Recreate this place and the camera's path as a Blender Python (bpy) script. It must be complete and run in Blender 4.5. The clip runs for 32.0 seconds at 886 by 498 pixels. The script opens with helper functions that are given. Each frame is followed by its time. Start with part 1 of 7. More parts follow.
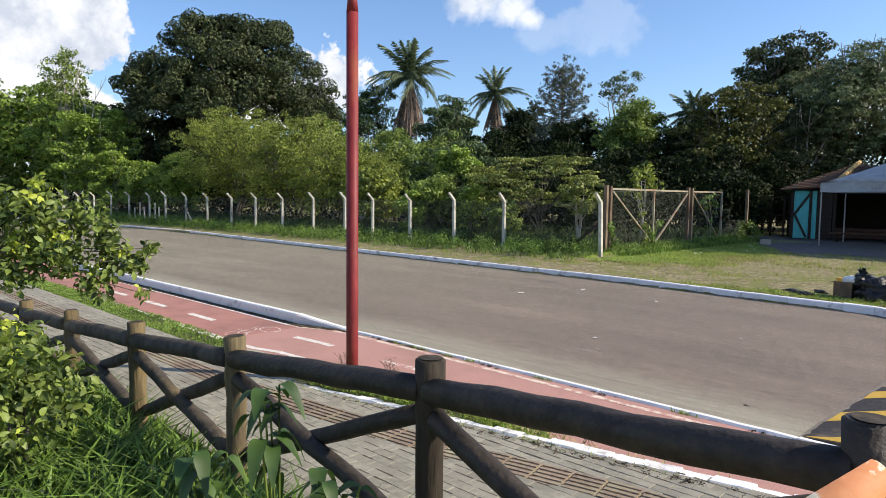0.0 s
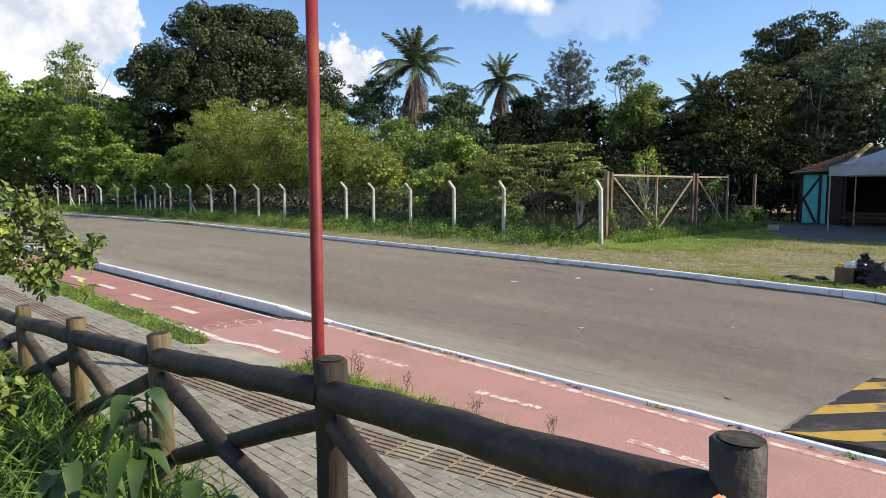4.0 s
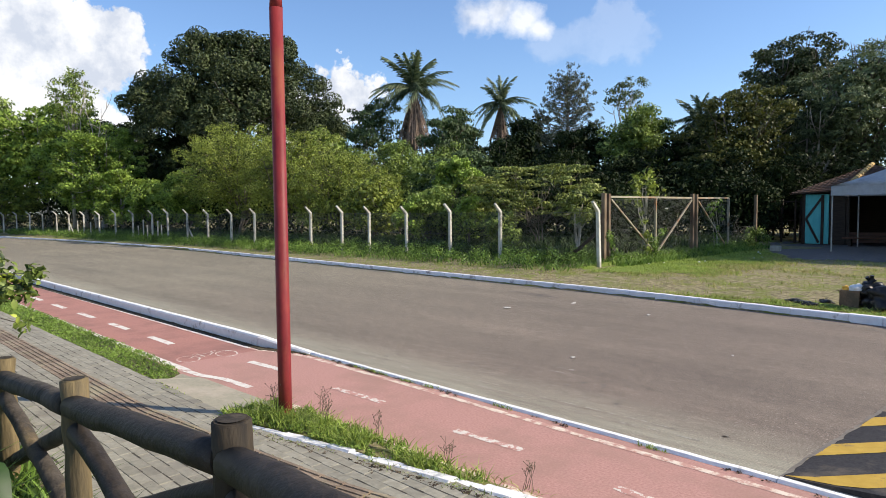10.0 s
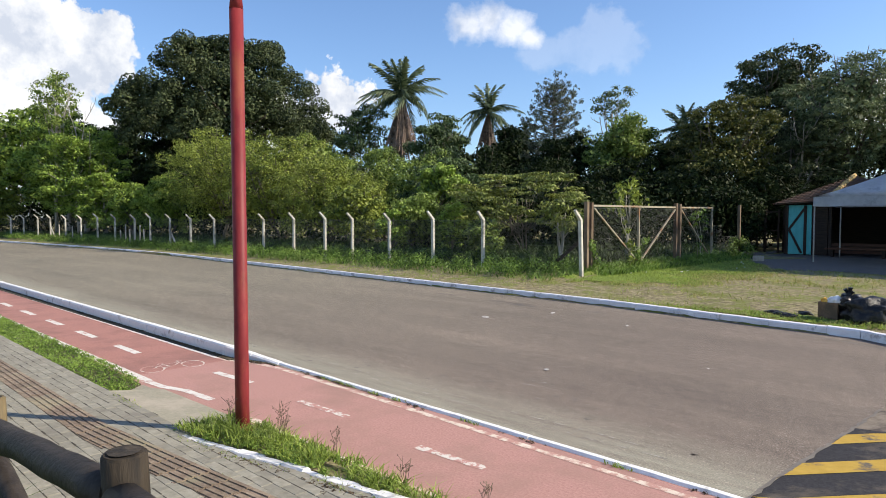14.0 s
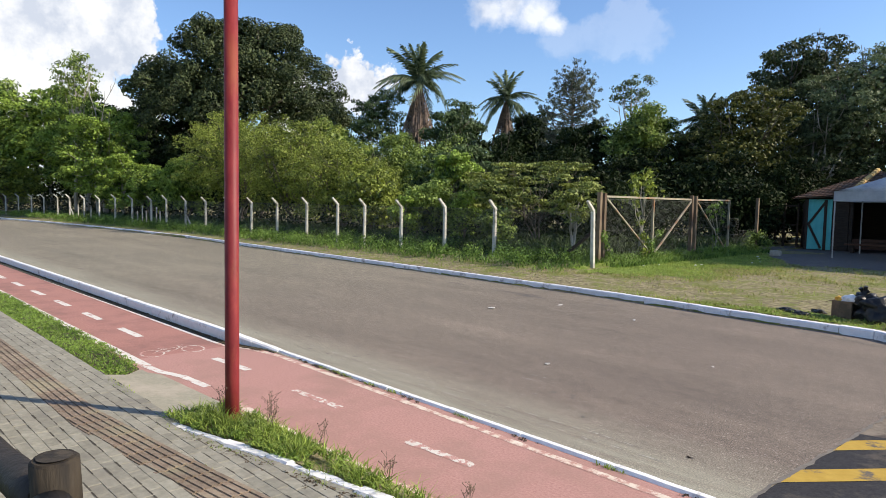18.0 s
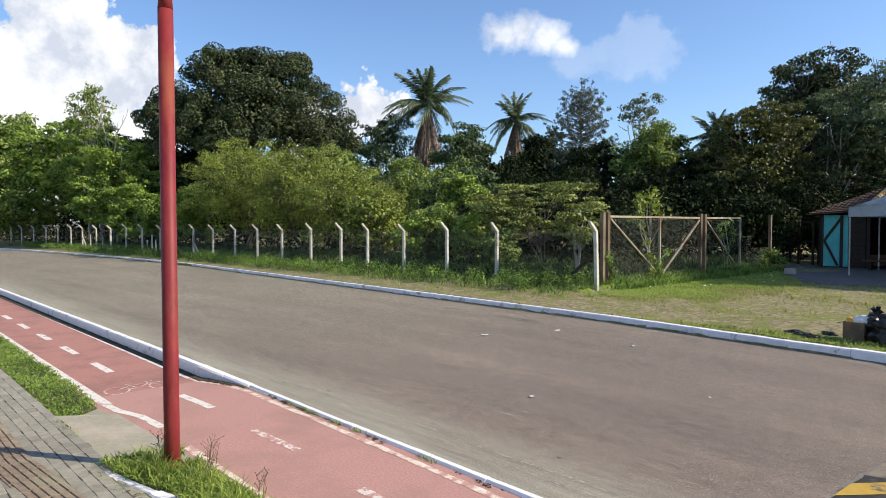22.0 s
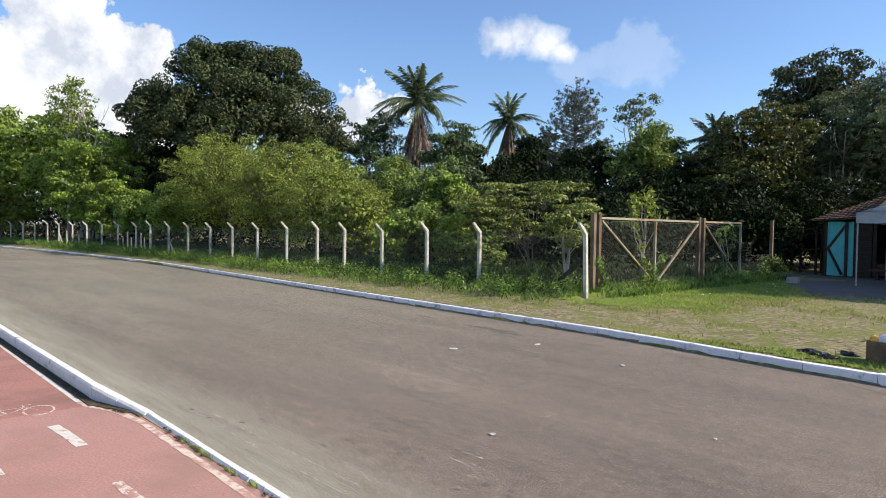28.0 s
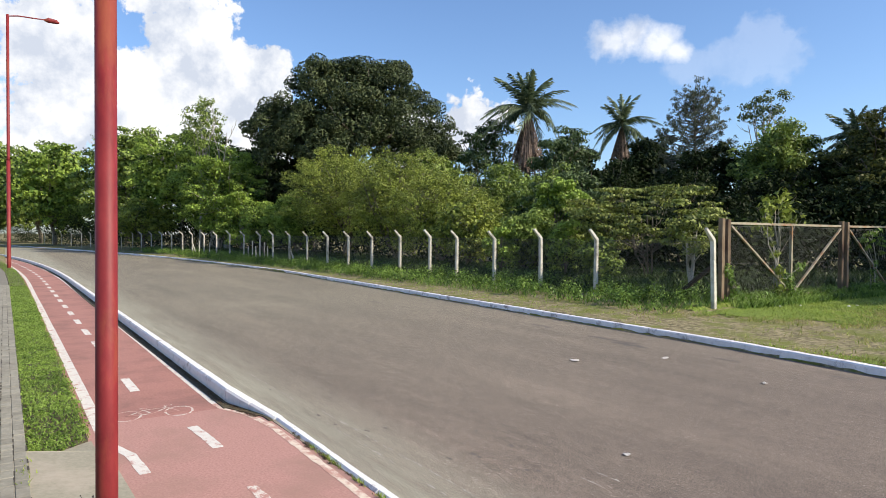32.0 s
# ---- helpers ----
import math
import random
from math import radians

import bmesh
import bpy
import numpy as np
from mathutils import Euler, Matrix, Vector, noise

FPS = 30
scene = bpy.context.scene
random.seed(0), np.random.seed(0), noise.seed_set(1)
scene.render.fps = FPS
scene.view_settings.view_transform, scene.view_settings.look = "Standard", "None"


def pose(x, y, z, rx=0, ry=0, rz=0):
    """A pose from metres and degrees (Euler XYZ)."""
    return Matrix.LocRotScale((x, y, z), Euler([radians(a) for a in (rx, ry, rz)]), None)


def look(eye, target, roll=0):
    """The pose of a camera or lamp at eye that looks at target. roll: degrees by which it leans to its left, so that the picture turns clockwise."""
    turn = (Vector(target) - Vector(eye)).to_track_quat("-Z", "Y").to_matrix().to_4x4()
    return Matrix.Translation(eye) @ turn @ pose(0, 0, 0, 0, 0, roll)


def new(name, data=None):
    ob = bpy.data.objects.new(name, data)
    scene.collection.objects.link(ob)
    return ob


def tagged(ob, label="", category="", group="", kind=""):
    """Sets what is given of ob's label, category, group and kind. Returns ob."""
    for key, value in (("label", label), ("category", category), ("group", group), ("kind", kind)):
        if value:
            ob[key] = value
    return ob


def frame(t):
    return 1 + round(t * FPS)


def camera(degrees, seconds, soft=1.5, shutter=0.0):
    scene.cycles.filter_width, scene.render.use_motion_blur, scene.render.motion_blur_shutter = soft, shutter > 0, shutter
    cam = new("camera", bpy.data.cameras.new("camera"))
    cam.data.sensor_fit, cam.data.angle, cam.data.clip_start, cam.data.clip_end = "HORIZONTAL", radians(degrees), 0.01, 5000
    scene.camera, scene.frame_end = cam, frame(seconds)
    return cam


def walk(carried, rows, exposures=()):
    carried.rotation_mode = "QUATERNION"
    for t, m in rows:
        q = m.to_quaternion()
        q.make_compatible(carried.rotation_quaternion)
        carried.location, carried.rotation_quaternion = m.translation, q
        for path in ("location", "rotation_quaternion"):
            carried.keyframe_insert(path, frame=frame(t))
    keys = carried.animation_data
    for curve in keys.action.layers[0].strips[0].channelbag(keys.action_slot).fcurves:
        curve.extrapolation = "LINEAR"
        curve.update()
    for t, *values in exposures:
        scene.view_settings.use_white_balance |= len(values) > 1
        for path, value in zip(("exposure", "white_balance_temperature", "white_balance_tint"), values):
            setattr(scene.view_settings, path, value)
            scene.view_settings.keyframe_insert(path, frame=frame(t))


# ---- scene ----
cam = camera(67.90, 32.0, soft=0.7)
PATH = [
    (0, (0.219, 0.461, 2.105), (-1.166, 1.896, 1.951), 0.63),
    (0.5, (0.200, 0.478, 2.105), (-1.152, 1.946, 1.969), 0.88),
    (1, (0.198, 0.453, 2.110), (-1.143, 1.932, 1.990), 0.05),
    (1.5, (0.200, 0.447, 2.110), (-1.160, 1.907, 1.987), 0.16),
    (2, (0.197, 0.451, 2.103), (-1.166, 1.906, 1.948), 0.08),
    (2.5, (0.201, 0.491, 2.106), (-1.157, 1.951, 1.943), 0.35),
    (3, (0.258, 0.623, 2.101), (-1.159, 2.026, 1.952), 0.91),
    (3.5, (0.325, 0.779, 2.092), (-1.072, 2.198, 1.899), -0.20),
    (5.5, (0.422, 1.433, 2.095), (-1.053, 2.775, 1.940), 0.62),
    (6, (0.336, 1.451, 2.094), (-1.073, 2.865, 1.971), 0.73),
    (6.5, (0.283, 1.441, 2.093), (-1.114, 2.868, 1.985), 0.53),
    (7, (0.290, 1.459, 2.100), (-1.111, 2.884, 2.010), 0.11),
    (7.5, (0.275, 1.458, 2.099), (-1.131, 2.876, 1.988), 0.32),
    (8, (0.250, 1.459, 2.091), (-1.164, 2.869, 1.974), 0.16),
    (8.5, (0.264, 1.454, 2.098), (-1.161, 2.852, 1.977), -0.12),
    (9, (0.247, 1.453, 2.094), (-1.165, 2.866, 1.990), 0.08),
    (9.5, (0.247, 1.461, 2.098), (-1.164, 2.873, 1.983), 0.05),
    (10, (0.258, 1.472, 2.097), (-1.162, 2.876, 1.979), -0.54),
    (10.5, (0.279, 1.470, 2.101), (-1.138, 2.877, 2.001), -0.36),
    (11, (0.280, 1.467, 2.105), (-1.132, 2.880, 2.010), -0.49),
    (11.5, (0.269, 1.464, 2.095), (-1.134, 2.885, 1.985), -0.44),
    (12, (0.272, 1.500, 2.094), (-1.143, 2.910, 1.990), -0.85),
    (12.5, (0.310, 1.596, 2.102), (-1.161, 2.949, 2.016), 0.15),
    (13, (0.342, 1.698, 2.113), (-1.127, 3.049, 1.981), 0.71),
    (13.5, (0.348, 1.748, 2.118), (-1.092, 3.129, 1.988), 0.46),
    (14, (0.292, 1.762, 2.122), (-1.104, 3.190, 2.024), -0.02),
    (14.5, (0.238, 1.786, 2.100), (-1.170, 3.203, 1.995), -0.45),
    (15, (0.252, 1.795, 2.104), (-1.144, 3.225, 2.021), 0.31),
    (15.5, (0.259, 1.781, 2.108), (-1.137, 3.207, 1.984), -0.11),
    (17.5, (0.291, 1.859, 2.149), (-1.095, 3.295, 2.007), -0.21),
    (18, (0.344, 1.998, 2.168), (-1.086, 3.389, 2.029), 1.07),
    (18.5, (0.326, 2.087, 2.159), (-1.069, 3.516, 2.045), 0.27),
    (19, (0.271, 2.149, 2.150), (-1.066, 3.634, 2.047), 1.55),
    (19.5, (0.221, 2.172, 2.156), (-1.184, 3.587, 1.999), 0.65),
    (20, (0.243, 2.195, 2.150), (-1.175, 3.600, 2.030), 0.22),
    (20.5, (0.279, 2.280, 2.142), (-1.198, 3.623, 2.028), -0.75),
    (21, (0.403, 2.460, 2.170), (-1.127, 3.745, 2.075), 1.12),
    (21.5, (0.474, 2.596, 2.167), (-1.009, 3.932, 2.048), -0.41),
    (22, (0.381, 2.717, 2.188), (-1.088, 4.073, 2.118), -0.05),
    (22.5, (0.277, 2.854, 2.170), (-1.198, 4.200, 2.058), -1.92),
    (23, (0.259, 3.057, 2.157), (-1.301, 4.308, 2.092), -0.65),
    (23.5, (0.203, 3.257, 2.151), (-1.398, 4.450, 2.035), -0.17),
    (24, (0.029, 3.405, 2.151), (-1.541, 4.642, 2.084), -0.60),
    (24.5, (-0.153, 3.524, 2.118), (-1.714, 4.766, 1.983), -1.41),
    (26.5, (-0.569, 4.061, 2.116), (-2.132, 5.308, 2.065), 0.09),
    (27, (-0.536, 4.168, 2.110), (-2.104, 5.409, 2.088), 2.09),
    (27.5, (-0.489, 4.248, 2.095), (-2.019, 5.536, 2.077), 1.41),
    (28, (-0.485, 4.267, 2.091), (-1.945, 5.633, 2.031), 0.84),
    (28.5, (-0.562, 4.258, 2.083), (-1.981, 5.667, 2.023), 0.38),
    (29, (-0.626, 4.253, 2.102), (-2.054, 5.650, 2.004), 0.52),
    (29.5, (-0.619, 4.275, 2.115), (-2.082, 5.637, 2.060), 0.70),
    (30, (-0.589, 4.288, 2.106), (-2.067, 5.634, 2.063), 1.19),
    (30.5, (-0.578, 4.300, 2.109), (-2.095, 5.603, 2.071), 0.95),
    (31, (-0.573, 4.316, 2.091), (-2.155, 5.538, 2.030), 0.75),
    (31.5, (-0.605, 4.325, 2.083), (-2.290, 5.399, 2.005), 1.01),
    (32, (-0.775, 4.270, 2.080), (-2.438, 5.380, 2.040), 0.43),
]
walk(cam, [(t, look(eye, target, roll)) for t, eye, target, roll in PATH], [(0, 0.40), (32, 0.40)])

# ---- world, sun, exposure ----
SUN_DIR = Vector((0.804, 0.595, 0.0)).normalized()
SUN_ELEV = radians(34)
sun_data = bpy.data.lights.new("sun", "SUN")
sun_data.energy, sun_data.angle, sun_data.color = 5.0, radians(0.53), (1.0, 0.88, 0.72)
sun = new("sun", sun_data)
sun_from = Vector((SUN_DIR.x * math.cos(SUN_ELEV), SUN_DIR.y * math.cos(SUN_ELEV), math.sin(SUN_ELEV)))
sun.matrix_world = look(sun_from * 100, (0, 0, 0))

world = bpy.data.worlds.new("sky")
scene.world = world
world.use_nodes = True
wn, wl = world.node_tree.nodes, world.node_tree.links
wn.clear()
w_out = wn.new("ShaderNodeOutputWorld")
w_bg = wn.new("ShaderNodeBackground")
w_sky = wn.new("ShaderNodeTexSky")
w_sky.sky_type, w_sky.sun_disc = "NISHITA", False
w_sky.sun_elevation = SUN_ELEV
w_sky.sun_rotation = math.atan2(SUN_DIR.x, SUN_DIR.y)
w_sky.air_density, w_sky.dust_density, w_sky.ozone_density = 1.0, 0.6, 2.2
w_bg.inputs["Strength"].default_value = 0.111
w_co = wn.new("ShaderNodeTexCoord")
SKY_DIR = w_co.outputs["Generated"]


def wmath(op, a, b=None, c=None):
    n = wn.new("ShaderNodeMath")
    n.operation = op
    for i, v in enumerate((a, b, c)):
        if v is None:
            continue
        if isinstance(v, (int, float)):
            n.inputs[i].default_value = v
        else:
            wl.new(v, n.inputs[i])
    return n.outputs[0]


def cloud_blob(direction, spread, stretch=1.0):
    """1 at the middle of a cloud, 0 at its rim; spread in radians."""
    d = Vector(direction).normalized()
    sub = wn.new("ShaderNodeVectorMath")
    sub.operation = "SUBTRACT"
    wl.new(SKY_DIR, sub.inputs[0])
    sub.inputs[1].default_value = d
    mul = wn.new("ShaderNodeVectorMath")
    mul.operation = "MULTIPLY"
    wl.new(sub.outputs[0], mul.inputs[0])
    mul.inputs[1].default_value = (1.0, 1.0, stretch)
    ln = wn.new("ShaderNodeVectorMath")
    ln.operation = "LENGTH"
    wl.new(mul.outputs[0], ln.inputs[0])
    return wmath("SUBTRACT", 1.0, wmath("DIVIDE", ln.outputs["Value"], spread))


def sky_noise(scale, detail, rough=0.6):
    n = wn.new("ShaderNodeTexNoise")
    n.inputs["Scale"].default_value, n.inputs["Detail"].default_value, n.inputs["Roughness"].default_value = scale, detail, rough
    wl.new(SKY_DIR, n.inputs["Vector"])
    return n.outputs["Fac"]


billow = sky_noise(14.0, 8.0)
fine_billow = sky_noise(40.0, 6.0)
cumulus = None
for direction, spread, stretch in (
    ((-0.985, 0.055, 0.245), 0.10, 1.0), ((-0.980, 0.085, 0.165), 0.13, 1.0), ((-0.945, 0.205, 0.262), 0.085, 0.9), ((-0.952, 0.225, 0.175), 0.12, 1.0),
    ((-0.925, 0.290, 0.205), 0.085, 1.0), ((-0.916, 0.318, 0.243), 0.040, 1.0), ((-0.955, 0.17, 0.33), 0.06, 1.0),
    ((-0.925, 0.16, 0.40), 0.10, 1.0), ((-0.90, -0.25, 0.28), 0.30, 1.0), ((-0.965, 0.20, 0.11), 0.19, 1.5), ((-0.795, 0.580, 0.165), 0.075, 1.2), ((-0.835, 0.52, 0.14), 0.07, 1.3),
    ((-0.16, 0.975, 0.13), 0.07, 1.2), ((0.55, 0.80, 0.25), 0.25, 1.4), ((0.3, -0.9, 0.3), 0.35, 1.3),
):
    b = cloud_blob(direction, spread, stretch)
    cumulus = b if cumulus is None else wmath("MAXIMUM", cumulus, b)
wisp, veil = None, None
for direction, spread, stretch in (((-0.645, 0.712, 0.277), 0.046, 1.25), ((-0.622, 0.731, 0.281), 0.044, 1.2), ((-0.600, 0.752, 0.270), 0.044, 1.3), ((-0.580, 0.770, 0.256), 0.030, 1.4)):
    b = cloud_blob(direction, spread, stretch)
    wisp = b if wisp is None else wmath("MAXIMUM", wisp, b)
for direction, spread, stretch in (((-0.558, 0.796, 0.232), 0.060, 1.8), ((-0.525, 0.818, 0.235), 0.066, 1.5), ((-0.488, 0.841, 0.240), 0.070, 1.5), ((-0.495, 0.830, 0.262), 0.05, 1.3)):
    b = cloud_blob(direction, spread, stretch)
    veil = b if veil is None else wmath("MAXIMUM", veil, b)
edge = wmath("ADD", wmath("MULTIPLY", wmath("SUBTRACT", billow, 0.5), 1.7), wmath("MULTIPLY", wmath("SUBTRACT", fine_billow, 0.5), 0.6))
cumulus_fac = wmath("MULTIPLY", wmath("ADD", wmath("ADD", cumulus, edge), -0.18), 9.0)
edge_fine = wmath("ADD", wmath("MULTIPLY", wmath("SUBTRACT", fine_billow, 0.5), 1.3), wmath("MULTIPLY", wmath("SUBTRACT", billow, 0.5), 0.9))
wisp_fac = wmath("MULTIPLY", wmath("ADD", wmath("ADD", wisp, wmath("MULTIPLY", edge_fine, 0.8)), -0.16), 1.15)
veil_fac = wmath("MULTIPLY", wmath("ADD", wmath("ADD", veil, wmath("MULTIPLY", edge_fine, 1.0)), -0.16), 0.50)


def clamped(v, top=1.0):
    n = wn.new("ShaderNodeClamp")
    wl.new(v, n.inputs["Value"])
    n.inputs["Max"].default_value = top
    return n.outputs[0]


cloud_fac = wmath("MAXIMUM", wmath("MAXIMUM", clamped(cumulus_fac), clamped(wisp_fac, 0.76)), clamped(veil_fac, 0.17))
w_shade = wn.new("ShaderNodeValToRGB")
w_shade.color_ramp.elements[0].position, w_shade.color_ramp.elements[0].color = 0.38, (4.7, 5.1, 5.9, 1)
w_shade.color_ramp.elements[1].position, w_shade.color_ramp.elements[1].color = 0.60, (8.2, 8.15, 8.1, 1)
wl.new(billow, w_shade.inputs["Fac"])
w_mix = wn.new("ShaderNodeMix")
w_mix.data_type = "RGBA"
wl.new(cloud_fac, w_mix.inputs["Factor"])
w_tint = wn.new("ShaderNodeMix")
w_tint.data_type, w_tint.blend_type = "RGBA", "MULTIPLY"
w_tint.inputs["Factor"].default_value = 1.0
wl.new(w_sky.outputs["Color"], w_tint.inputs["A"])
w_tint.inputs["B"].default_value = (0.99, 1.12, 1.32, 1)
wl.new(w_tint.outputs["Result"], w_mix.inputs["A"])
wl.new(w_shade.outputs["Color"], w_mix.inputs["B"])
wl.new(w_mix.outputs["Result"], w_bg.inputs["Color"])
wl.new(w_bg.outputs["Background"], w_out.inputs["Surface"])


# ---- materials ----
def material(name, colors, scale=4.0, detail=6.0, rough=0.85, bump=0.3, bump_scale=None, metal=0.0, wear=None, wear_scale=0.6, wear_at=(0.5, 0.62),
             vary=0.0, island=0.0, spec=0.3, stretch=(1, 1, 1), bump_dist=0.02):
    """A weathered surface: two colours by grain, a worn or stained colour by larger patches, fine relief."""
    m = bpy.data.materials.new(name)
    m.use_nodes = True
    n, l = m.node_tree.nodes, m.node_tree.links
    bsdf = n["Principled BSDF"]
    bsdf.inputs["Roughness"].default_value, bsdf.inputs["Metallic"].default_value = rough, metal
    bsdf.inputs["Specular IOR Level"].default_value = spec
    co = n.new("ShaderNodeTexCoord")
    mp = n.new("ShaderNodeMapping")
    mp.inputs["Scale"].default_value = stretch
    geo = n.new("ShaderNodeNewGeometry")
    l.new(co.outputs["Object"] if vary < 0 else geo.outputs["Position"], mp.inputs["Vector"])
    tex = n.new("ShaderNodeTexNoise")
    tex.inputs["Scale"].default_value, tex.inputs["Detail"].default_value, tex.inputs["Roughness"].default_value = scale, detail, 0.65
    l.new(mp.outputs[0], tex.inputs["Vector"])
    ramp = n.new("ShaderNodeValToRGB")
    ramp.color_ramp.elements[0].position, ramp.color_ramp.elements[0].color = 0.32, (*colors[0], 1)
    ramp.color_ramp.elements[1].position, ramp.color_ramp.elements[1].color = 0.68, (*colors[1], 1)
    l.new(tex.outputs["Fac"], ramp.inputs["Fac"])
    color = ramp.outputs["Color"]
    if wear:
        t2 = n.new("ShaderNodeTexNoise")
        t2.inputs["Scale"].default_value, t2.inputs["Detail"].default_value = wear_scale, 8.0
        t2.inputs["Roughness"].default_value = 0.7
        l.new(mp.outputs[0], t2.inputs["Vector"])
        r2 = n.new("ShaderNodeValToRGB")
        r2.color_ramp.elements[0].position, r2.color_ramp.elements[1].position = wear_at
        l.new(t2.outputs["Fac"], r2.inputs["Fac"])
        mx = n.new("ShaderNodeMix")
        mx.data_type = "RGBA"
        l.new(r2.outputs["Color"], mx.inputs["Factor"])
        l.new(color, mx.inputs["A"])
        mx.inputs["B"].default_value = (*wear, 1)
        color = mx.outputs["Result"]
    if vary > 0 or island > 0:
        hsv = n.new("ShaderNodeHueSaturation")
        rng = n.new("ShaderNodeMapRange")
        amount = max(vary, island)
        rng.inputs["To Min"].default_value, rng.inputs["To Max"].default_value = 1 - amount, 1 + amount
        if island > 0:
            l.new(geo.outputs["Random Per Island"], rng.inputs["Value"])
        else:
            info = n.new("ShaderNodeObjectInfo")
            l.new(info.outputs["Random"], rng.inputs["Value"])
        l.new(rng.outputs[0], hsv.inputs["Value"])
        l.new(color, hsv.inputs["Color"])
        color = hsv.outputs["Color"]
    l.new(color, bsdf.inputs["Base Color"])
    if bump:
        bt = n.new("ShaderNodeTexNoise")
        bt.inputs["Scale"].default_value, bt.inputs["Detail"].default_value = bump_scale or scale * 3, 4.0
        l.new(mp.outputs[0], bt.inputs["Vector"])
        bp = n.new("ShaderNodeBump")
        bp.inputs["Strength"].default_value, bp.inputs["Distance"].default_value = bump, bump_dist
        l.new(bt.outputs["Fac"], bp.inputs["Height"])
        l.new(bp.outputs[0], bsdf.inputs["Normal"])
    return m


def leaf_material(name, dark, light, translucent=0.35, patch_scale=0.5, gloss=0.3):
    """Leaves: colour varies leaf by leaf and bough by bough; some light shines through."""
    m = bpy.data.materials.new(name)
    m.use_nodes = True
    n, l = m.node_tree.nodes, m.node_tree.links
    n.clear()
    out = n.new("ShaderNodeOutputMaterial")
    geo = n.new("ShaderNodeNewGeometry")
    tex = n.new("ShaderNodeTexNoise")
    tex.inputs["Scale"].default_value, tex.inputs["Detail"].default_value = patch_scale, 3.0
    l.new(geo.outputs["Position"], tex.inputs["Vector"])
    add = n.new("ShaderNodeMath")
    add.operation = "MULTIPLY_ADD"
    l.new(geo.outputs["Random Per Island"], add.inputs[0])
    add.inputs[1].default_value = 0.6
    l.new(tex.outputs["Fac"], add.inputs[2])
    ramp = n.new("ShaderNodeValToRGB")
    ramp.color_ramp.elements[0].position, ramp.color_ramp.elements[0].color = 0.45, (*dark, 1)
    ramp.color_ramp.elements[1].position, ramp.color_ramp.elements[1].color = 1.0, (*light, 1)
    l.new(add.outputs[0], ramp.inputs["Fac"])
    bs = n.new("ShaderNodeBsdfPrincipled")
    bs.inputs["Roughness"].default_value, bs.inputs["Specular IOR Level"].default_value = 0.55, gloss
    tr = n.new("ShaderNodeBsdfTranslucent")
    l.new(ramp.outputs["Color"], bs.inputs["Base Color"])
    l.new(ramp.outputs["Color"], tr.inputs["Color"])
    mix = n.new("ShaderNodeMixShader")
    mix.inputs["Fac"].default_value = translucent
    l.new(bs.outputs[0], mix.inputs[1])
    l.new(tr.outputs[0], mix.inputs[2])
    l.new(mix.outputs[0], out.inputs["Surface"])
    return m




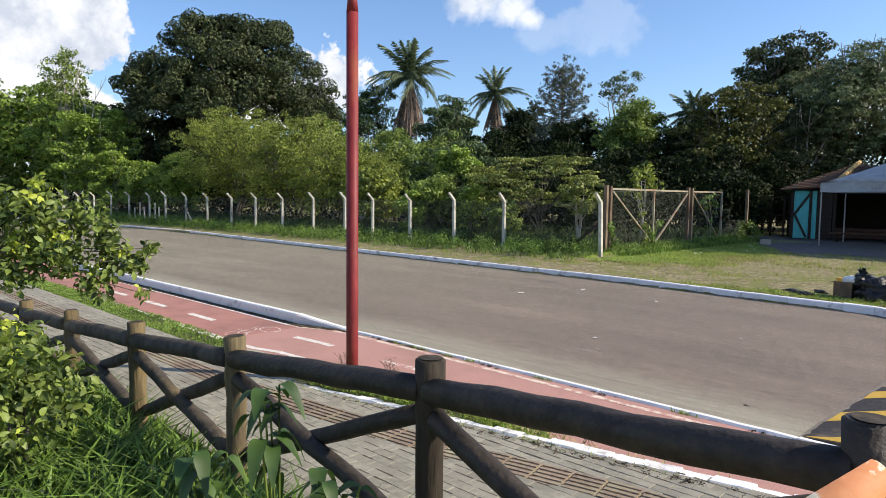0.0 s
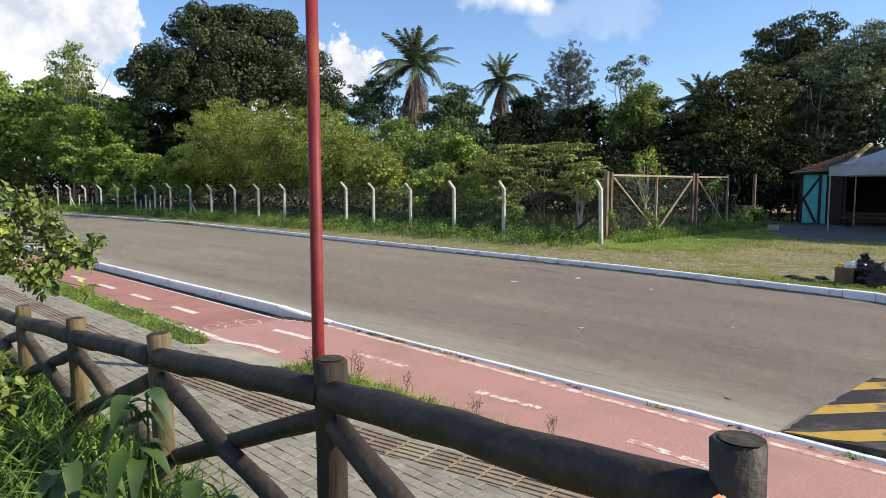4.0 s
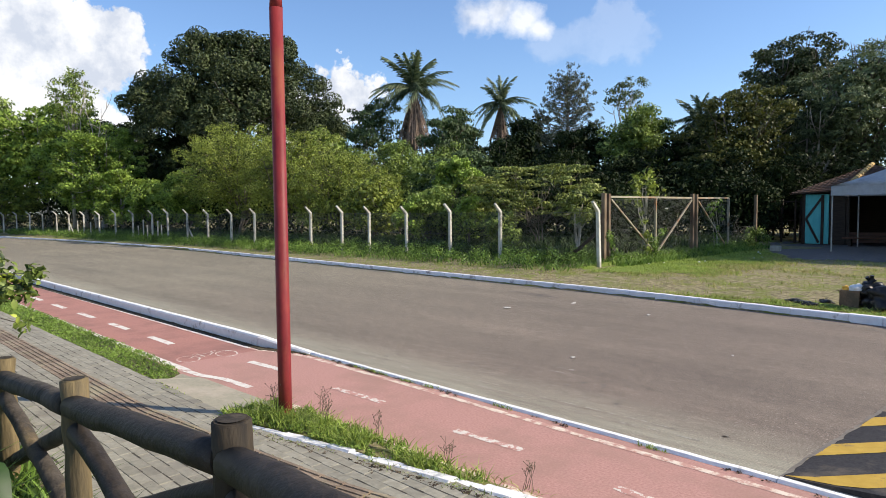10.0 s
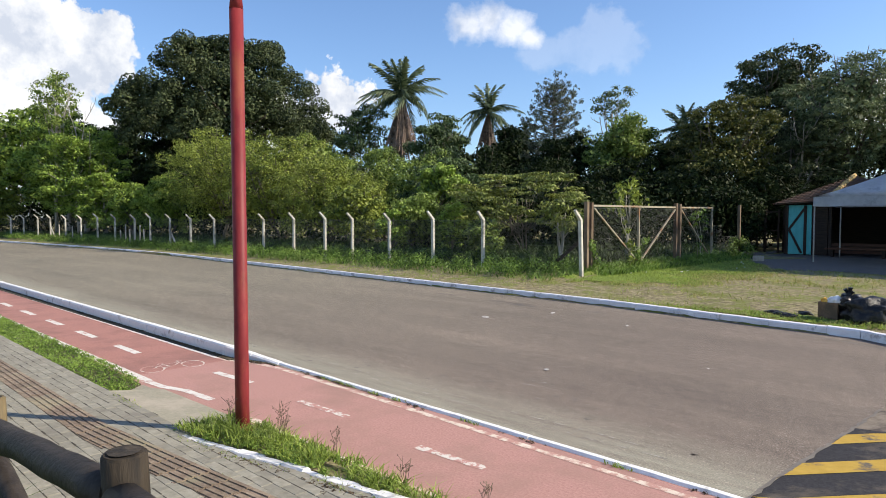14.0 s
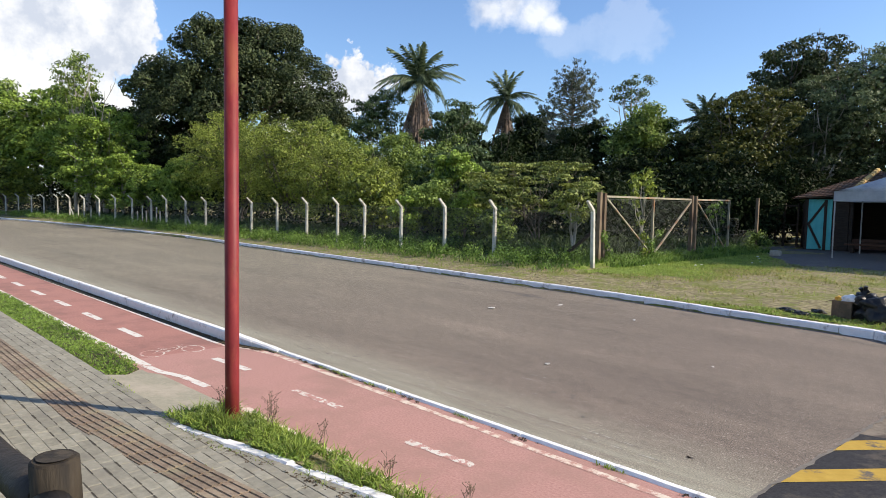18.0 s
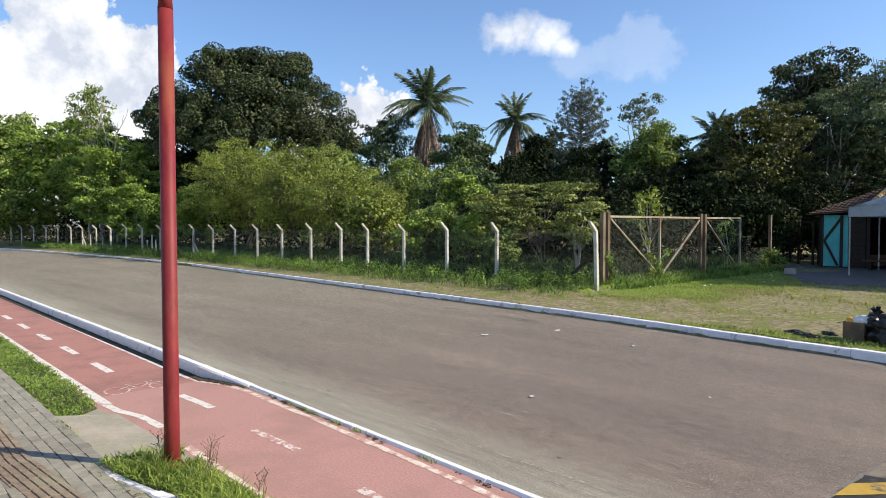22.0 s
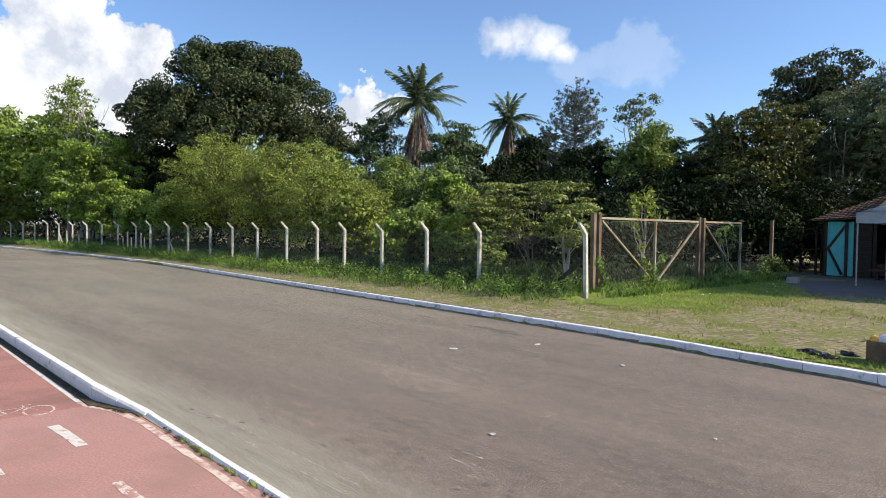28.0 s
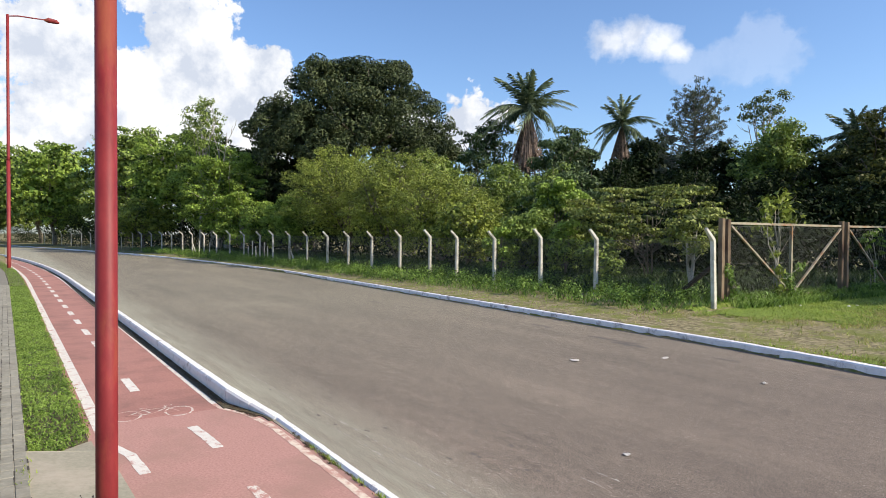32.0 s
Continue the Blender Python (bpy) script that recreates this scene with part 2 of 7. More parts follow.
def asphalt_material():
    """Worn asphalt: pale stones and dark pores in the binder, lighter wheel tracks along the road, stains."""
    m = bpy.data.materials.new("asphalt")
    m.use_nodes = True
    n, l = m.node_tree.nodes, m.node_tree.links
    bsdf = n["Principled BSDF"]
    bsdf.inputs["Roughness"].default_value, bsdf.inputs["Specular IOR Level"].default_value = 0.88, 0.3
    geo = n.new("ShaderNodeNewGeometry")

    def tex(scale, detail, stretch, rough=0.6):
        mp = n.new("ShaderNodeMapping")
        mp.inputs["Scale"].default_value = stretch
        l.new(geo.outputs["Position"], mp.inputs["Vector"])
        t = n.new("ShaderNodeTexNoise")
        t.inputs["Scale"].default_value, t.inputs["Detail"].default_value, t.inputs["Roughness"].default_value = scale, detail, rough
        l.new(mp.outputs[0], t.inputs["Vector"])
        return t.outputs["Fac"]

    def ramp(fac, lo, hi, a, b):
        r = n.new("ShaderNodeValToRGB")
        r.color_ramp.elements[0].position, r.color_ramp.elements[0].color = lo, (*a, 1)
        r.color_ramp.elements[1].position, r.color_ramp.elements[1].color = hi, (*b, 1)
        l.new(fac, r.inputs["Fac"])
        return r.outputs["Color"]

    def mixed(kind, fac, a, b):
        x = n.new("ShaderNodeMix")
        x.data_type, x.blend_type = "RGBA", kind
        if isinstance(fac, float):
            x.inputs["Factor"].default_value = fac
        else:
            l.new(fac, x.inputs["Factor"])
        l.new(a, x.inputs["A"])
        l.new(b, x.inputs["B"])
        return x.outputs["Result"]
    stones = ramp(tex(85, 2, (1, 1, 1), 0.6), 0.36, 0.66, (0.056, 0.047, 0.039), (0.342, 0.288, 0.240))
    flecks = ramp(tex(38, 0, (1, 1, 1)), 0.70, 0.75, (0, 0, 0), (0.18, 0.17, 0.155))
    tracks = ramp(tex(0.9, 8, (0.10, 1.0, 1), 0.7), 0.34, 0.68, (0.88, 0.88, 0.88), (1.13, 1.125, 1.11))
    patches = ramp(tex(0.35, 7, (0.6, 1, 1), 0.65), 0.34, 0.64, (0.90, 0.90, 0.895), (1.09, 1.085, 1.07))
    mottle = ramp(tex(7.0, 6, (0.7, 1.2, 1), 0.75), 0.32, 0.68, (0.80, 0.80, 0.79), (1.20, 1.19, 1.17))
    stains = ramp(tex(1.6, 5, (0.6, 1.5, 1), 0.7), 0.27, 0.35, (0.58, 0.57, 0.56), (1, 1, 1))
    c = mixed("MULTIPLY", 1.0, mixed("ADD", 1.0, stones, flecks), mottle)
    c = mixed("MULTIPLY", 1.0, mixed("MULTIPLY", 1.0, c, tracks), mixed("MULTIPLY", 1.0, patches, stains))
    pores = ramp(tex(24, 3, (1, 1, 1), 0.7), 0.33, 0.45, (0.76, 0.755, 0.75), (1.03, 1.03, 1.03))
    scrapes = ramp(tex(5.0, 6, (0.16, 1.6, 1), 0.72), 0.33, 0.67, (0.92, 0.92, 0.918), (1.08, 1.078, 1.07))
    c = mixed("MULTIPLY", 1.0, c, mixed("MULTIPLY", 1.0, pores, scrapes))
    # greener and paler towards the bend, browner and darker nearby
    sep = n.new("ShaderNodeSeparateXYZ")
    l.new(geo.outputs["Position"], sep.inputs[0])
    toward_bend = n.new("ShaderNodeMapRange")
    toward_bend.inputs["From Min"].default_value, toward_bend.inputs["From Max"].default_value = -4.0, -20.0
    l.new(sep.outputs["X"], toward_bend.inputs["Value"])
    bend_tint = ramp(toward_bend.outputs[0], 0.0, 1.0, (0.905, 0.878, 0.870), (1.07, 1.135, 1.04))
    c = mixed("MULTIPLY", 1.0, c, bend_tint)
    # pale dust swept against the near edge
    edge_y = n.new("ShaderNodeMapRange")
    edge_y.inputs["From Min"].default_value, edge_y.inputs["From Max"].default_value = 8.0, 6.85
    l.new(sep.outputs["Y"], edge_y.inputs["Value"])
    streak = ramp(tex(3.0, 8, (0.12, 1.6, 1), 0.75), 0.38, 0.62, (0, 0, 0), (1, 1, 1))
    some = n.new("ShaderNodeMath")
    some.operation = "MULTIPLY_ADD"
    l.new(streak, some.inputs[0])
    some.inputs[1].default_value, some.inputs[2].default_value = 0.6, 0.33
    dust = n.new("ShaderNodeMath")
    dust.operation = "MULTIPLY"
    l.new(edge_y.outputs[0], dust.inputs[0])
    l.new(some.outputs[0], dust.inputs[1])
    pale = ramp(tex(60, 2, (1, 1, 1)), 0.3, 0.7, (0.25, 0.242, 0.182), (0.47, 0.455, 0.345))
    c = mixed("MIX", dust.outputs[0], c, pale)
    l.new(c, bsdf.inputs["Base Color"])
    bp = n.new("ShaderNodeBump")
    bp.inputs["Strength"].default_value, bp.inputs["Distance"].default_value = 0.55, 0.004
    l.new(tex(80, 3, (1, 1, 1)), bp.inputs["Height"])
    l.new(bp.outputs[0], bsdf.inputs["Normal"])
    return m


M_ASPHALT = asphalt_material()
M_LANE = material("red_lane", ((0.305, 0.140, 0.112), (0.455, 0.232, 0.186)), 38, 8, 0.9, 0.15, 110, wear=(0.25, 0.13, 0.108), wear_scale=0.9, wear_at=(0.46, 0.66), bump_dist=0.004)
M_LANE_PALE = material("dusty_pink_lane", ((0.35, 0.182, 0.150), (0.50, 0.285, 0.240)), 46, 9, 0.9, 0.2, 110, wear=(0.335, 0.20, 0.158), wear_scale=0.9, wear_at=(0.45, 0.66), bump_dist=0.004)
M_TAR = material("tar_stain", ((0.09, 0.078, 0.066), (0.16, 0.14, 0.12)), 30, 6, 0.8, 0.5, 80, bump_dist=0.004)
M_RAMP = material("worn_ramp_concrete", ((0.255, 0.238, 0.178), (0.335, 0.312, 0.236)), 22, 9, 0.93, 0.35, 90, wear=(0.42, 0.36, 0.285), wear_scale=1.2, wear_at=(0.50, 0.72), bump_dist=0.006)
M_CONCRETE = material("concrete", ((0.34, 0.32, 0.27), (0.45, 0.43, 0.37)), 9, 8, 0.92, 0.3, 60, wear=(0.26, 0.24, 0.20), wear_scale=1.2, bump_dist=0.005)
M_GUTTER = material("gutter_dust", ((0.15, 0.135, 0.115), (0.24, 0.215, 0.18)), 30, 8, 0.92, 0.6, 120, wear=(0.29, 0.26, 0.21), wear_scale=1.6, wear_at=(0.52, 0.7), stretch=(0.5, 2, 1), bump_dist=0.005)
M_PAVER = material("grey_paver", ((0.225, 0.213, 0.166), (0.318, 0.300, 0.238)), 18, 6, 0.92, 0.35, 120, vary=0.13, wear=(0.20, 0.185, 0.15), wear_scale=1.3, wear_at=(0.5, 0.7), bump_dist=0.004)
M_PALE_DUST = material("pale_dust", ((0.36, 0.335, 0.29), (0.50, 0.47, 0.41)), 40, 8, 0.95, 0.3, 120, wear=(0.22, 0.195, 0.165), wear_scale=14.0, wear_at=(0.46, 0.56), bump_dist=0.002)
M_JOINT = material("open_joint", ((0.045, 0.04, 0.032), (0.09, 0.08, 0.062)), 20, 6, 0.95, 0.0)
M_PAVER_BED = material("paver_joint", ((0.15, 0.14, 0.112), (0.25, 0.235, 0.19)), 20, 6, 0.95, 0.3, bump_dist=0.01)
M_TACTILE = material("tactile_paver", ((0.17, 0.125, 0.088), (0.30, 0.235, 0.17)), 22, 7, 0.9, 0.4, 90, vary=0.16, wear=(0.29, 0.25, 0.165), wear_scale=2.6, wear_at=(0.48, 0.62), bump_dist=0.004)
M_KERB = material("whitewashed_kerb", ((0.68, 0.66, 0.67), (0.83, 0.81, 0.82)), 5, 9, 0.9, 0.6, 40, wear=(0.30, 0.265, 0.27), wear_scale=3.4, wear_at=(0.53, 0.66), vary=0.07, bump_dist=0.008)
M_WHITEWASH = material("fresh_whitewash", ((0.72, 0.71, 0.69), (0.82, 0.81, 0.79)), 9, 8, 0.9, 0.5, 50, wear=(0.34, 0.31, 0.27), wear_scale=4.5, wear_at=(0.56, 0.70), bump_dist=0.006)
M_DEBRIS = material("leaf_debris", ((0.06, 0.045, 0.03), (0.15, 0.11, 0.07)), 40, 6, 0.95, 0.8, 90, bump_dist=0.01)
M_LINE = material("worn_white_paint", ((0.60, 0.56, 0.50), (0.72, 0.69, 0.62)), 10, 8, 0.9, 0.2, 60, wear=(0.46, 0.26, 0.215), wear_scale=6.0, wear_at=(0.53, 0.62), bump_dist=0.003)
M_LINE_CREAM = material("yellowed_line_paint", ((0.60, 0.49, 0.38), (0.74, 0.64, 0.53)), 12, 8, 0.9, 0.3, 60, wear=(0.47, 0.265, 0.215), wear_scale=7.0, wear_at=(0.46, 0.56), bump_dist=0.003)
M_LINE_WORN = material("flaking_white_paint", ((0.58, 0.52, 0.45), (0.70, 0.65, 0.57)), 10, 8, 0.9, 0.2, 60, wear=(0.46, 0.245, 0.205), wear_scale=11.0, wear_at=(0.47, 0.52), bump_dist=0.003)
M_YELLOW = material("yellow_paint", ((0.42, 0.27, 0.042), (0.52, 0.345, 0.062)), 8, 8, 0.85, 0.3, 80, wear=(0.13, 0.11, 0.09), wear_scale=3.4, wear_at=(0.54, 0.62), bump_dist=0.003)
M_HUMP = material("dark_hump", ((0.018, 0.018, 0.021), (0.044, 0.042, 0.044)), 30, 8, 0.85, 0.5, 120, wear=(0.13, 0.108, 0.082), wear_scale=1.4, wear_at=(0.54, 0.70), bump_dist=0.005)
M_HUMP_BARE = material("bare_hump", ((0.185, 0.152, 0.115), (0.27, 0.225, 0.17)), 12, 9, 0.88, 0.5, 90, wear=(0.09, 0.072, 0.06), wear_scale=1.3, wear_at=(0.54, 0.62), bump_dist=0.005)
M_DIRT = material("bare_dirt_and_grass", ((0.075, 0.062, 0.030), (0.41, 0.350, 0.200)), 9, 12, 0.95, 1.0, 34, wear=(0.17, 0.185, 0.045), wear_scale=1.8, wear_at=(0.48, 0.58), bump_dist=0.03)
# earth colour lowered to carry the shade before the kiosk
M_SHADED_EARTH = material("shade_dark_earth", ((0.085, 0.077, 0.070), (0.185, 0.168, 0.150)), 14, 9, 0.95, 0.6, 50, wear=(0.24, 0.21, 0.165), wear_scale=1.1, wear_at=(0.58, 0.74), bump_dist=0.012)
M_TURF = material("matted_turf", ((0.085, 0.135, 0.018), (0.270, 0.360, 0.056)), 30, 10, 0.95, 1.0, 70, wear=(0.30, 0.26, 0.105), wear_scale=1.9, wear_at=(0.56, 0.70), bump_dist=0.03)
M_SOIL = material("dark_soil", ((0.06, 0.05, 0.03), (0.11, 0.095, 0.055)), 6, 6, 0.95, 0.4, 20, bump_dist=0.03)
M_RED_POLE = material("red_painted_steel", ((0.150, 0.014, 0.017), (0.240, 0.028, 0.029)), 11, 9, 0.55, 0.2, 40, wear=(0.25, 0.066, 0.034), wear_scale=1.7, wear_at=(0.52, 0.68), spec=0.3, stretch=(1, 1, 0.35), bump_dist=0.003)
M_LOG = material("weathered_log", ((0.034, 0.029, 0.023), (0.118, 0.099, 0.077)), 9, 8, 0.8, 0.8, 26, wear=(0.24, 0.175, 0.085), wear_scale=1.2, wear_at=(0.55, 0.75), vary=0.12, stretch=(1, 1, 0.5), bump_dist=0.012)
M_POST = material("weathered_post", ((0.10, 0.076, 0.037), (0.25, 0.188, 0.09)), 9, 8, 0.8, 0.7, 24, wear=(0.05, 0.042, 0.03), wear_scale=2.2, wear_at=(0.45, 0.68), vary=0.15, stretch=(1.6, 1.6, 0.25), bump_dist=0.012)
# post shade put into the colour; the wear patches stand for lit brown
M_POST_SHADED = material("shaded_post", ((0.015, 0.012, 0.009), (0.050, 0.038, 0.024)), 9, 8, 0.8, 0.7, 24, wear=(0.11, 0.078, 0.040), wear_scale=1.6, wear_at=(0.58, 0.74), stretch=(1.6, 1.6, 0.25), bump_dist=0.012)
# near-black log colour for the last two bays and the end post
M_LOG_DARK = material("darker_log", ((0.018, 0.015, 0.012), (0.056, 0.045, 0.035)), 11, 8, 0.6, 0.8, 30, wear=(0.085, 0.065, 0.045), wear_scale=1.6, wear_at=(0.60, 0.80), spec=0.3, bump_dist=0.01)
M_LOG_END = material("cut_log_end", ((0.022, 0.019, 0.015), (0.075, 0.06, 0.042)), 22, 6, 0.85, 0.5, 60, bump_dist=0.006)
M_BARK_ORANGE = material("flaking_pale_log", ((0.55, 0.20, 0.075), (0.68, 0.33, 0.16)), 7, 8, 0.7, 0.4, 30, wear=(0.74, 0.66, 0.50), wear_scale=12.0, wear_at=(0.53, 0.58), bump_dist=0.006)
M_POST_CONC = material("fence_post_concrete", ((0.42, 0.40, 0.34), (0.56, 0.54, 0.47)), 7, 8, 0.92, 0.4, 40, wear=(0.24, 0.23, 0.19), wear_scale=2.0, vary=0.1, bump_dist=0.008)
M_WIRE = material("galvanised_wire", ((0.09, 0.095, 0.09), (0.17, 0.175, 0.165)), 9, 4, 0.7, 0.0, metal=0.2)
M_GATE = material("faded_gate_paint", ((0.24, 0.215, 0.155), (0.38, 0.345, 0.26)), 9, 8, 0.8, 0.3, 40, wear=(0.26, 0.14, 0.07), wear_scale=3.0, vary=0.1, bump_dist=0.004)
M_GATE_POST = material("rusty_gate_post", ((0.12, 0.085, 0.055), (0.22, 0.165, 0.11)), 8, 8, 0.8, 0.4, 40, wear=(0.10, 0.06, 0.04), wear_scale=2.5, vary=0.1, stretch=(1, 1, 0.3), bump_dist=0.005)
M_TURQUOISE = material("turquoise_paint", ((0.10, 0.46, 0.47), (0.14, 0.56, 0.56)), 5, 7, 0.75, 0.2, 30, wear=(0.09, 0.30, 0.30), wear_scale=1.6, stretch=(1, 1, 0.4), bump_dist=0.004)
M_TIMBER = material("dark_timber", ((0.024, 0.017, 0.013), (0.052, 0.038, 0.028)), 8, 7, 0.8, 0.5, 30, vary=0.2, stretch=(0.4, 1, 3), bump_dist=0.006)
M_BROWN_PLANK = material("reddish_plank", ((0.06, 0.03, 0.02), (0.11, 0.055, 0.034)), 8, 7, 0.8, 0.4, 30, vary=0.18, stretch=(0.4, 1, 3), bump_dist=0.005)
M_ROOF = material("clay_roof_tile", ((0.11, 0.066, 0.045), (0.20, 0.12, 0.08)), 8, 7, 0.9, 0.4, 30, wear=(0.12, 0.09, 0.075), wear_scale=2.0, vary=0.22, bump_dist=0.01)
M_RIDGE = material("yellow_ridge_tile", ((0.50, 0.34, 0.13), (0.60, 0.43, 0.2)), 8, 6, 0.9, 0.3, vary=0.1, bump_dist=0.01)
M_CANVAS = material("white_canvas", ((0.62, 0.63, 0.64), (0.76, 0.77, 0.78)), 3, 6, 0.7, 0.35, 5, wear=(0.48, 0.49, 0.50), wear_scale=1.1, bump_dist=0.04)
M_STEEL = material("grey_steel", ((0.30, 0.30, 0.29), (0.42, 0.42, 0.41)), 8, 5, 0.5, 0.1, metal=0.6)
M_BAG = material("black_plastic", ((0.008, 0.008, 0.009), (0.016, 0.016, 0.017)), 6, 4, 0.36, 0.7, 22, spec=0.35, bump_dist=0.03)
M_WHITE_BAG = material("white_plastic_bag", ((0.70, 0.70, 0.69), (0.80, 0.80, 0.79)), 6, 4, 0.4, 0.8, 20, bump_dist=0.03)
M_CARD = material("cardboard", ((0.13, 0.085, 0.055), (0.20, 0.135, 0.085)), 9, 6, 0.9, 0.2, wear=(0.10, 0.075, 0.05), wear_scale=4.0, bump_dist=0.004)
M_ORANGE = material("orange_wrapper", ((0.75, 0.36, 0.04), (0.82, 0.46, 0.08)), 9, 4, 0.5, 0.3)
M_LITTER = material("pale_litter", ((0.44, 0.41, 0.37), (0.62, 0.59, 0.54)), 30, 4, 0.8, 0.2)
M_BIN = material("teal_plastic", ((0.015, 0.26, 0.20), (0.02, 0.32, 0.25)), 6, 4, 0.45, 0.1)
M_BARK = material("tree_bark", ((0.10, 0.085, 0.065), (0.20, 0.175, 0.14)), 6, 8, 0.9, 0.7, 18, stretch=(1, 1, 0.3), bump_dist=0.04)
M_BARK_PALE = material("pale_tree_bark", ((0.28, 0.26, 0.22), (0.42, 0.39, 0.33)), 6, 8, 0.9, 0.5, 18, stretch=(1, 1, 0.3), bump_dist=0.03)
M_WALL_FAR = material("faded_plaster", ((0.20, 0.20, 0.23), (0.28, 0.28, 0.31)), 1.5, 6, 0.9, 0.1)
M_GLASS_DARK = material("dark_window", ((0.03, 0.035, 0.04), (0.05, 0.055, 0.06)), 2, 2, 0.2, 0.0, spec=0.5)

L_DARK = leaf_material("dark_mango_leaves", (0.011, 0.022, 0.010), (0.094, 0.120, 0.047), 0.10, gloss=0.2)
L_TEAL = leaf_material("bluish_green_leaves", (0.020, 0.046, 0.018), (0.115, 0.168, 0.062), 0.2)
L_GREYGREEN = leaf_material("feathery_grey_green_leaves", (0.036, 0.062, 0.028), (0.205, 0.255, 0.112), 0.24)
L_OLIVE = leaf_material("olive_leaves", (0.026, 0.048, 0.010), (0.312, 0.375, 0.064), 0.24)
L_MID = leaf_material("mid_green_leaves", (0.024, 0.052, 0.012), (0.265, 0.355, 0.074), 0.26)
L_FRESH = leaf_material("fresh_green_leaves", (0.025, 0.058, 0.010), (0.325, 0.455, 0.078), 0.32)
L_BLUE = leaf_material("grey_green_needles", (0.037, 0.055, 0.034), (0.14, 0.159, 0.098), 0.2)
L_PALM = leaf_material("palm_leaflets", (0.030, 0.055, 0.030), (0.145, 0.185, 0.092), 0.25)
L_DEAD = leaf_material("dead_palm_fronds", (0.085, 0.06, 0.043), (0.27, 0.19, 0.135), 0.15)
# near-black leaves: the shade inside the thicket is put into the colour
L_SHADED = leaf_material("shade_dark_leaves", (0.004, 0.010, 0.004), (0.026, 0.040, 0.013), 0.12, gloss=0.06)
# undergrowth green darkened for the shade under the trees
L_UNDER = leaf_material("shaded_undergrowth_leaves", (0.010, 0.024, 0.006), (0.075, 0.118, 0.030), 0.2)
L_OLIVE2 = leaf_material("dull_olive_leaves", (0.014, 0.030, 0.008), (0.270, 0.315, 0.068), 0.14)
L_BRONZE = leaf_material("bronze_tinged_leaves", (0.026, 0.042, 0.012), (0.150, 0.158, 0.034), 0.25)
L_GRASS = leaf_material("grass_blades", (0.109, 0.16, 0.026), (0.377, 0.478, 0.094), 0.35, patch_scale=1.2)
L_LAWN = leaf_material("mown_lawn", (0.085, 0.15, 0.024), (0.29, 0.42, 0.08), 0.33, patch_scale=2.0)
L_WEED = leaf_material("dark_leafy_weeds", (0.022, 0.055, 0.009), (0.215, 0.335, 0.06), 0.24, patch_scale=1.2)
L_GRASS_DRY = leaf_material("dry_grass_blades", (0.20, 0.195, 0.055), (0.47, 0.43, 0.165), 0.3, patch_scale=1.2)
L_LUSH = leaf_material("lush_grass", (0.008, 0.028, 0.005), (0.165, 0.275, 0.042), 0.25, patch_scale=5.0, gloss=0.4)
L_SHRUB = leaf_material("garden_shrub_leaves", (0.012, 0.034, 0.008), (0.215, 0.285, 0.052), 0.3, patch_scale=5.0, gloss=0.5)
L_BIGLEAF = leaf_material("glossy_drooping_leaves", (0.016, 0.042, 0.010), (0.090, 0.165, 0.030), 0.25, patch_scale=6.0, gloss=0.5)
L_LIME = leaf_material("lime_young_leaves", (0.25, 0.34, 0.03), (0.55, 0.62, 0.09), 0.4)


# ---- mesh helpers ----
def part(name, bm, mat, parent=None, label="", smooth=False):
    """Links a bmesh as one mesh object under its thing."""
    me = bpy.data.meshes.new(name)
    bm.to_mesh(me)
    bm.free()
    if smooth:
        me.polygons.foreach_set("use_smooth", [True] * len(me.polygons))
    me.materials.append(mat)
    ob = new(name, me)
    if parent:
        ob.parent = parent
    if label:
        ob["label"] = label
    return ob


def share(name, me, m, parent):
    ob = new(name, me)
    ob.parent = parent
    ob.matrix_basis = m
    return ob


def empty(name, at, label, category, group="", kind=""):
    ob = new(name)
    ob.location = at
    ob.empty_display_size = 0.2
    return tagged(ob, label, category, group, kind)


def raw(name, verts, faces, mat, parent=None, smooth=False):
    me = bpy.data.meshes.new(name)
    me.from_pydata([tuple(v) for v in verts], [], faces)
    me.materials.append(mat)
    if smooth:
        me.polygons.foreach_set("use_smooth", [True] * len(me.polygons))
    ob = new(name, me)
    if parent:
        ob.parent = parent
    return ob


def box(bm, x0, x1, y0, y1, z0, z1, bevel=0.0):
    m = Matrix.LocRotScale(((x0 + x1) / 2, (y0 + y1) / 2, (z0 + z1) / 2), None, (x1 - x0, y1 - y0, z1 - z0))
    made = bmesh.ops.create_cube(bm, size=1.0, matrix=m)
    if bevel:
        edges = list({e for v in made["verts"] for e in v.link_edges})
        bmesh.ops.bevel(bm, geom=edges, offset=bevel, segments=2, affect="EDGES")
    return bm


def tube(bm, points, radii, sides=8, wobble=0.0, rng=None):
    """A tapered round limb through points, with closed ends."""
    rings = []
    for i, p in enumerate(points):
        p = Vector(p)
        ahead = (Vector(points[min(i + 1, len(points) - 1)]) - Vector(points[max(i - 1, 0)])).normalized()
        side = ahead.cross(Vector((0, 0, 1)) if abs(ahead.z) < 0.9 else Vector((1, 0, 0))).normalized()
        up = side.cross(ahead)
        ring = []
        for k in range(sides):
            a = 2 * math.pi * k / sides
            r = radii[i] * (1 + (rng.uniform(-wobble, wobble) if rng else 0))
            ring.append(bm.verts.new(p + side * math.cos(a) * r + up * math.sin(a) * r))
        rings.append(ring)
    for a, b in zip(rings, rings[1:]):
        for k in range(sides):
            bm.faces.new((a[k], a[(k + 1) % sides], b[(k + 1) % sides], b[k]))
    bm.faces.new(rings[0][::-1])
    bm.faces.new(rings[-1])
    return bm


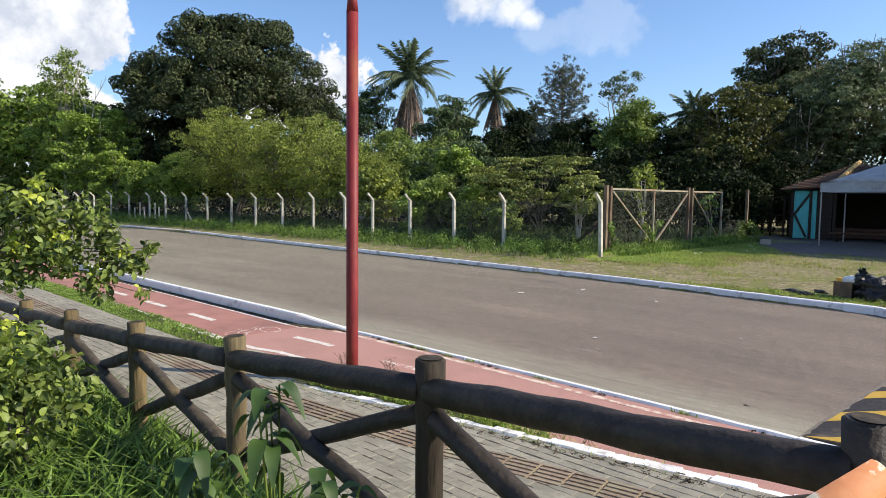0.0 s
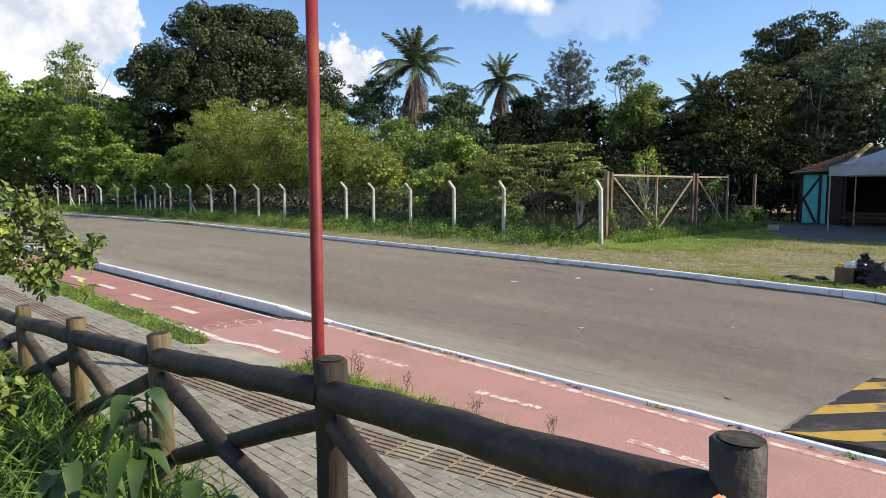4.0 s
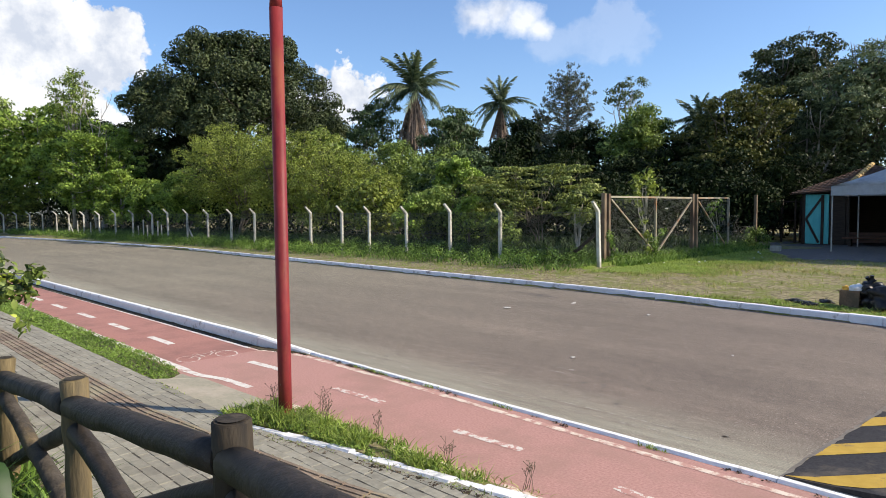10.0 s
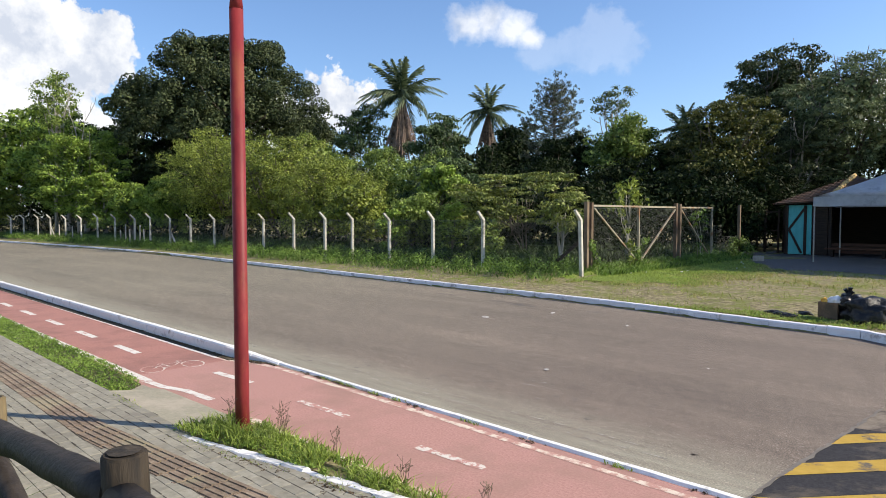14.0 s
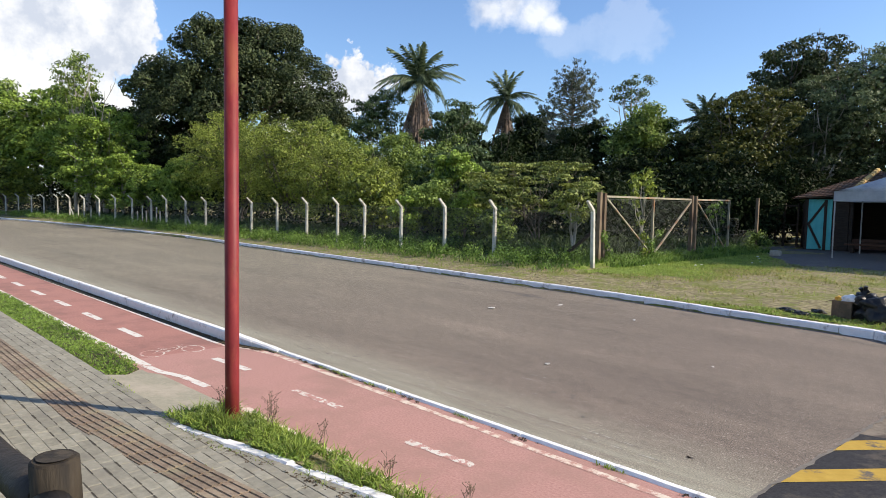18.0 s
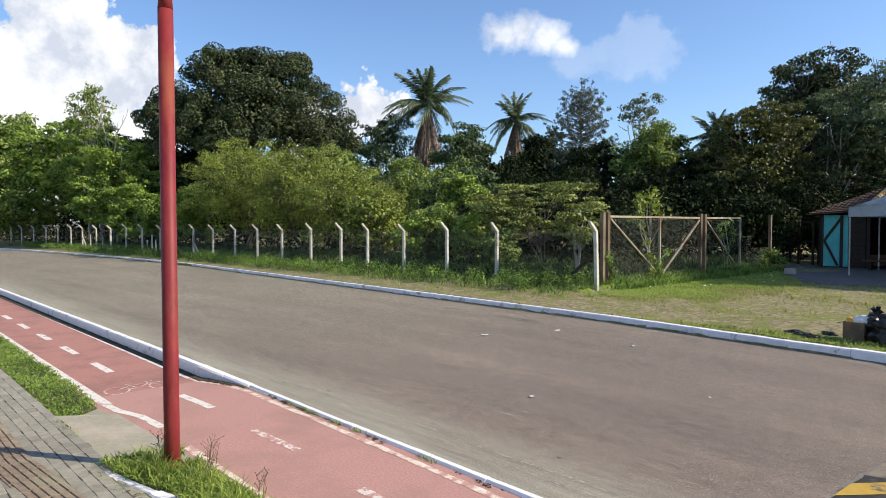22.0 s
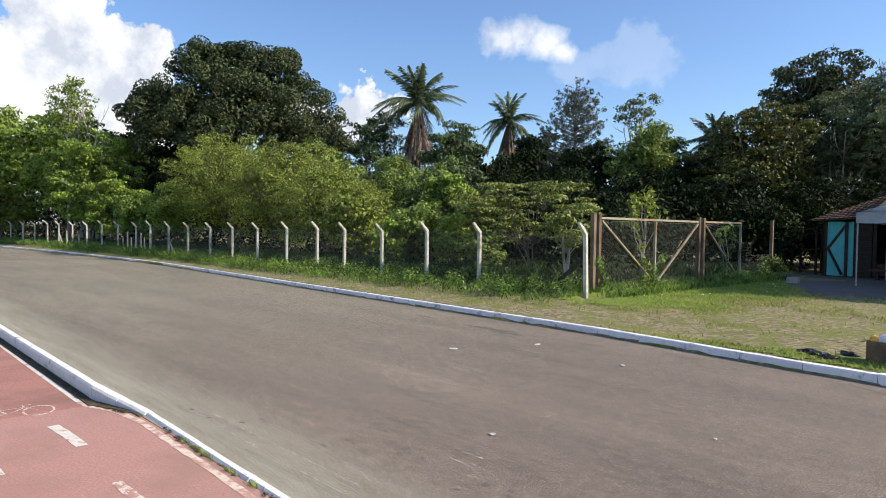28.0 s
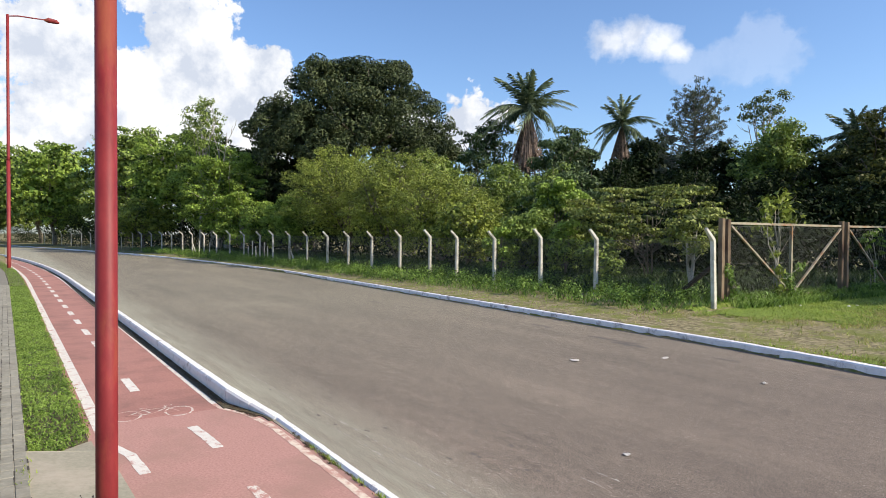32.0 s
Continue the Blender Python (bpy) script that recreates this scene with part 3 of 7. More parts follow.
def bar(bm, a, b, w, h=None):
    """A square bar from a to b."""
    a, b, h = Vector(a), Vector(b), h or w
    ahead = (b - a).normalized()
    side = ahead.cross(Vector((0, 0, 1)) if abs(ahead.z) < 0.95 else Vector((0, 1, 0))).normalized()
    up = side.cross(ahead)
    vs = [bm.verts.new(p + side * sx * w / 2 + up * sz * h / 2) for p in (a, b) for sx, sz in ((-1, -1), (1, -1), (1, 1), (-1, 1))]
    for f in ((0, 1, 2, 3), (7, 6, 5, 4), (0, 4, 5, 1), (1, 5, 6, 2), (2, 6, 7, 3), (3, 7, 4, 0)):
        bm.faces.new([vs[i] for i in f])
    return bm


def leaf_cloud(name, clumps, count, size, mat, seed, parent=None, tight=0.33, aspect=1.8, droop=0.15, flat=0.8):
    """Many small folded leaves gathered in clumps. clumps: rows of x, y, z, radius."""
    rng = np.random.default_rng(seed)
    clumps = np.asarray(clumps, float)
    weight = clumps[:, 3] ** 2
    pick = rng.choice(len(clumps), count, p=weight / weight.sum())
    way = rng.normal(size=(count, 3))
    way /= np.linalg.norm(way, axis=1, keepdims=True)
    reach = rng.uniform(tight, 1.0, (count, 1)) ** 0.6
    at = clumps[pick, :3] + way * reach * clumps[pick, 3:4] * (1, 1, flat)
    normal = way + rng.normal(scale=0.55, size=(count, 3)) + (0, 0, 0.45)
    normal /= np.linalg.norm(normal, axis=1, keepdims=True)
    along = np.cross(normal, rng.normal(size=(count, 3)))
    along[:, 2] -= droop
    along /= np.linalg.norm(along, axis=1, keepdims=True)
    across = np.cross(normal, along)
    length = size * rng.uniform(0.6, 1.3, (count, 1))
    wide = length / aspect
    verts = np.stack([at - along * length / 2, at + across * wide / 2 + normal * wide * 0.12, at + along * length / 2, at - across * wide / 2 + normal * wide * 0.12], 1).reshape(-1, 3)
    me = bpy.data.meshes.new(name)
    me.vertices.add(4 * count)
    me.vertices.foreach_set("co", verts.ravel())
    me.loops.add(4 * count)
    me.loops.foreach_set("vertex_index", np.arange(4 * count, dtype=np.int32))
    me.polygons.add(count)
    me.polygons.foreach_set("loop_start", np.arange(0, 4 * count, 4, dtype=np.int32))
    me.polygons.foreach_set("loop_total", np.full(count, 4, dtype=np.int32))
    me.materials.append(mat)
    me.update(calc_edges=True)
    me.validate()
    ob = new(name, me)
    if parent:
        ob.parent = parent
    return ob


def crown_clumps(rng, lobes, per_lobe, size):
    """Clumps over the upper outside of lobes, rows of x, y, z, rx, ry, rz."""
    rows = []
    for x, y, z, rx, ry, rz in lobes:
        for _ in range(per_lobe):
            w = Vector((rng.gauss(0, 1), rng.gauss(0, 1), rng.gauss(0.25, 0.9))).normalized()
            k = rng.uniform(0.62, 1.0)
            rows.append((x + w.x * rx * k, y + w.y * ry * k, z + w.z * rz * k, size * rng.uniform(0.55, 1.25)))
    return rows


def blades(name, spots, height, width, mat, seed, parent=None, lean=0.45, loose=0.3):
    """Grass: one bent blade of three points at each spot (x, y, z)."""
    rng = np.random.default_rng(seed)
    spots = np.asarray(spots, float)
    n = len(spots)
    h = height * rng.uniform(1 - loose * 1.6, 1 + loose, (n, 1))
    a = rng.uniform(0, 2 * np.pi, n)
    side = np.stack([np.cos(a), np.sin(a), 0 * a], 1) * width / 2
    b = rng.uniform(0, 2 * np.pi, n)
    tip = np.stack([np.cos(b), np.sin(b), 0 * b], 1) * h * lean * rng.uniform(0.2, 1.4, (n, 1))
    up = np.array([0, 0, 1.0])
    v = np.stack([spots - side, spots + side, spots + side * 0.7 + tip * 0.35 + up * h * 0.6, spots - side * 0.7 + tip * 0.35 + up * h * 0.6, spots + tip + up * h], 1).reshape(-1, 3)
    base = np.arange(n) * 5
    quads = np.stack([base, base + 1, base + 2, base + 3], 1)
    tris = np.stack([base + 3, base + 2, base + 4], 1)
    me = bpy.data.meshes.new(name)
    me.vertices.add(5 * n)
    me.vertices.foreach_set("co", v.ravel())
    loops = np.concatenate([quads, tris], 1).ravel().astype(np.int32)
    me.loops.add(7 * n)
    me.loops.foreach_set("vertex_index", loops)
    me.polygons.add(2 * n)
    starts = np.stack([np.arange(n) * 7, np.arange(n) * 7 + 4], 1).ravel().astype(np.int32)
    me.polygons.foreach_set("loop_start", starts)
    me.polygons.foreach_set("loop_total", np.tile(np.array([4, 3], np.int32), n))
    me.materials.append(mat)
    me.update(calc_edges=True)
    ob = new(name, me)
    if parent:
        ob.parent = parent
    return ob


# ---- plan: the road runs along x, the walker looks across it towards +y and to -x ----
def bend(x):
    """How far the road has swung towards -y at x."""
    if x > -32:
        return 0.0
    if x > -90:
        return 0.0017 * (x + 32) ** 2
    return 0.0017 * 58 ** 2 + 0.0034 * 58 * (-90 - x)


def near_kerb(x):
    return 6.64 - bend(x)


def flush_y(x):
    return 6.845 - 0.014 * (x + 7.8)


def far_kerb(x):
    return 15.0 + lerp(0.0, 0.40, (-3 - x) / 5.0) + 0.05 * max(0.0, -4 - max(x, -36)) - bend(x)


def fence_y(x):
    return 19.4 - bend(x) * 0.85


def lerp(a, b, k):
    return a + (b - a) * max(0.0, min(1.0, k))


def pave_z(y):
    return 0.115 + 0.045 * max(0.0, 4.45 - max(y, 2.6)) + 0.13 * max(0.0, 2.6 - max(y, 0.0))


def garden_z(x):
    return lerp(0.28, 0.50, (x + 5.1) / 5.0)


def land_z(x, y):
    """The height of the bare ground."""
    far = far_kerb(x)
    if y > far:
        return lerp(0.12, 0.36 if x < -11 else 0.24, (y - far - 0.3) / 4.0)
    if y < 2.2 and x < 0.2:
        return lerp(pave_z(2.5) - 0.03, garden_z(x), (2.75 - y) / 0.35) + 0.02 * max(0, 2 - y)
    if y < 4.5:
        return pave_z(max(y, -2)) - 0.05
    return -0.06


# ---- large structure ----
def ground_sheet():
    xs = [-1500, -700, -350, -220, -160] + [-130 + 5 * i for i in range(20)] + [-30 + 1.5 * i for i in range(15)] + [-8.5 + 0.5 * i for i in range(26)] + [6, 10, 18, 30, 60, 150, 400, 1500]
    fy = [-1500, -500, -150, -60, -25, -10, -6, -4, -2, -1, 0, 1, 1.6, 2.0, 2.2, 2.35, 2.5, 2.75, 3.2, 4.2, 4.5]
    off = [0.0, 0.25, 0.8, 1.6, 2.4, 3.2, 4.4, 6, 8, 11, 15, 20, 28, 40, 60, 100, 200, 500, 1500]
    verts, cols = [], None
    for x in xs:
        ys = fy + [max(5.0, near_kerb(x)) if x > -60 else 5.0, far_kerb(x) - 0.02] + [far_kerb(x) + 0.02 + o for o in off]
        if x < -60:
            ys.sort()
        cols = len(ys)
        for y in ys:
            rough = noise.noise((x * 0.35, y * 0.35, 0)) * 0.03 if y > far_kerb(x) + 0.3 else 0.0
            verts.append((x, y, land_z(x, y) + rough))
    faces = [(i * cols + j, (i + 1) * cols + j, (i + 1) * cols + j + 1, i * cols + j + 1) for i in range(len(xs) - 1) for j in range(cols - 1)]
    ob = raw("ground", verts, faces, M_DIRT, smooth=True)
    return tagged(ob, "patchy bare dirt and grass ground", "ground", kind="structure")


ground_sheet()


def strip(name, x_list, y0, y1, z, mat, label, category, thick=0.12, parent=None):
    """A slab that follows the road, between the lines y0(x) and y1(x)."""
    verts, faces = [], []
    for x in x_list:
        for y in (y0(x), y1(x)):
            zz = z(x, y) if callable(z) else z
            verts += [(x, y, zz), (x, y, zz - thick)]
    n = len(x_list)
    for i in range(n - 1):
        a, b = 4 * i, 4 * i + 4
        faces += [(a, a + 2, b + 2, b), (a + 1, b + 1, b + 3, a + 3), (a, b, b + 1, a + 1), (a + 2, a + 3, b + 3, b + 2)]
    faces += [(0, 1, 3, 2), (4 * n - 4, 4 * n - 2, 4 * n - 1, 4 * n - 3)]
    ob = raw(name, verts, faces, mat, parent)
    if label:
        tagged(ob, label, category, kind="structure")
    return ob


X_ROAD = [-220, -180, -150, -130, -115] + [-100 + 4 * i for i in range(17)] + [-33 + 3 * i for i in range(10)]
strip("road", sorted(X_ROAD + [-8.0]) + [-0.86], lambda x: near_kerb(x) + 0.12, lambda x: far_kerb(x) - 0.01, 0.0, M_ASPHALT, "grey-brown worn asphalt road surface", "road")
strip("bike_lane", [x for x in X_ROAD if x < -8.8] + [-8.75], lambda x: 4.98 - bend(x), lambda x: near_kerb(x), 0.0, M_LANE, "faded red painted cycle lane", "cycle lane")
strip("bike_lane_crossing", [-8.75, -8.2, -7.4, -6.6, -5, -3, 0, 3, 8, 20], lambda x: lerp(4.93, 4.62, (x + 8.2) / 1.6), lambda x: near_kerb(x) + lerp(0.0, 0.112, (x + 8.75) / 0.6), 0.0, M_LANE_PALE, "dusty faded pink cycle lane beside the verge", "cycle lane")


KERB_LINE = [(-5.55, 4.34), (-5.0, 4.44), (-4.4, 4.58), (-3.4, 4.77), (-2.2, 4.99), (-1.25, 5.17), (0.2, 5.36), (2.0, 5.5)]


def kerb_line_y(x):
    for (xa, ya), (xb, yb) in zip(KERB_LINE, KERB_LINE[1:]):
        if x <= xb:
            return lerp(ya, yb, (x - xa) / (xb - xa))
    return KERB_LINE[-1][1]


def strip_end(x):
    """The lane side of the grass strip, cut off askew at its end."""
    return lerp(4.96, 4.44, (x + 8.15) / 0.41)


strip("road_beyond", [2.4, 6, 15, 40, 120], lambda x: near_kerb(x) + 0.12, lambda x: 15.0, 0.0, M_ASPHALT, "grey-brown worn asphalt road past the hump", "road")
strip("pavement", [-140, -110, -90, -70, -50, -40, -32, -20, -12, -8.2, -5.6, -4.4, -3.4, -2.2, -1.3, 0.5, 4, 12, 40],
      lambda x: 2.72 - bend(x), lambda x: min(4.45, 4.40 if x < -6 else kerb_line_y(x) - 0.02) - bend(x), lambda x, y: pave_z(y + bend(x)) + 0.001, M_PAVER_BED,
      "grey block-paved footpath", "pavement")
strip("pavement_edge", [-4.9, -4.4, -3.4, -2.2, -1.3, 0.5, 2, 4, 12, 40], lambda x: 4.452, lambda x: max(4.46, min(5.4, kerb_line_y(x) - 0.02)), 0.116, M_PAVER_BED, "grey block-paved footpath edge by the verge", "pavement")
strip("walk_apron", [-0.05, 0.6, 2, 6, 12], lambda x: -3.0, lambda x: 2.6, lambda x, y: pave_z(y) - 0.014, M_PAVER_BED, "grey block-paved ground past the fence end", "pavement")
strip("concrete_ramp", [-8.14, -7.95, -7.74, -7.73, -7.1, -6.4, -5.55], lambda x: 4.40 if x > -7.735 else strip_end(x) + 0.004, lambda x: (5.08 if x > -7.8 else 4.99) + 0.03 * max(0.0, x + 7.7), lambda x, y: 0.112 if y < 4.6 else 0.006, M_RAMP, "worn pale concrete ramp to the cycle lane", "pavement")
strip("grass_strip_soil", [-140, -110, -90, -70, -50, -40, -32, -20, -12, -8.15, -7.95, -7.76], lambda x: 4.42 - bend(x), lambda x: strip_end(x) - bend(x), lambda x, y: lerp(0.085, 0.015, max(0.0, x + 9.2) / 1.2), M_SOIL, "narrow soil strip under grass", "verge")
strip("far_verge_turf", [-70, -60, -50, -44, -38, -32, -26, -20, -16, -12.6, -11.7, -10.9], lambda x: far_kerb(x) + 0.26, lambda x: fence_y(x) - 0.6 if x < -12 else fence_y(x) - 2.2, lambda x, y: land_z(x, y) + 0.014, M_DIRT, "short straw-coloured turf beside the far kerb", "verge", 0.05)
strip("verge_soil", [-5.55, -5.0, -4.0, -3.0, -2.0, -1.2], lambda x: kerb_line_y(x) + 0.05, lambda x: max(kerb_line_y(x) + 0.07, 5.16), lambda x, y: lerp(0.135, 0.08, (x + 4.6) / 2.0) if y < 5.1 else 0.03, M_DIRT, "soil of the weedy verge by the pole", "verge")

# the painted hump across the road
HUMP_X = [-1.38, -1.1, -0.7, -0.2, 0.4, 1.0, 1.5, 1.9, 2.2, 2.4]
HUMP_Z = [0.0, 0.02, 0.05, 0.075, 0.085, 0.085, 0.07, 0.045, 0.02, 0.0]


def hump_top(x):
    for i in range(len(HUMP_X) - 1):
        if x <= HUMP_X[i + 1]:
            return lerp(HUMP_Z[i], HUMP_Z[i + 1], (x - HUMP_X[i]) / (HUMP_X[i + 1] - HUMP_X[i]))
    return 0.0


def skew(y):
    """The hump lies slightly askew across the road."""
    return 0.065 * (y - 8.1)


def hump(name, y0, y1, mat, label):
    verts = [(x + skew(y), y, z) for x, h in zip(HUMP_X, HUMP_Z) for y, z in ((y0, h + 0.004), (y1, h + 0.004), (y1, -0.05), (y0, -0.05))]
    faces = []
    for i in range(len(HUMP_X) - 1):
        a, b = 4 * i, 4 * i + 4
        faces += [(a, a + 1, b + 1, b), (a + 3, b + 3, b + 2, a + 2), (a, b, b + 3, a + 3), (a + 1, a + 2, b + 2, b + 1)]
    return tagged(raw(name, verts, faces, mat), label, "speed hump", kind="structure")


painted = hump("speed_hump", 6.86, 9.3, M_HUMP, "dark speed hump with worn diagonal yellow stripes")
hump("speed_hump_bare", 9.3, 14.98, M_HUMP_BARE, "speed hump part with its paint worn off")
for y_at in (3.1, 4.2, 5.3, 6.4, 7.5, 8.6):
    vs, fs = [], []
    steps = [-1.37 + 0.18 * i for i in range(21)]
    for x in steps:
        y = y_at + (x + 1.36) * 1.02
        lo, hi = max(6.88, min(9.29, y)), max(6.88, min(9.29, y + 0.40))
        vs += [(x + skew(lo), lo, hump_top(x) + 0.008), (x + skew(hi), hi, hump_top(x) + 0.008)]
    for i in range(len(steps) - 1):
        if vs[2 * i + 1][1] - vs[2 * i][1] > 0.01 or vs[2 * i + 3][1] - vs[2 * i + 2][1] > 0.01:
            fs.append((2 * i, 2 * i + 1, 2 * i + 3, 2 * i + 2))
    raw("stripe", vs, fs, M_YELLOW, painted)
rj = random.Random(91)
vs = []
for i in range(82):
    y = 6.8 + 0.1 * i
    mid, half = -1.385 + skew(y) + rj.gauss(0, 0.007), rj.uniform(0.008, 0.03)
    vs += [(mid - half, y, 0.003), (mid + half, y, 0.0095)]
tagged(raw("asphalt_joint", vs, [(2 * i, 2 * i + 1, 2 * i + 3, 2 * i + 2) for i in range(81)], M_GUTTER), "uneven pale dusty joint between asphalt and hump", "road", kind="structure")


# ---- kerbs ----
rk_ = random.Random(58)


def kerb_stone(name, a, b, y_line, width, height, parent, sink=0.1, mat=None):
    """One kerb stone between x = a and x = b along the line."""
    g = 0.004
    n = 4 if b - a < 1.5 and b > -45 else 1
    vs, c = [], 0.022
    for i in range(n + 1):
        x = lerp(a + g, b - g, i / n)
        y = y_line(x)
        d, e, h = rk_.gauss(0, 0.002), rk_.gauss(0, 0.002), (height(x) if callable(height) else height) + rk_.gauss(0, 0.0015)
        vs += [(x, y - width / 2 + d, -sink), (x, y - width / 2 + d, h - c), (x, y - width / 2 + c + d, h), (x, y + width / 2 - c + e, h), (x, y + width / 2 + e, h - c), (x, y + width / 2 + e, -sink)]
    fs = [(6 * k + i, 6 * k + i + 1, 6 * k + i + 7, 6 * k + i + 6) for k in range(n) for i in range(5)] + [(5, 4, 3, 2, 1, 0), tuple(6 * n + i for i in range(6))]
    return raw(name, vs, fs, mat or M_KERB, parent)


def kerb(name, xs, y_line, width, height, label, mat=None):
    k = tagged(new(name), label, "kerb", kind="structure")
    for a, b in zip(xs, xs[1:]):
        kerb_stone("kerb_stone", a, b, y_line, width, height, k, mat=mat)
    return k


kerb("kerb_near", [-140, -125, -112, -100, -92, -85, -79, -73.5, -68.5, -64, -60] + [-57 + 1.0 * i for i in range(49)], lambda x: near_kerb(x) - 0.035, 0.13, 0.165, "raised whitewashed concrete kerb beside the cycle lane", M_WHITEWASH)
taper = tagged(new("kerb_ramp"), "whitewashed kerb end that slopes down to the lane", "kerb", kind="structure")
for i in range(2):
    a, b = -9.0 + 0.53 * i, -8.47 + 0.53 * i
    kerb_stone("kerb_stone", a, b, lambda x: near_kerb(x) + lerp(-0.035, 0.205, (x + 9.0) / 1.06), 0.128 - 0.012 * i, lambda x: lerp(0.165, 0.028, (x + 9.0) / 1.06), taper, mat=M_WHITEWASH)
# dirt strip widened so its dark colour also fills the kerb's shade band
strip("kerb_dirt_shade", [x for x in X_ROAD if x < -9] + [-8.95, -8.7], lambda x: near_kerb(x) - 0.235 - 0.035 * math.sin(2.3 * x), lambda x: near_kerb(x) - 0.102 + lerp(0, 0.08, (x + 9.0) / 1.0), 0.012, M_SOIL, "dark leaf dirt and painted kerb shade at the kerb foot", "dirt", 0.02)
strip("kerb_dirt_end", [-8.7, -8.4, -8.1, -7.9], lambda x: lerp(6.47, 6.72, (x + 8.7) / 0.6), lambda x: lerp(6.60, 6.76, (x + 8.7) / 0.6), 0.012, M_SOIL, "dark leaf dirt at the kerb end", "dirt", 0.02)
kerb("kerb_flush", [-7.95, -7.45] + [-6.45 + 1.0 * i for i in range(11)] + [6, 10, 20], flush_y, 0.10, 0.025, "low whitewashed edge between cycle lane and road", M_WHITEWASH)
kerb("kerb_far", [-160, -140, -120, -105, -95, -86, -78, -71, -65, -60] + [-56 + 1.0 * i for i in range(54)], lambda x: far_kerb(x) + 0.09, 0.18, 0.14, "raised whitewashed concrete kerb across the road")
corner = tagged(new("kerb_corner"), "whitewashed kerb that curves into the lot entrance", "kerb", kind="structure")
arc = [(-3.0, 15.09), (-2.45, 15.02), (-1.95, 14.72), (-1.55, 14.38), (-1.0, 14.2), (0.0, 14.1), (1.0, 14.1), (2.4, 14.1)]
for (xa, ya), (xb, yb) in zip(arc, arc[1:]):
    kerb_stone("kerb_stone", xa, xb, lambda x, xa=xa, ya=ya, xb=xb, yb=yb: lerp(ya, yb, (x - xa) / (xb - xa)), 0.18, 0.15, corner)
white_edge = tagged(new("kerb_white_edge"), "bright whitewashed edging of the footpath by the verge", "kerb", kind="structure")
re_ = random.Random(44)
for i in range(38):
    xa = -5.55 + 0.25 * i
    jig, wide, tall = re_.gauss(0, 0.010), re_.uniform(-0.022, 0.016), re_.uniform(-0.014, 0.006)
    kerb_stone("edge_stone", xa - 0.010, xa + 0.262, lambda x: kerb_line_y(x) + jig, lerp(0.115, 0.17, (xa + 4.0) / 2.0) + wide, 0.140 - 0.00075 * i + tall, white_edge, mat=M_WHITEWASH)

# ---- paint on the lane ----
paint = tagged(new("lane_marking"), "worn off-white paint lines of the cycle lane", "road marking", kind="structure")


rp_ = random.Random(52)


def paint_strip(name, points, width, z=0.0022, mat=None):
    vs, fs = [], []
    if points[0][0] > -16 and len(points) < 12:
        fine = []
        for p, q in zip(points, points[1:]):
            m = max(1, int(math.dist(p, q) / 0.07))
            fine += [(lerp(p[0], q[0], k / m), lerp(p[1], q[1], k / m)) for k in range(m)]
        points = fine + [points[-1]]
    for i, p in enumerate(points):
        p = Vector((*p, 0))
        d = (Vector((*points[min(i + 1, len(points) - 1)], 0)) - Vector((*points[max(i - 1, 0)], 0))).normalized()
        s = Vector((-d.y, d.x, 0)) * width / 2 * (rp_.uniform(0.74, 1.06) if mat else rp_.uniform(0.92, 1.04))
        vs += [(p.x - s.x, p.y - s.y, z), (p.x + s.x, p.y + s.y, z)]
    fs = [(2 * i, 2 * i + 2, 2 * i + 3, 2 * i + 1) for i in range(len(points) - 1)]
    return raw(name, vs, fs, mat or M_LINE, paint)


def along(x0, x1, y, step=2.0):
    n = max(2, int(abs(x1 - x0) / step) + 1)
    return [(lerp(x0, x1, i / (n - 1)), y - bend(lerp(x0, x1, i / (n - 1)))) for i in range(n)]


for i in range(40):
    x = -10.2 - 1.92 * i
    paint_strip("dash", along(x, x - 0.93, 5.70, 0.5), 0.12)
paint_strip("dash", [(-8.15, 5.95), (-7.7, 5.985), (-7.28, 6.0)], 0.11)
paint_strip("dash", [(-6.15, 5.96), (-5.7, 5.975), (-5.26, 5.984)], 0.10, mat=M_LINE_WORN)
paint_strip("dash", [(-4.06, 5.87), (-3.7, 5.89), (-3.27, 5.91)], 0.10, mat=M_LINE_WORN)
paint_strip("dash", [(-2.28, 5.79), (-1.29, 5.73)], 0.10, mat=M_LINE_WORN)
paint_strip("edge_line", along(-130, -9.0, 6.41), 0.085)
paint_strip("edge_line", [(-9.0, 6.41), (-8.75, 6.43), (-8.34, 6.60), (-7.7, 6.68), (-6.0, 6.655), (-4.5, 6.62), (-3.0, 6.575), (1.0, 6.50)], 0.085, mat=M_LINE_CREAM)
paint_strip("edge_line", along(-130, -8.3, 5.11), 0.13)
paint_strip("edge_line", [(-8.29, 5.10), (-7.9, 5.13), (-7.5, 5.25), (-6.9, 5.28)], 0.10)
paint_strip("edge_line", [(-6.1, 5.235), (-5.0, 5.20), (-3.8, 5.195), (-2.4, 5.22)], 0.10, mat=M_LINE_CREAM)


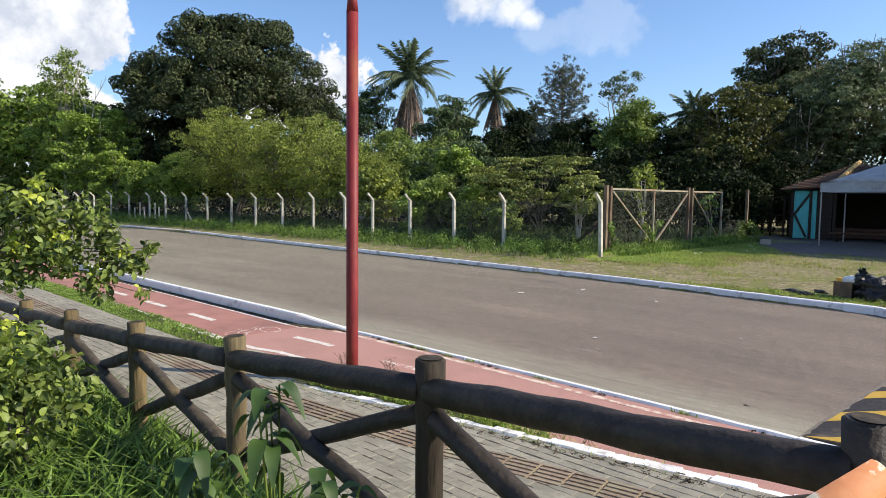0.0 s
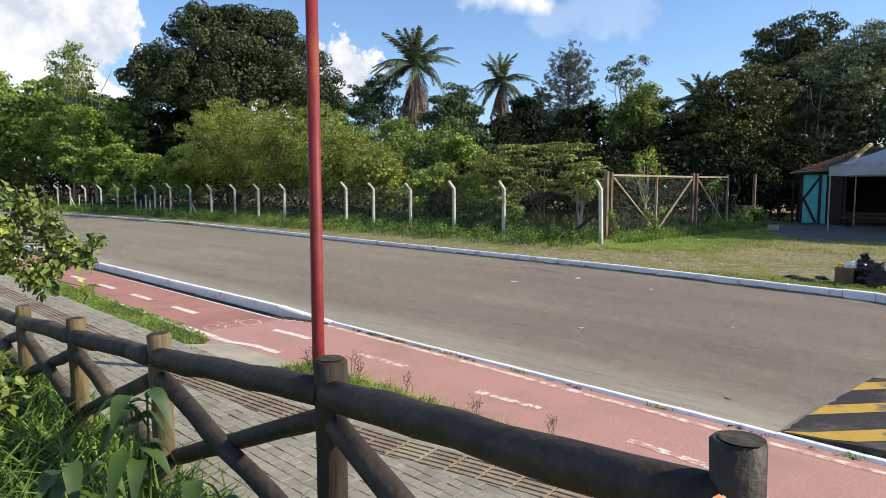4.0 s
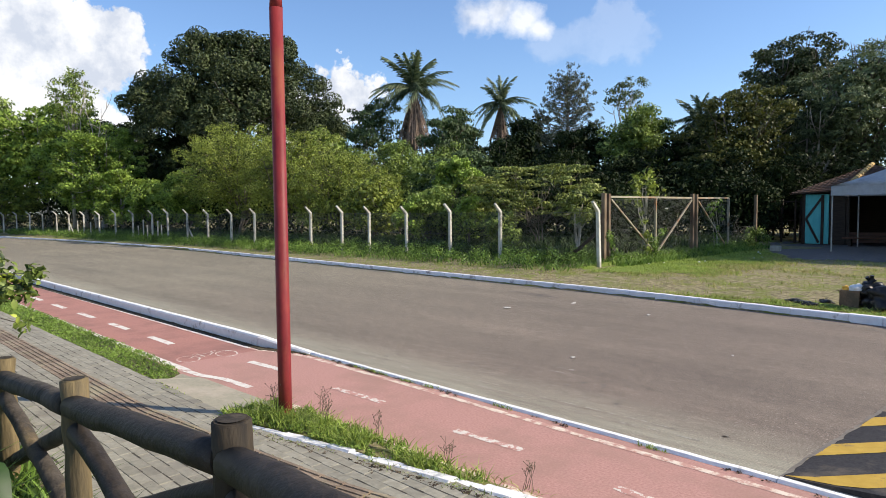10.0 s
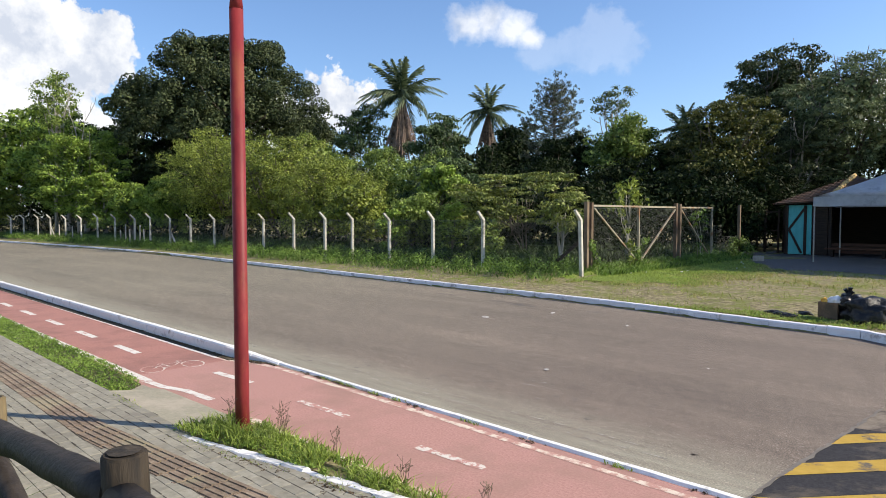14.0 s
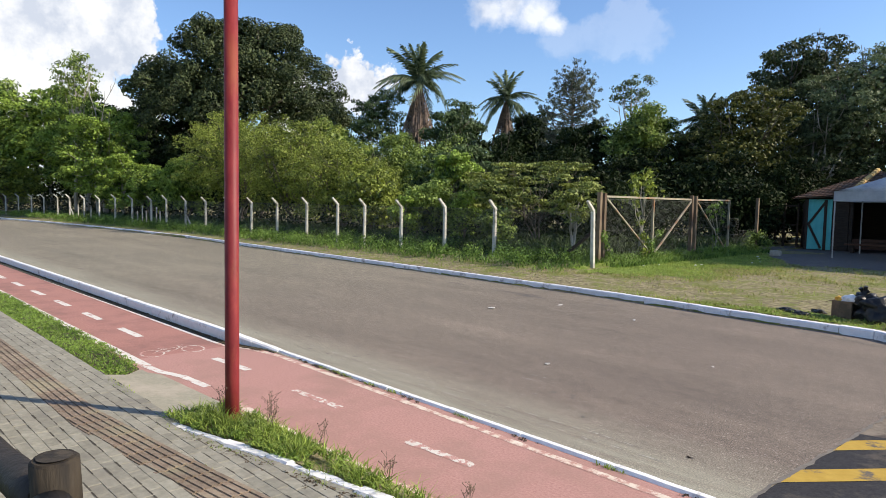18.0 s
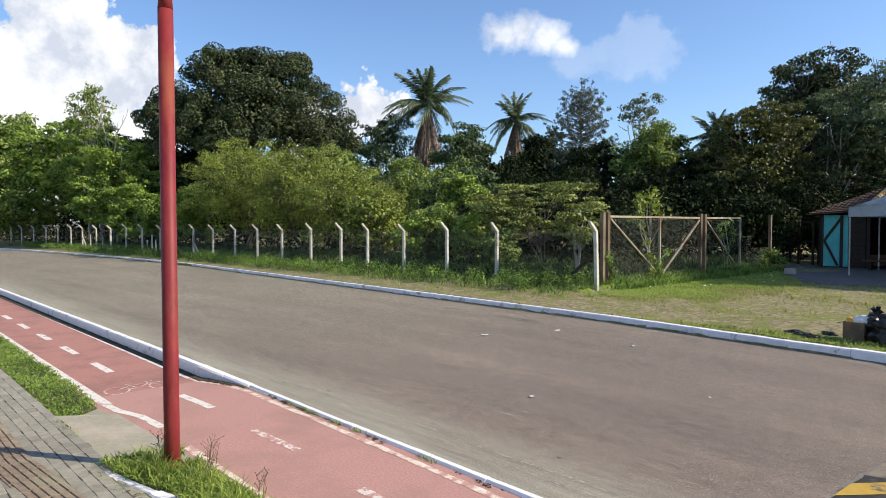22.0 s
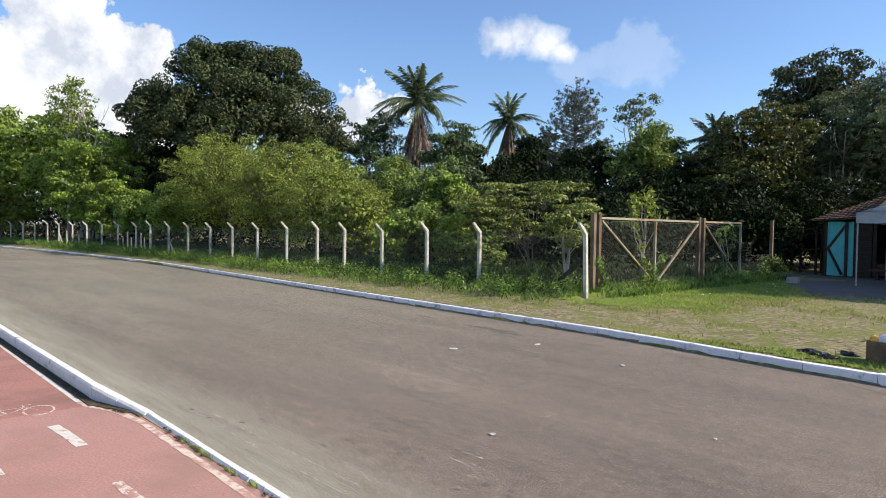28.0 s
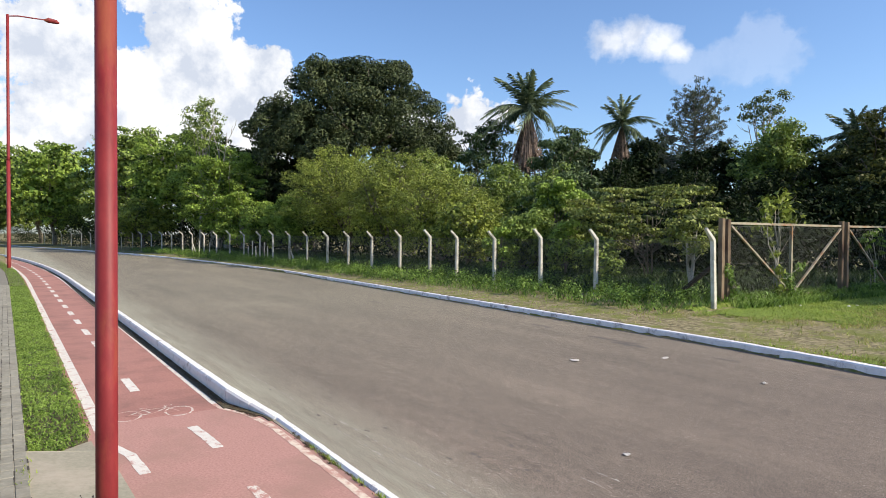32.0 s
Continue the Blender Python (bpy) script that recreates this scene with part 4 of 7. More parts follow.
def bike_sign():
    """A bicycle painted flat on the lane: two wheels, frame, bars."""
    o, ux, uy = Vector((-8.85, 5.30)), Vector((0.08, 0.88)), Vector((-0.34, 0.05))

    def at(u, v):
        p = o + ux * u + uy * v
        return (p.x, p.y)
    for c in (0.12, 0.75):
        paint_strip("bike_wheel", [at(c + 0.17 * math.cos(a * math.pi / 9), 0.30 + 0.62 * math.sin(a * math.pi / 9)) for a in range(19)], 0.030, mat=M_LINE_WORN)
    for p in ([(0.12, 0.3), (0.32, 0.9), (0.62, 0.95), (0.75, 0.3)], [(0.32, 0.9), (0.42, 0.3), (0.62, 0.95)], [(0.12, 0.3), (0.42, 0.3)], [(0.27, 1.12), (0.36, 1.12)], [(0.6, 0.95), (0.58, 1.25), (0.68, 1.25)]):
        paint_strip("bike_frame", [at(*q) for q in p], 0.024, mat=M_LINE_WORN)


bike_sign()

# scuffs, old paint traces and drips on the asphalt
rt = random.Random(31)
scuffs = tagged(new("road_scuff"), "pale scratches and dark drips on the asphalt", "road stain", kind="structure")


def scuff(x, y, length, width, mat, turn=0.0):
    n = 7
    vs = []
    for i in range(n):
        u = i / (n - 1)
        w = width * (math.sin(math.pi * (0.08 + 0.84 * u)) ** 0.5) * rt.uniform(0.55, 1.15)
        cx, cy = x + (u - 0.5) * length, y + (u - 0.5) * length * turn + rt.gauss(0, width * 0.2)
        vs += [(cx, cy - w / 2, 0.0022), (cx, cy + w / 2, 0.0022)]
    raw("scuff", vs, [(2 * i, 2 * i + 2, 2 * i + 3, 2 * i + 1) for i in range(n - 1)], mat, scuffs)


for x0, x1, y in ((-8.0, -6.1, 7.385), (-7.5, -5.9, 7.23), (-5.94, -4.85, 7.40), (-5.4, -4.3, 7.215), (-4.82, -4.61, 8.62), (-4.81, -4.62, 8.40), (-4.2, -2.6, 7.35), (-3.6, -2.4, 7.18), (-10.6, -8.6, 7.30)):
    while x0 < x1:
        piece = rt.uniform(0.06, 0.28)
        scuff(x0 + piece / 2, y + rt.gauss(0, 0.006), piece, rt.uniform(0.010, 0.022), M_PALE_DUST)
        x0 += piece + rt.uniform(0.02, 0.14)
for _ in range(26):
    scuff(rt.uniform(-9.5, -2.0), 8.1 + rt.gauss(0, 0.4), rt.uniform(0.04, 0.09), rt.uniform(0.03, 0.06), M_TAR)
for x, y, a, b in ((-12.2, 14.65, 0.8, 0.14), (-9.9, 14.5, 1.3, 0.16), (-9.3, 14.3, 0.9, 0.20), (-7.4, 14.5, 0.6, 0.12), (-5.6, 14.7, 0.4, 0.1), (-19.0, 13.9, 0.8, 0.12), (-12.3, 10.2, 0.35, 0.05), (-7.1, 11.2, 0.3, 0.04)):
    scuff(x, y, a, b, M_TAR, rt.uniform(-0.1, 0.1))

for pts_, w_ in (([(-3.6, 14.72), (-3.15, 14.63), (-2.38, 14.37), (-1.85, 14.2), (-1.4, 14.02)], 0.06), ([(-2.07, 11.66), (-1.69, 11.62), (-1.31, 11.58)], 0.012)):
    paint_strip("sand_line", pts_, w_, 0.0045, M_TAR if w_ < 0.03 else M_GUTTER)

# ---- red poles ----
def red_pole(x, y, z, height, radius, label, lamp=False):
    p = empty("street_lamp" if lamp else "lamp_pole", (x, y, z), label, "street lamp" if lamp else "pole")
    bm = bmesh.new()
    tube(bm, [(0, 0, -0.3), (0, 0, 0.4), (0, 0, height * 0.428)], [radius, radius, radius * 0.97], 24)
    part("lower_tube", bm, M_RED_POLE, p, smooth=True)
    bm = bmesh.new()
    tube(bm, [(0, 0, height * 0.428), (0, 0, height * 0.442), (0, 0, height)], [radius * 0.97, radius * 0.80, radius * 0.74], 24)
    part("upper_tube", bm, M_RED_POLE, p, smooth=True)
    bm = bmesh.new()
    tube(bm, [(0, 0, -0.05), (0, 0, 0.012), (0, 0, 0.03)], [radius * 1.45, radius * 1.4, radius * 1.1], 20)
    part("base_collar", bm, M_RED_POLE, p)
    bm = bmesh.new()
    tube(bm, [(0, 0, height - 0.1), (0.0, 0.5, height), (0, 1.9, height + 0.02)], [radius * 0.35] * 3, 10)
    part("arm", bm, M_RED_POLE, p)
    bm = bmesh.new()
    tube(bm, [(0, 1.75, height + 0.0), (0, 1.95, height + 0.03), (0, 2.35, height + 0.0), (0, 2.5, height - 0.04)], [0.06, 0.14, 0.12, 0.04], 10)
    part("lamp_head", bm, M_RED_POLE, p, "red lamp head")
    return p


red_pole(-5.300, 4.795, 0.15, 9.0, 0.064, "tall red-painted steel lamp pole with rust patches in the verge")
red_pole(-44.97, 4.5, 0.03, 14.2, 0.10, "distant tall red street lamp with an arm over the lane", lamp=True)

# ---- log fence of the garden ----
POSTS = [(-12.6, 2.42, 0.80), (-11.1, 2.43, 0.84), (-9.6, 2.44, 0.88), (-8.1, 2.45, 0.93), (-6.6, 2.46, 1.01), (-5.06, 2.47, 1.11), (-3.54, 2.49, 1.23), (-1.83, 2.51, 1.39), (-0.11, 2.30, 1.585)]
fence = empty("log_fence", (0, 0, 0), "rustic round-log garden fence with crossed braces and dark weathered rails", "fence")
rf = random.Random(7)


def log(name, a, b, r, mat, parent, seed, sides=18):
    """A round, slightly crooked log with a few knots."""
    rg = random.Random(seed)
    bm = bmesh.new()
    a, b = Vector(a), Vector(b)
    n = 9
    pts = [a.lerp(b, i / (n - 1)) + Vector((rg.uniform(-1, 1), rg.uniform(-1, 1), rg.uniform(-1, 1))) * (0.006 if 0 < i < n - 1 else 0) for i in range(n)]
    rad = [r * rg.uniform(0.94, 1.06) for _ in range(n)]
    tube(bm, pts, rad, sides, 0.025, rg)
    bmesh.ops.bevel(bm, geom=[e for e in bm.edges if len(e.link_faces) == 2 and any(len(f.verts) > 4 for f in e.link_faces)], offset=r * 0.13, segments=2, affect="EDGES")
    for f in bm.faces:
        f.smooth = len(f.verts) == 4
    return part(name, bm, mat, parent)


for i, (x, y, z) in enumerate(POSTS):
    foot = garden_z(x) - 0.15
    p = log("post", (x, y, foot), (x + rf.uniform(-0.01, 0.01), y, z), 0.066 if i < 8 else 0.056, M_POST if i < 7 else M_POST_SHADED if i == 7 else M_LOG_DARK, fence, 20 + i)
    bm = bmesh.new()
    bmesh.ops.create_circle(bm, cap_ends=True, radius=0.050 if i < 8 else 0.045, segments=14, matrix=Matrix.Translation((x, y, z + 0.003)))
    part("cut_top", bm, M_LOG_END, p)
    if i:
        xa, ya, za = POSTS[i - 1]
        lo_a, lo_b = garden_z(xa) + 0.12, garden_z(x) + 0.12
        log("rail", (xa + 0.02, ya - 0.02, za - 0.14), (x - 0.02, y - 0.02, z - 0.14), 0.062, M_LOG if i < 7 else M_LOG_DARK, fence, 40 + i)
        log("brace", (xa + 0.05, ya - 0.015, za - 0.26), (x - 0.05, y - 0.015, lo_b), 0.048, M_LOG if i < 7 else M_LOG_DARK, fence, 60 + i)
        log("brace", (xa + 0.05, ya + 0.04, lo_a), (x - 0.05, y + 0.04, z - 0.26), 0.048, M_LOG if i < 7 else M_LOG_DARK, fence, 80 + i)
loose = log("leaning_log", (-0.045, 2.10, 1.53), (-1.13, 1.02, 0.59), 0.037, M_BARK_ORANGE, None, 3)
tagged(loose, "orange flaking log leaning on the fence end post", "log")

# ---- concrete post and wire fence across the road ----
FENCE_X = [-14.97, -17.47, -20.0, -22.45, -24.45, -27.0, -29.77, -32.45, -35.1, -38.0, -40.75, -43.6, -46.0, -49.2, -52.3, -55.35, -58.4, -61.5, -64.2, -67.4, -70.4, -73.7, -77, -80, -84, -88, -92, -96, -100, -105, -110, -115, -120]
wire_fence = empty("wire_fence", (0, 0, 0), "chain-link fence on bent-topped pale concrete posts", "fence")


def conc_post(x, y, z, height, lean=0.0, parent=None):
    bm = bmesh.new()
    w = 0.055
    path = [(0, 0, -0.3), (0, 0, height - 0.30), (0, -0.30, height)]
    rings = []
    for i, (px, py, pz) in enumerate(path):
        k = 1.0 if i < 2 else 0.75
        c, s = (1, 0) if i == 0 else ((0.92, -0.38) if i == 1 else (0.71, -0.71))
        rings.append([bm.verts.new((px + sx * w * k + lean * pz, py + sy * w * k * c, pz + sy * w * k * -s)) for sx, sy in ((-1, -1), (1, -1), (1, 1), (-1, 1))])
    for a, b in zip(rings, rings[1:]):
        for k in range(4):
            bm.faces.new((a[k], a[(k + 1) % 4], b[(k + 1) % 4], b[k]))
    bm.faces.new(rings[0][::-1])
    bm.faces.new(rings[-1])
    bmesh.ops.bevel(bm, geom=list(bm.edges), offset=0.008, segments=1, affect="EDGES")
    ob = part("post", bm, M_POST_CONC, parent)
    ob.location = (x, y, z)
    return ob


def chain_link(name, a, b, z0, z1, step, parent, seed=0):
    """Diamond wire between two posts a and b (x, y)."""
    length = math.hypot(b[0] - a[0], b[1] - a[1])
    ux, uy = (b[0] - a[0]) / length, (b[1] - a[1]) / length
    h = z1 - z0
    vs, fs = [], []

    def wire(u0, w0, u1, w1, r=0.0017):
        d = math.hypot(u1 - u0, w1 - w0) or 1
        pu, pw = -(w1 - w0) / d * r, (u1 - u0) / d * r
        k = len(vs)
        for u, w in ((u0, w0), (u1, w1)):
            for du, dw, dn in ((pu, pw, 0), (-pu, -pw, 0), (0, 0, r)):
                vs.append((a[0] + ux * (u + du) - uy * dn, a[1] + uy * (u + du) + ux * dn, z0 + w + dw))
        fs.extend([(k, k + 1, k + 4, k + 3), (k + 1, k + 2, k + 5, k + 4), (k + 2, k, k + 3, k + 5)])
    u = -h
    while u < length:
        u0, u1 = max(u, 0), min(u + h, length)
        if u1 > u0 + 0.02:
            wire(u0, u0 - u, u1, u1 - u)
            wire(u0, h - (u0 - u), u1, h - (u1 - u))
        u += step
    for w in (0.02, h * 0.5, h - 0.02):
        wire(0, w, length, w, 0.003)
    return raw(name, vs, fs, M_WIRE, parent)


rp = random.Random(12)
prev = (-10.95, 19.45)
for i, x in enumerate(FENCE_X):
    y = fence_y(x)
    conc_post(x, y, 0.33, 1.98 + rp.uniform(-0.05, 0.05), rp.uniform(-0.012, 0.012), wire_fence)
    chain_link("wire_mesh", prev, (x, y), 0.36, 2.0, 0.085 if x > -45 else 0.17, wire_fence)
    prev = (x, y)
end_post = conc_post(-10.95, 19.45, 0.22, 2.1, -0.03, wire_fence)
bm = bmesh.new()
bar(bm, (-11.05, 19.52, 1.35), (-12.5, 19.55, 0.25), 0.09)
part("strut", bm, M_TIMBER, wire_fence, "dark timber strut")
bm = bmesh.new()
bar(bm, (-40.75, 19.3, 1.2), (-39.7, 19.25, 0.3), 0.08)
part("strut", bm, M_POST_CONC, wire_fence)
bm = bmesh.new()
bar(bm, (-61.5, fence_y(-61.5), 1.3), (-60.1, fence_y(-60.1) - 0.1, 0.3), 0.08)
part("strut", bm, M_POST_CONC, wire_fence)
for x, h in ((-44.7, 1.0), (-45.3, 1.25), (-46.9, 0.95), (-47.6, 1.3), (-48.4, 0.9), (-57.2, 1.1), (-59.8, 1.2)):
    bm = bmesh.new()
    bar(bm, (x, fence_y(x) + 0.05, 0.2), (x + rp.uniform(-0.08, 0.08), fence_y(x) + 0.05, 0.3 + h), 0.07)
    part("stake", bm, M_POST_CONC, wire_fence, "short weathered stake")

# ---- field gate beside the lot ----
GX = -11.2
gate = empty("field_gate", (GX, 23.5, 0.24), "wide faded steel field gate with diagonal bars and wire mesh", "gate")


def gpart(name, a, b, w, mat, h=None):
    bm = bmesh.new()
    bar(bm, (a[0] - GX, a[1] - 23.5, a[2] - 0.24), (b[0] - GX, b[1] - 23.5, b[2] - 0.24), w, h)
    return part(name, bm, mat, gate)


for y, h in ((20.12, 2.60), (20.38, 2.58), (26.52, 2.64), (26.86, 2.62), (33.1, 2.66)):
    gpart("gate_post", (GX, y, 0.0), (GX, y, h), 0.12, M_GATE_POST)
for y in (23.55, 30.0):
    gpart("upright", (GX, y, 0.2), (GX, y, 2.5), 0.07, M_GATE)
for a, b in (((GX, 20.45, 2.48), (GX, 26.45, 2.48)), ((GX, 26.92, 2.48), (GX, 30.0, 2.50)), ((GX, 20.45, 0.42), (GX, 26.45, 0.42)), ((GX, 26.92, 0.42), (GX, 30.0, 0.42))):
    gpart("rail", a, b, 0.065, M_GATE)
for a, b in (((GX + 0.03, 20.5, 2.40), (GX + 0.03, 23.4, 0.55)), ((GX + 0.03, 26.4, 2.40), (GX + 0.03, 23.7, 0.55)), ((GX + 0.03, 26.98, 2.36), (GX + 0.03, 29.6, 0.55))):
    gpart("diagonal", a, b, 0.052, M_GATE)
for a, b, top in ((20.45, 26.45, 2.42), (26.95, 30.0, 2.42), (30.0, 31.1, 1.75), (31.1, 33.1, 1.25)):
    net = chain_link("wire_mesh", (GX, a), (GX, b), 0.35, top, 0.10, gate)
    net.location = (-GX, -23.5, -0.24)

def vine(name, path, spread, count, leaf, mat, seed, label):
    """A climbing plant: thin bent stems with leaves in loose bunches."""
    rg = random.Random(seed)
    x0, y0, z0 = path[0]
    t = empty(name, path[0], label, "vine", "plants climbing the gate")
    bm = bmesh.new()
    clumps = []
    for s in range(3):
        pts = [Vector((x - x0 + rg.gauss(0, 0.06), y - y0 + rg.gauss(0, 0.10), z - z0)) for x, y, z in path]
        tube(bm, pts, [lerp(0.018, 0.006, i / (len(pts) - 1)) for i in range(len(pts))], 5)
        for a, b in zip(pts, pts[1:]):
            for _ in range(3):
                p = a.lerp(b, rg.random())
                clumps.append((p.x, p.y, p.z, spread * rg.uniform(0.5, 1.2)))
    part("stem", bm, M_BARK_PALE, t)
    leaf_cloud("foliage", clumps, count, leaf, mat, seed, t, aspect=1.7, tight=0.05, droop=0.5)


vine("climbing_vine", [(-11.25, 22.9, 0.3), (-11.22, 22.75, 1.1), (-11.25, 22.6, 1.9), (-11.3, 22.35, 2.6), (-11.4, 22.6, 3.1)], 0.16, 700, 0.12, L_OLIVE, 71, "leggy climbing vine on the gate mesh")
vine("climbing_vine", [(-11.22, 23.7, 0.3), (-11.2, 23.2, 0.9), (-11.2, 24.3, 1.3)], 0.2, 500, 0.10, L_WEED, 72, "low climbing weeds round the gate upright")
vine("climbing_vine", [(-11.22, 28.6, 0.3), (-11.2, 28.7, 1.2), (-11.22, 28.2, 2.2), (-11.2, 29.2, 2.4), (-11.2, 29.3, 1.4)], 0.13, 420, 0.12, L_WEED, 73, "thin hanging vine on the second gate leaf")
vine("creeper", [(-11.2, 32.0, 0.3), (-11.2, 32.6, 1.0), (-11.15, 33.2, 0.9), (-11.1, 34.2, 0.6)], 0.36, 1500, 0.12, L_MID, 74, "low dark creeper heaped at the gate end")
vine("creeper", [(-11.25, 20.2, 0.25), (-11.15, 20.5, 0.7), (-11.1, 20.3, 1.3)], 0.15, 420, 0.09, L_WEED, 75, "small creeper at the gate post foot")

# ---- kiosk, tent ----
kiosk = empty("kiosk", (-7.0, 38.5, 0.24), "small timber kiosk with turquoise door and clay tile roof", "kiosk")


def kbox(name, x0, x1, y0, y1, z0, z1, mat, bevel=0.01, parent=None):
    bm = bmesh.new()
    box(bm, x0 + 7.0, x1 + 7.0, y0 - 38.5, y1 - 38.5, z0 - 0.24, z1 - 0.24, bevel)
    return part(name, bm, mat, parent or kiosk)


kbox("floor_slab", -10.6, -3.2, 36.2, 41.2, 0.10, 0.27, M_SHADED_EARTH)
kbox("back_wall", -10.3, -3.4, 40.9, 41.05, 0.28, 2.9, M_TIMBER)
kbox("side_wall", -10.35, -10.2, 36.75, 40.9, 0.28, 2.72, M_TIMBER)
kbox("side_wall", -3.5, -3.35, 36.75, 40.9, 0.28, 2.72, M_TIMBER)
kbox("front_wall", -9.12, -8.45, 36.7, 36.85, 0.28, 2.72, M_TIMBER)
door = kbox("door", -10.18, -9.14, 36.66, 36.74, 0.30, 2.68, M_TURQUOISE)
for a, b in (((-9.42, 2.55), (-10.12, 1.50)), ((-10.12, 1.50), (-9.55, 0.36))):
    bm = bmesh.new()
    bar(bm, (a[0] + 7, 36.63 - 38.5, a[1] - 0.24), (b[0] + 7, 36.63 - 38.5, b[1] - 0.24), 0.05, 0.10)
    part("cross_brace", bm, M_TIMBER, door)
kbox("door_frame", -10.24, -10.16, 36.6, 36.7, 0.28, 2.72, M_TIMBER)
kbox("door_frame", -9.46, -9.34, 36.58, 36.65, 0.28, 2.66, M_TIMBER)
for i in range(3):
    kbox("counter_plank", -8.4, -3.5, 36.72, 36.78, 0.40 + 0.17 * i, 0.54 + 0.17 * i, M_BROWN_PLANK, 0.004)
for i in range(9):
    kbox("wall_plank", -5.4, -3.5, 37.5, 37.56, 1.2 + 0.17 * i, 1.35 + 0.17 * i, M_BROWN_PLANK, 0.004)
kbox("bench", -8.3, -3.6, 35.6, 36.0, 0.62, 0.69, M_BROWN_PLANK)
for x in (-8.0, -6.0, -4.0):
    kbox("bench_leg", x - 0.05, x + 0.05, 35.65, 35.95, 0.22, 0.62, M_TIMBER)
kbox("shelf", -5.4, -4.0, 37.2, 37.5, 1.50, 1.55, M_BROWN_PLANK)
for x in (-8.35, -3.6):
    kbox("pillar", x - 0.07, x + 0.07, 36.68, 36.82, 0.28, 2.75, M_TIMBER)


rack = empty("timber_rack", (-11.6, 37.3, 0.24), "dark rough timber rack leaning beside the kiosk", "rack")
for px, py in ((-0.55, 0), (0.15, 0), (0.75, 0.1), (-0.55, 0.9), (0.75, 0.9)):
    bm = bmesh.new()
    bar(bm, (px, py, -0.05), (px + 0.03, py, 2.25), 0.09)
    part("rack_post", bm, M_TIMBER, rack)
for pz, y in ((2.1, -0.06), (1.15, -0.06), (0.75, -0.06), (2.1, 0.95)):
    bm = bmesh.new()
    bar(bm, (-0.65, y, pz), (0.85, y, pz + 0.03), 0.06)
    part("rack_rail", bm, M_TIMBER, rack)


def tiled_slope(p00, p10, p01, p11, rows, cols, parent):
    """Roof tiles in courses between the eave p00-p10 and the ridge p01-p11."""
    p00, p10, p01, p11 = map(Vector, (p00, p10, p01, p11))
    n = (p10 - p00).cross(p01 - p00).normalized()
    if n.z < 0:
        n = -n
    for r in range(rows):
        a0, b0 = p00.lerp(p01, r / rows), p10.lerp(p11, r / rows)
        a1, b1 = p00.lerp(p01, (r + 1.12) / rows), p10.lerp(p11, (r + 1.12) / rows)
        m = max(1, round(cols * (b0 - a0).length / (p10 - p00).length))
        vs, fs = [], []
        for c in range(m):
            k = len(vs)
            for u in (0.0, 0.25, 0.5, 0.75, 0.97):
                lift = 0.035 * math.sin(math.pi * u)
                vs.append(a0.lerp(b0, (c + u) / m) + n * (0.055 + lift))
                vs.append(a1.lerp(b1, (c + u) / m) + n * (0.012 + lift))
            fs += [(k + 2 * q, k + 2 * q + 2, k + 2 * q + 3, k + 2 * q + 1) for q in range(4)]
        raw("tile_course", vs, fs, M_ROOF, parent)


LB, CC, RR, BR, BL_, AP = (-3.85, -2.0, 2.46), (-1.30, -2.6, 2.60), (4.2, -2.3, 2.50), (4.2, 3.1, 2.50), (-3.2, 3.1, 2.50), (-0.80, 0.0, 3.80)
bm = bmesh.new()
vs = [bm.verts.new(p) for p in (LB, CC, RR, BR, BL_, AP)]
for f in ((0, 1, 5), (1, 2, 5), (2, 3, 5), (3, 4, 5), (4, 0, 5), (4, 3, 2, 1, 0)):
    bm.faces.new([vs[i] for i in f])
roof = part("roof", bm, M_ROOF, kiosk)
tiled_slope(LB, CC, AP, AP, 14, 13, roof)
tiled_slope(CC, RR, AP, AP, 14, 22, roof)
tiled_slope(BL_, LB, AP, AP, 14, 20, roof)
a, b = Vector(CC), Vector(AP)
n = 13
for i in range(n):
    bm = bmesh.new()
    tube(bm, [a.lerp(b, i / n) + Vector((0, 0, 0.09)), a.lerp(b, (i + 1.1) / n) + Vector((0, 0, 0.07))], [0.12, 0.10], 8)
    part("ridge_tile", bm, M_RIDGE, roof)


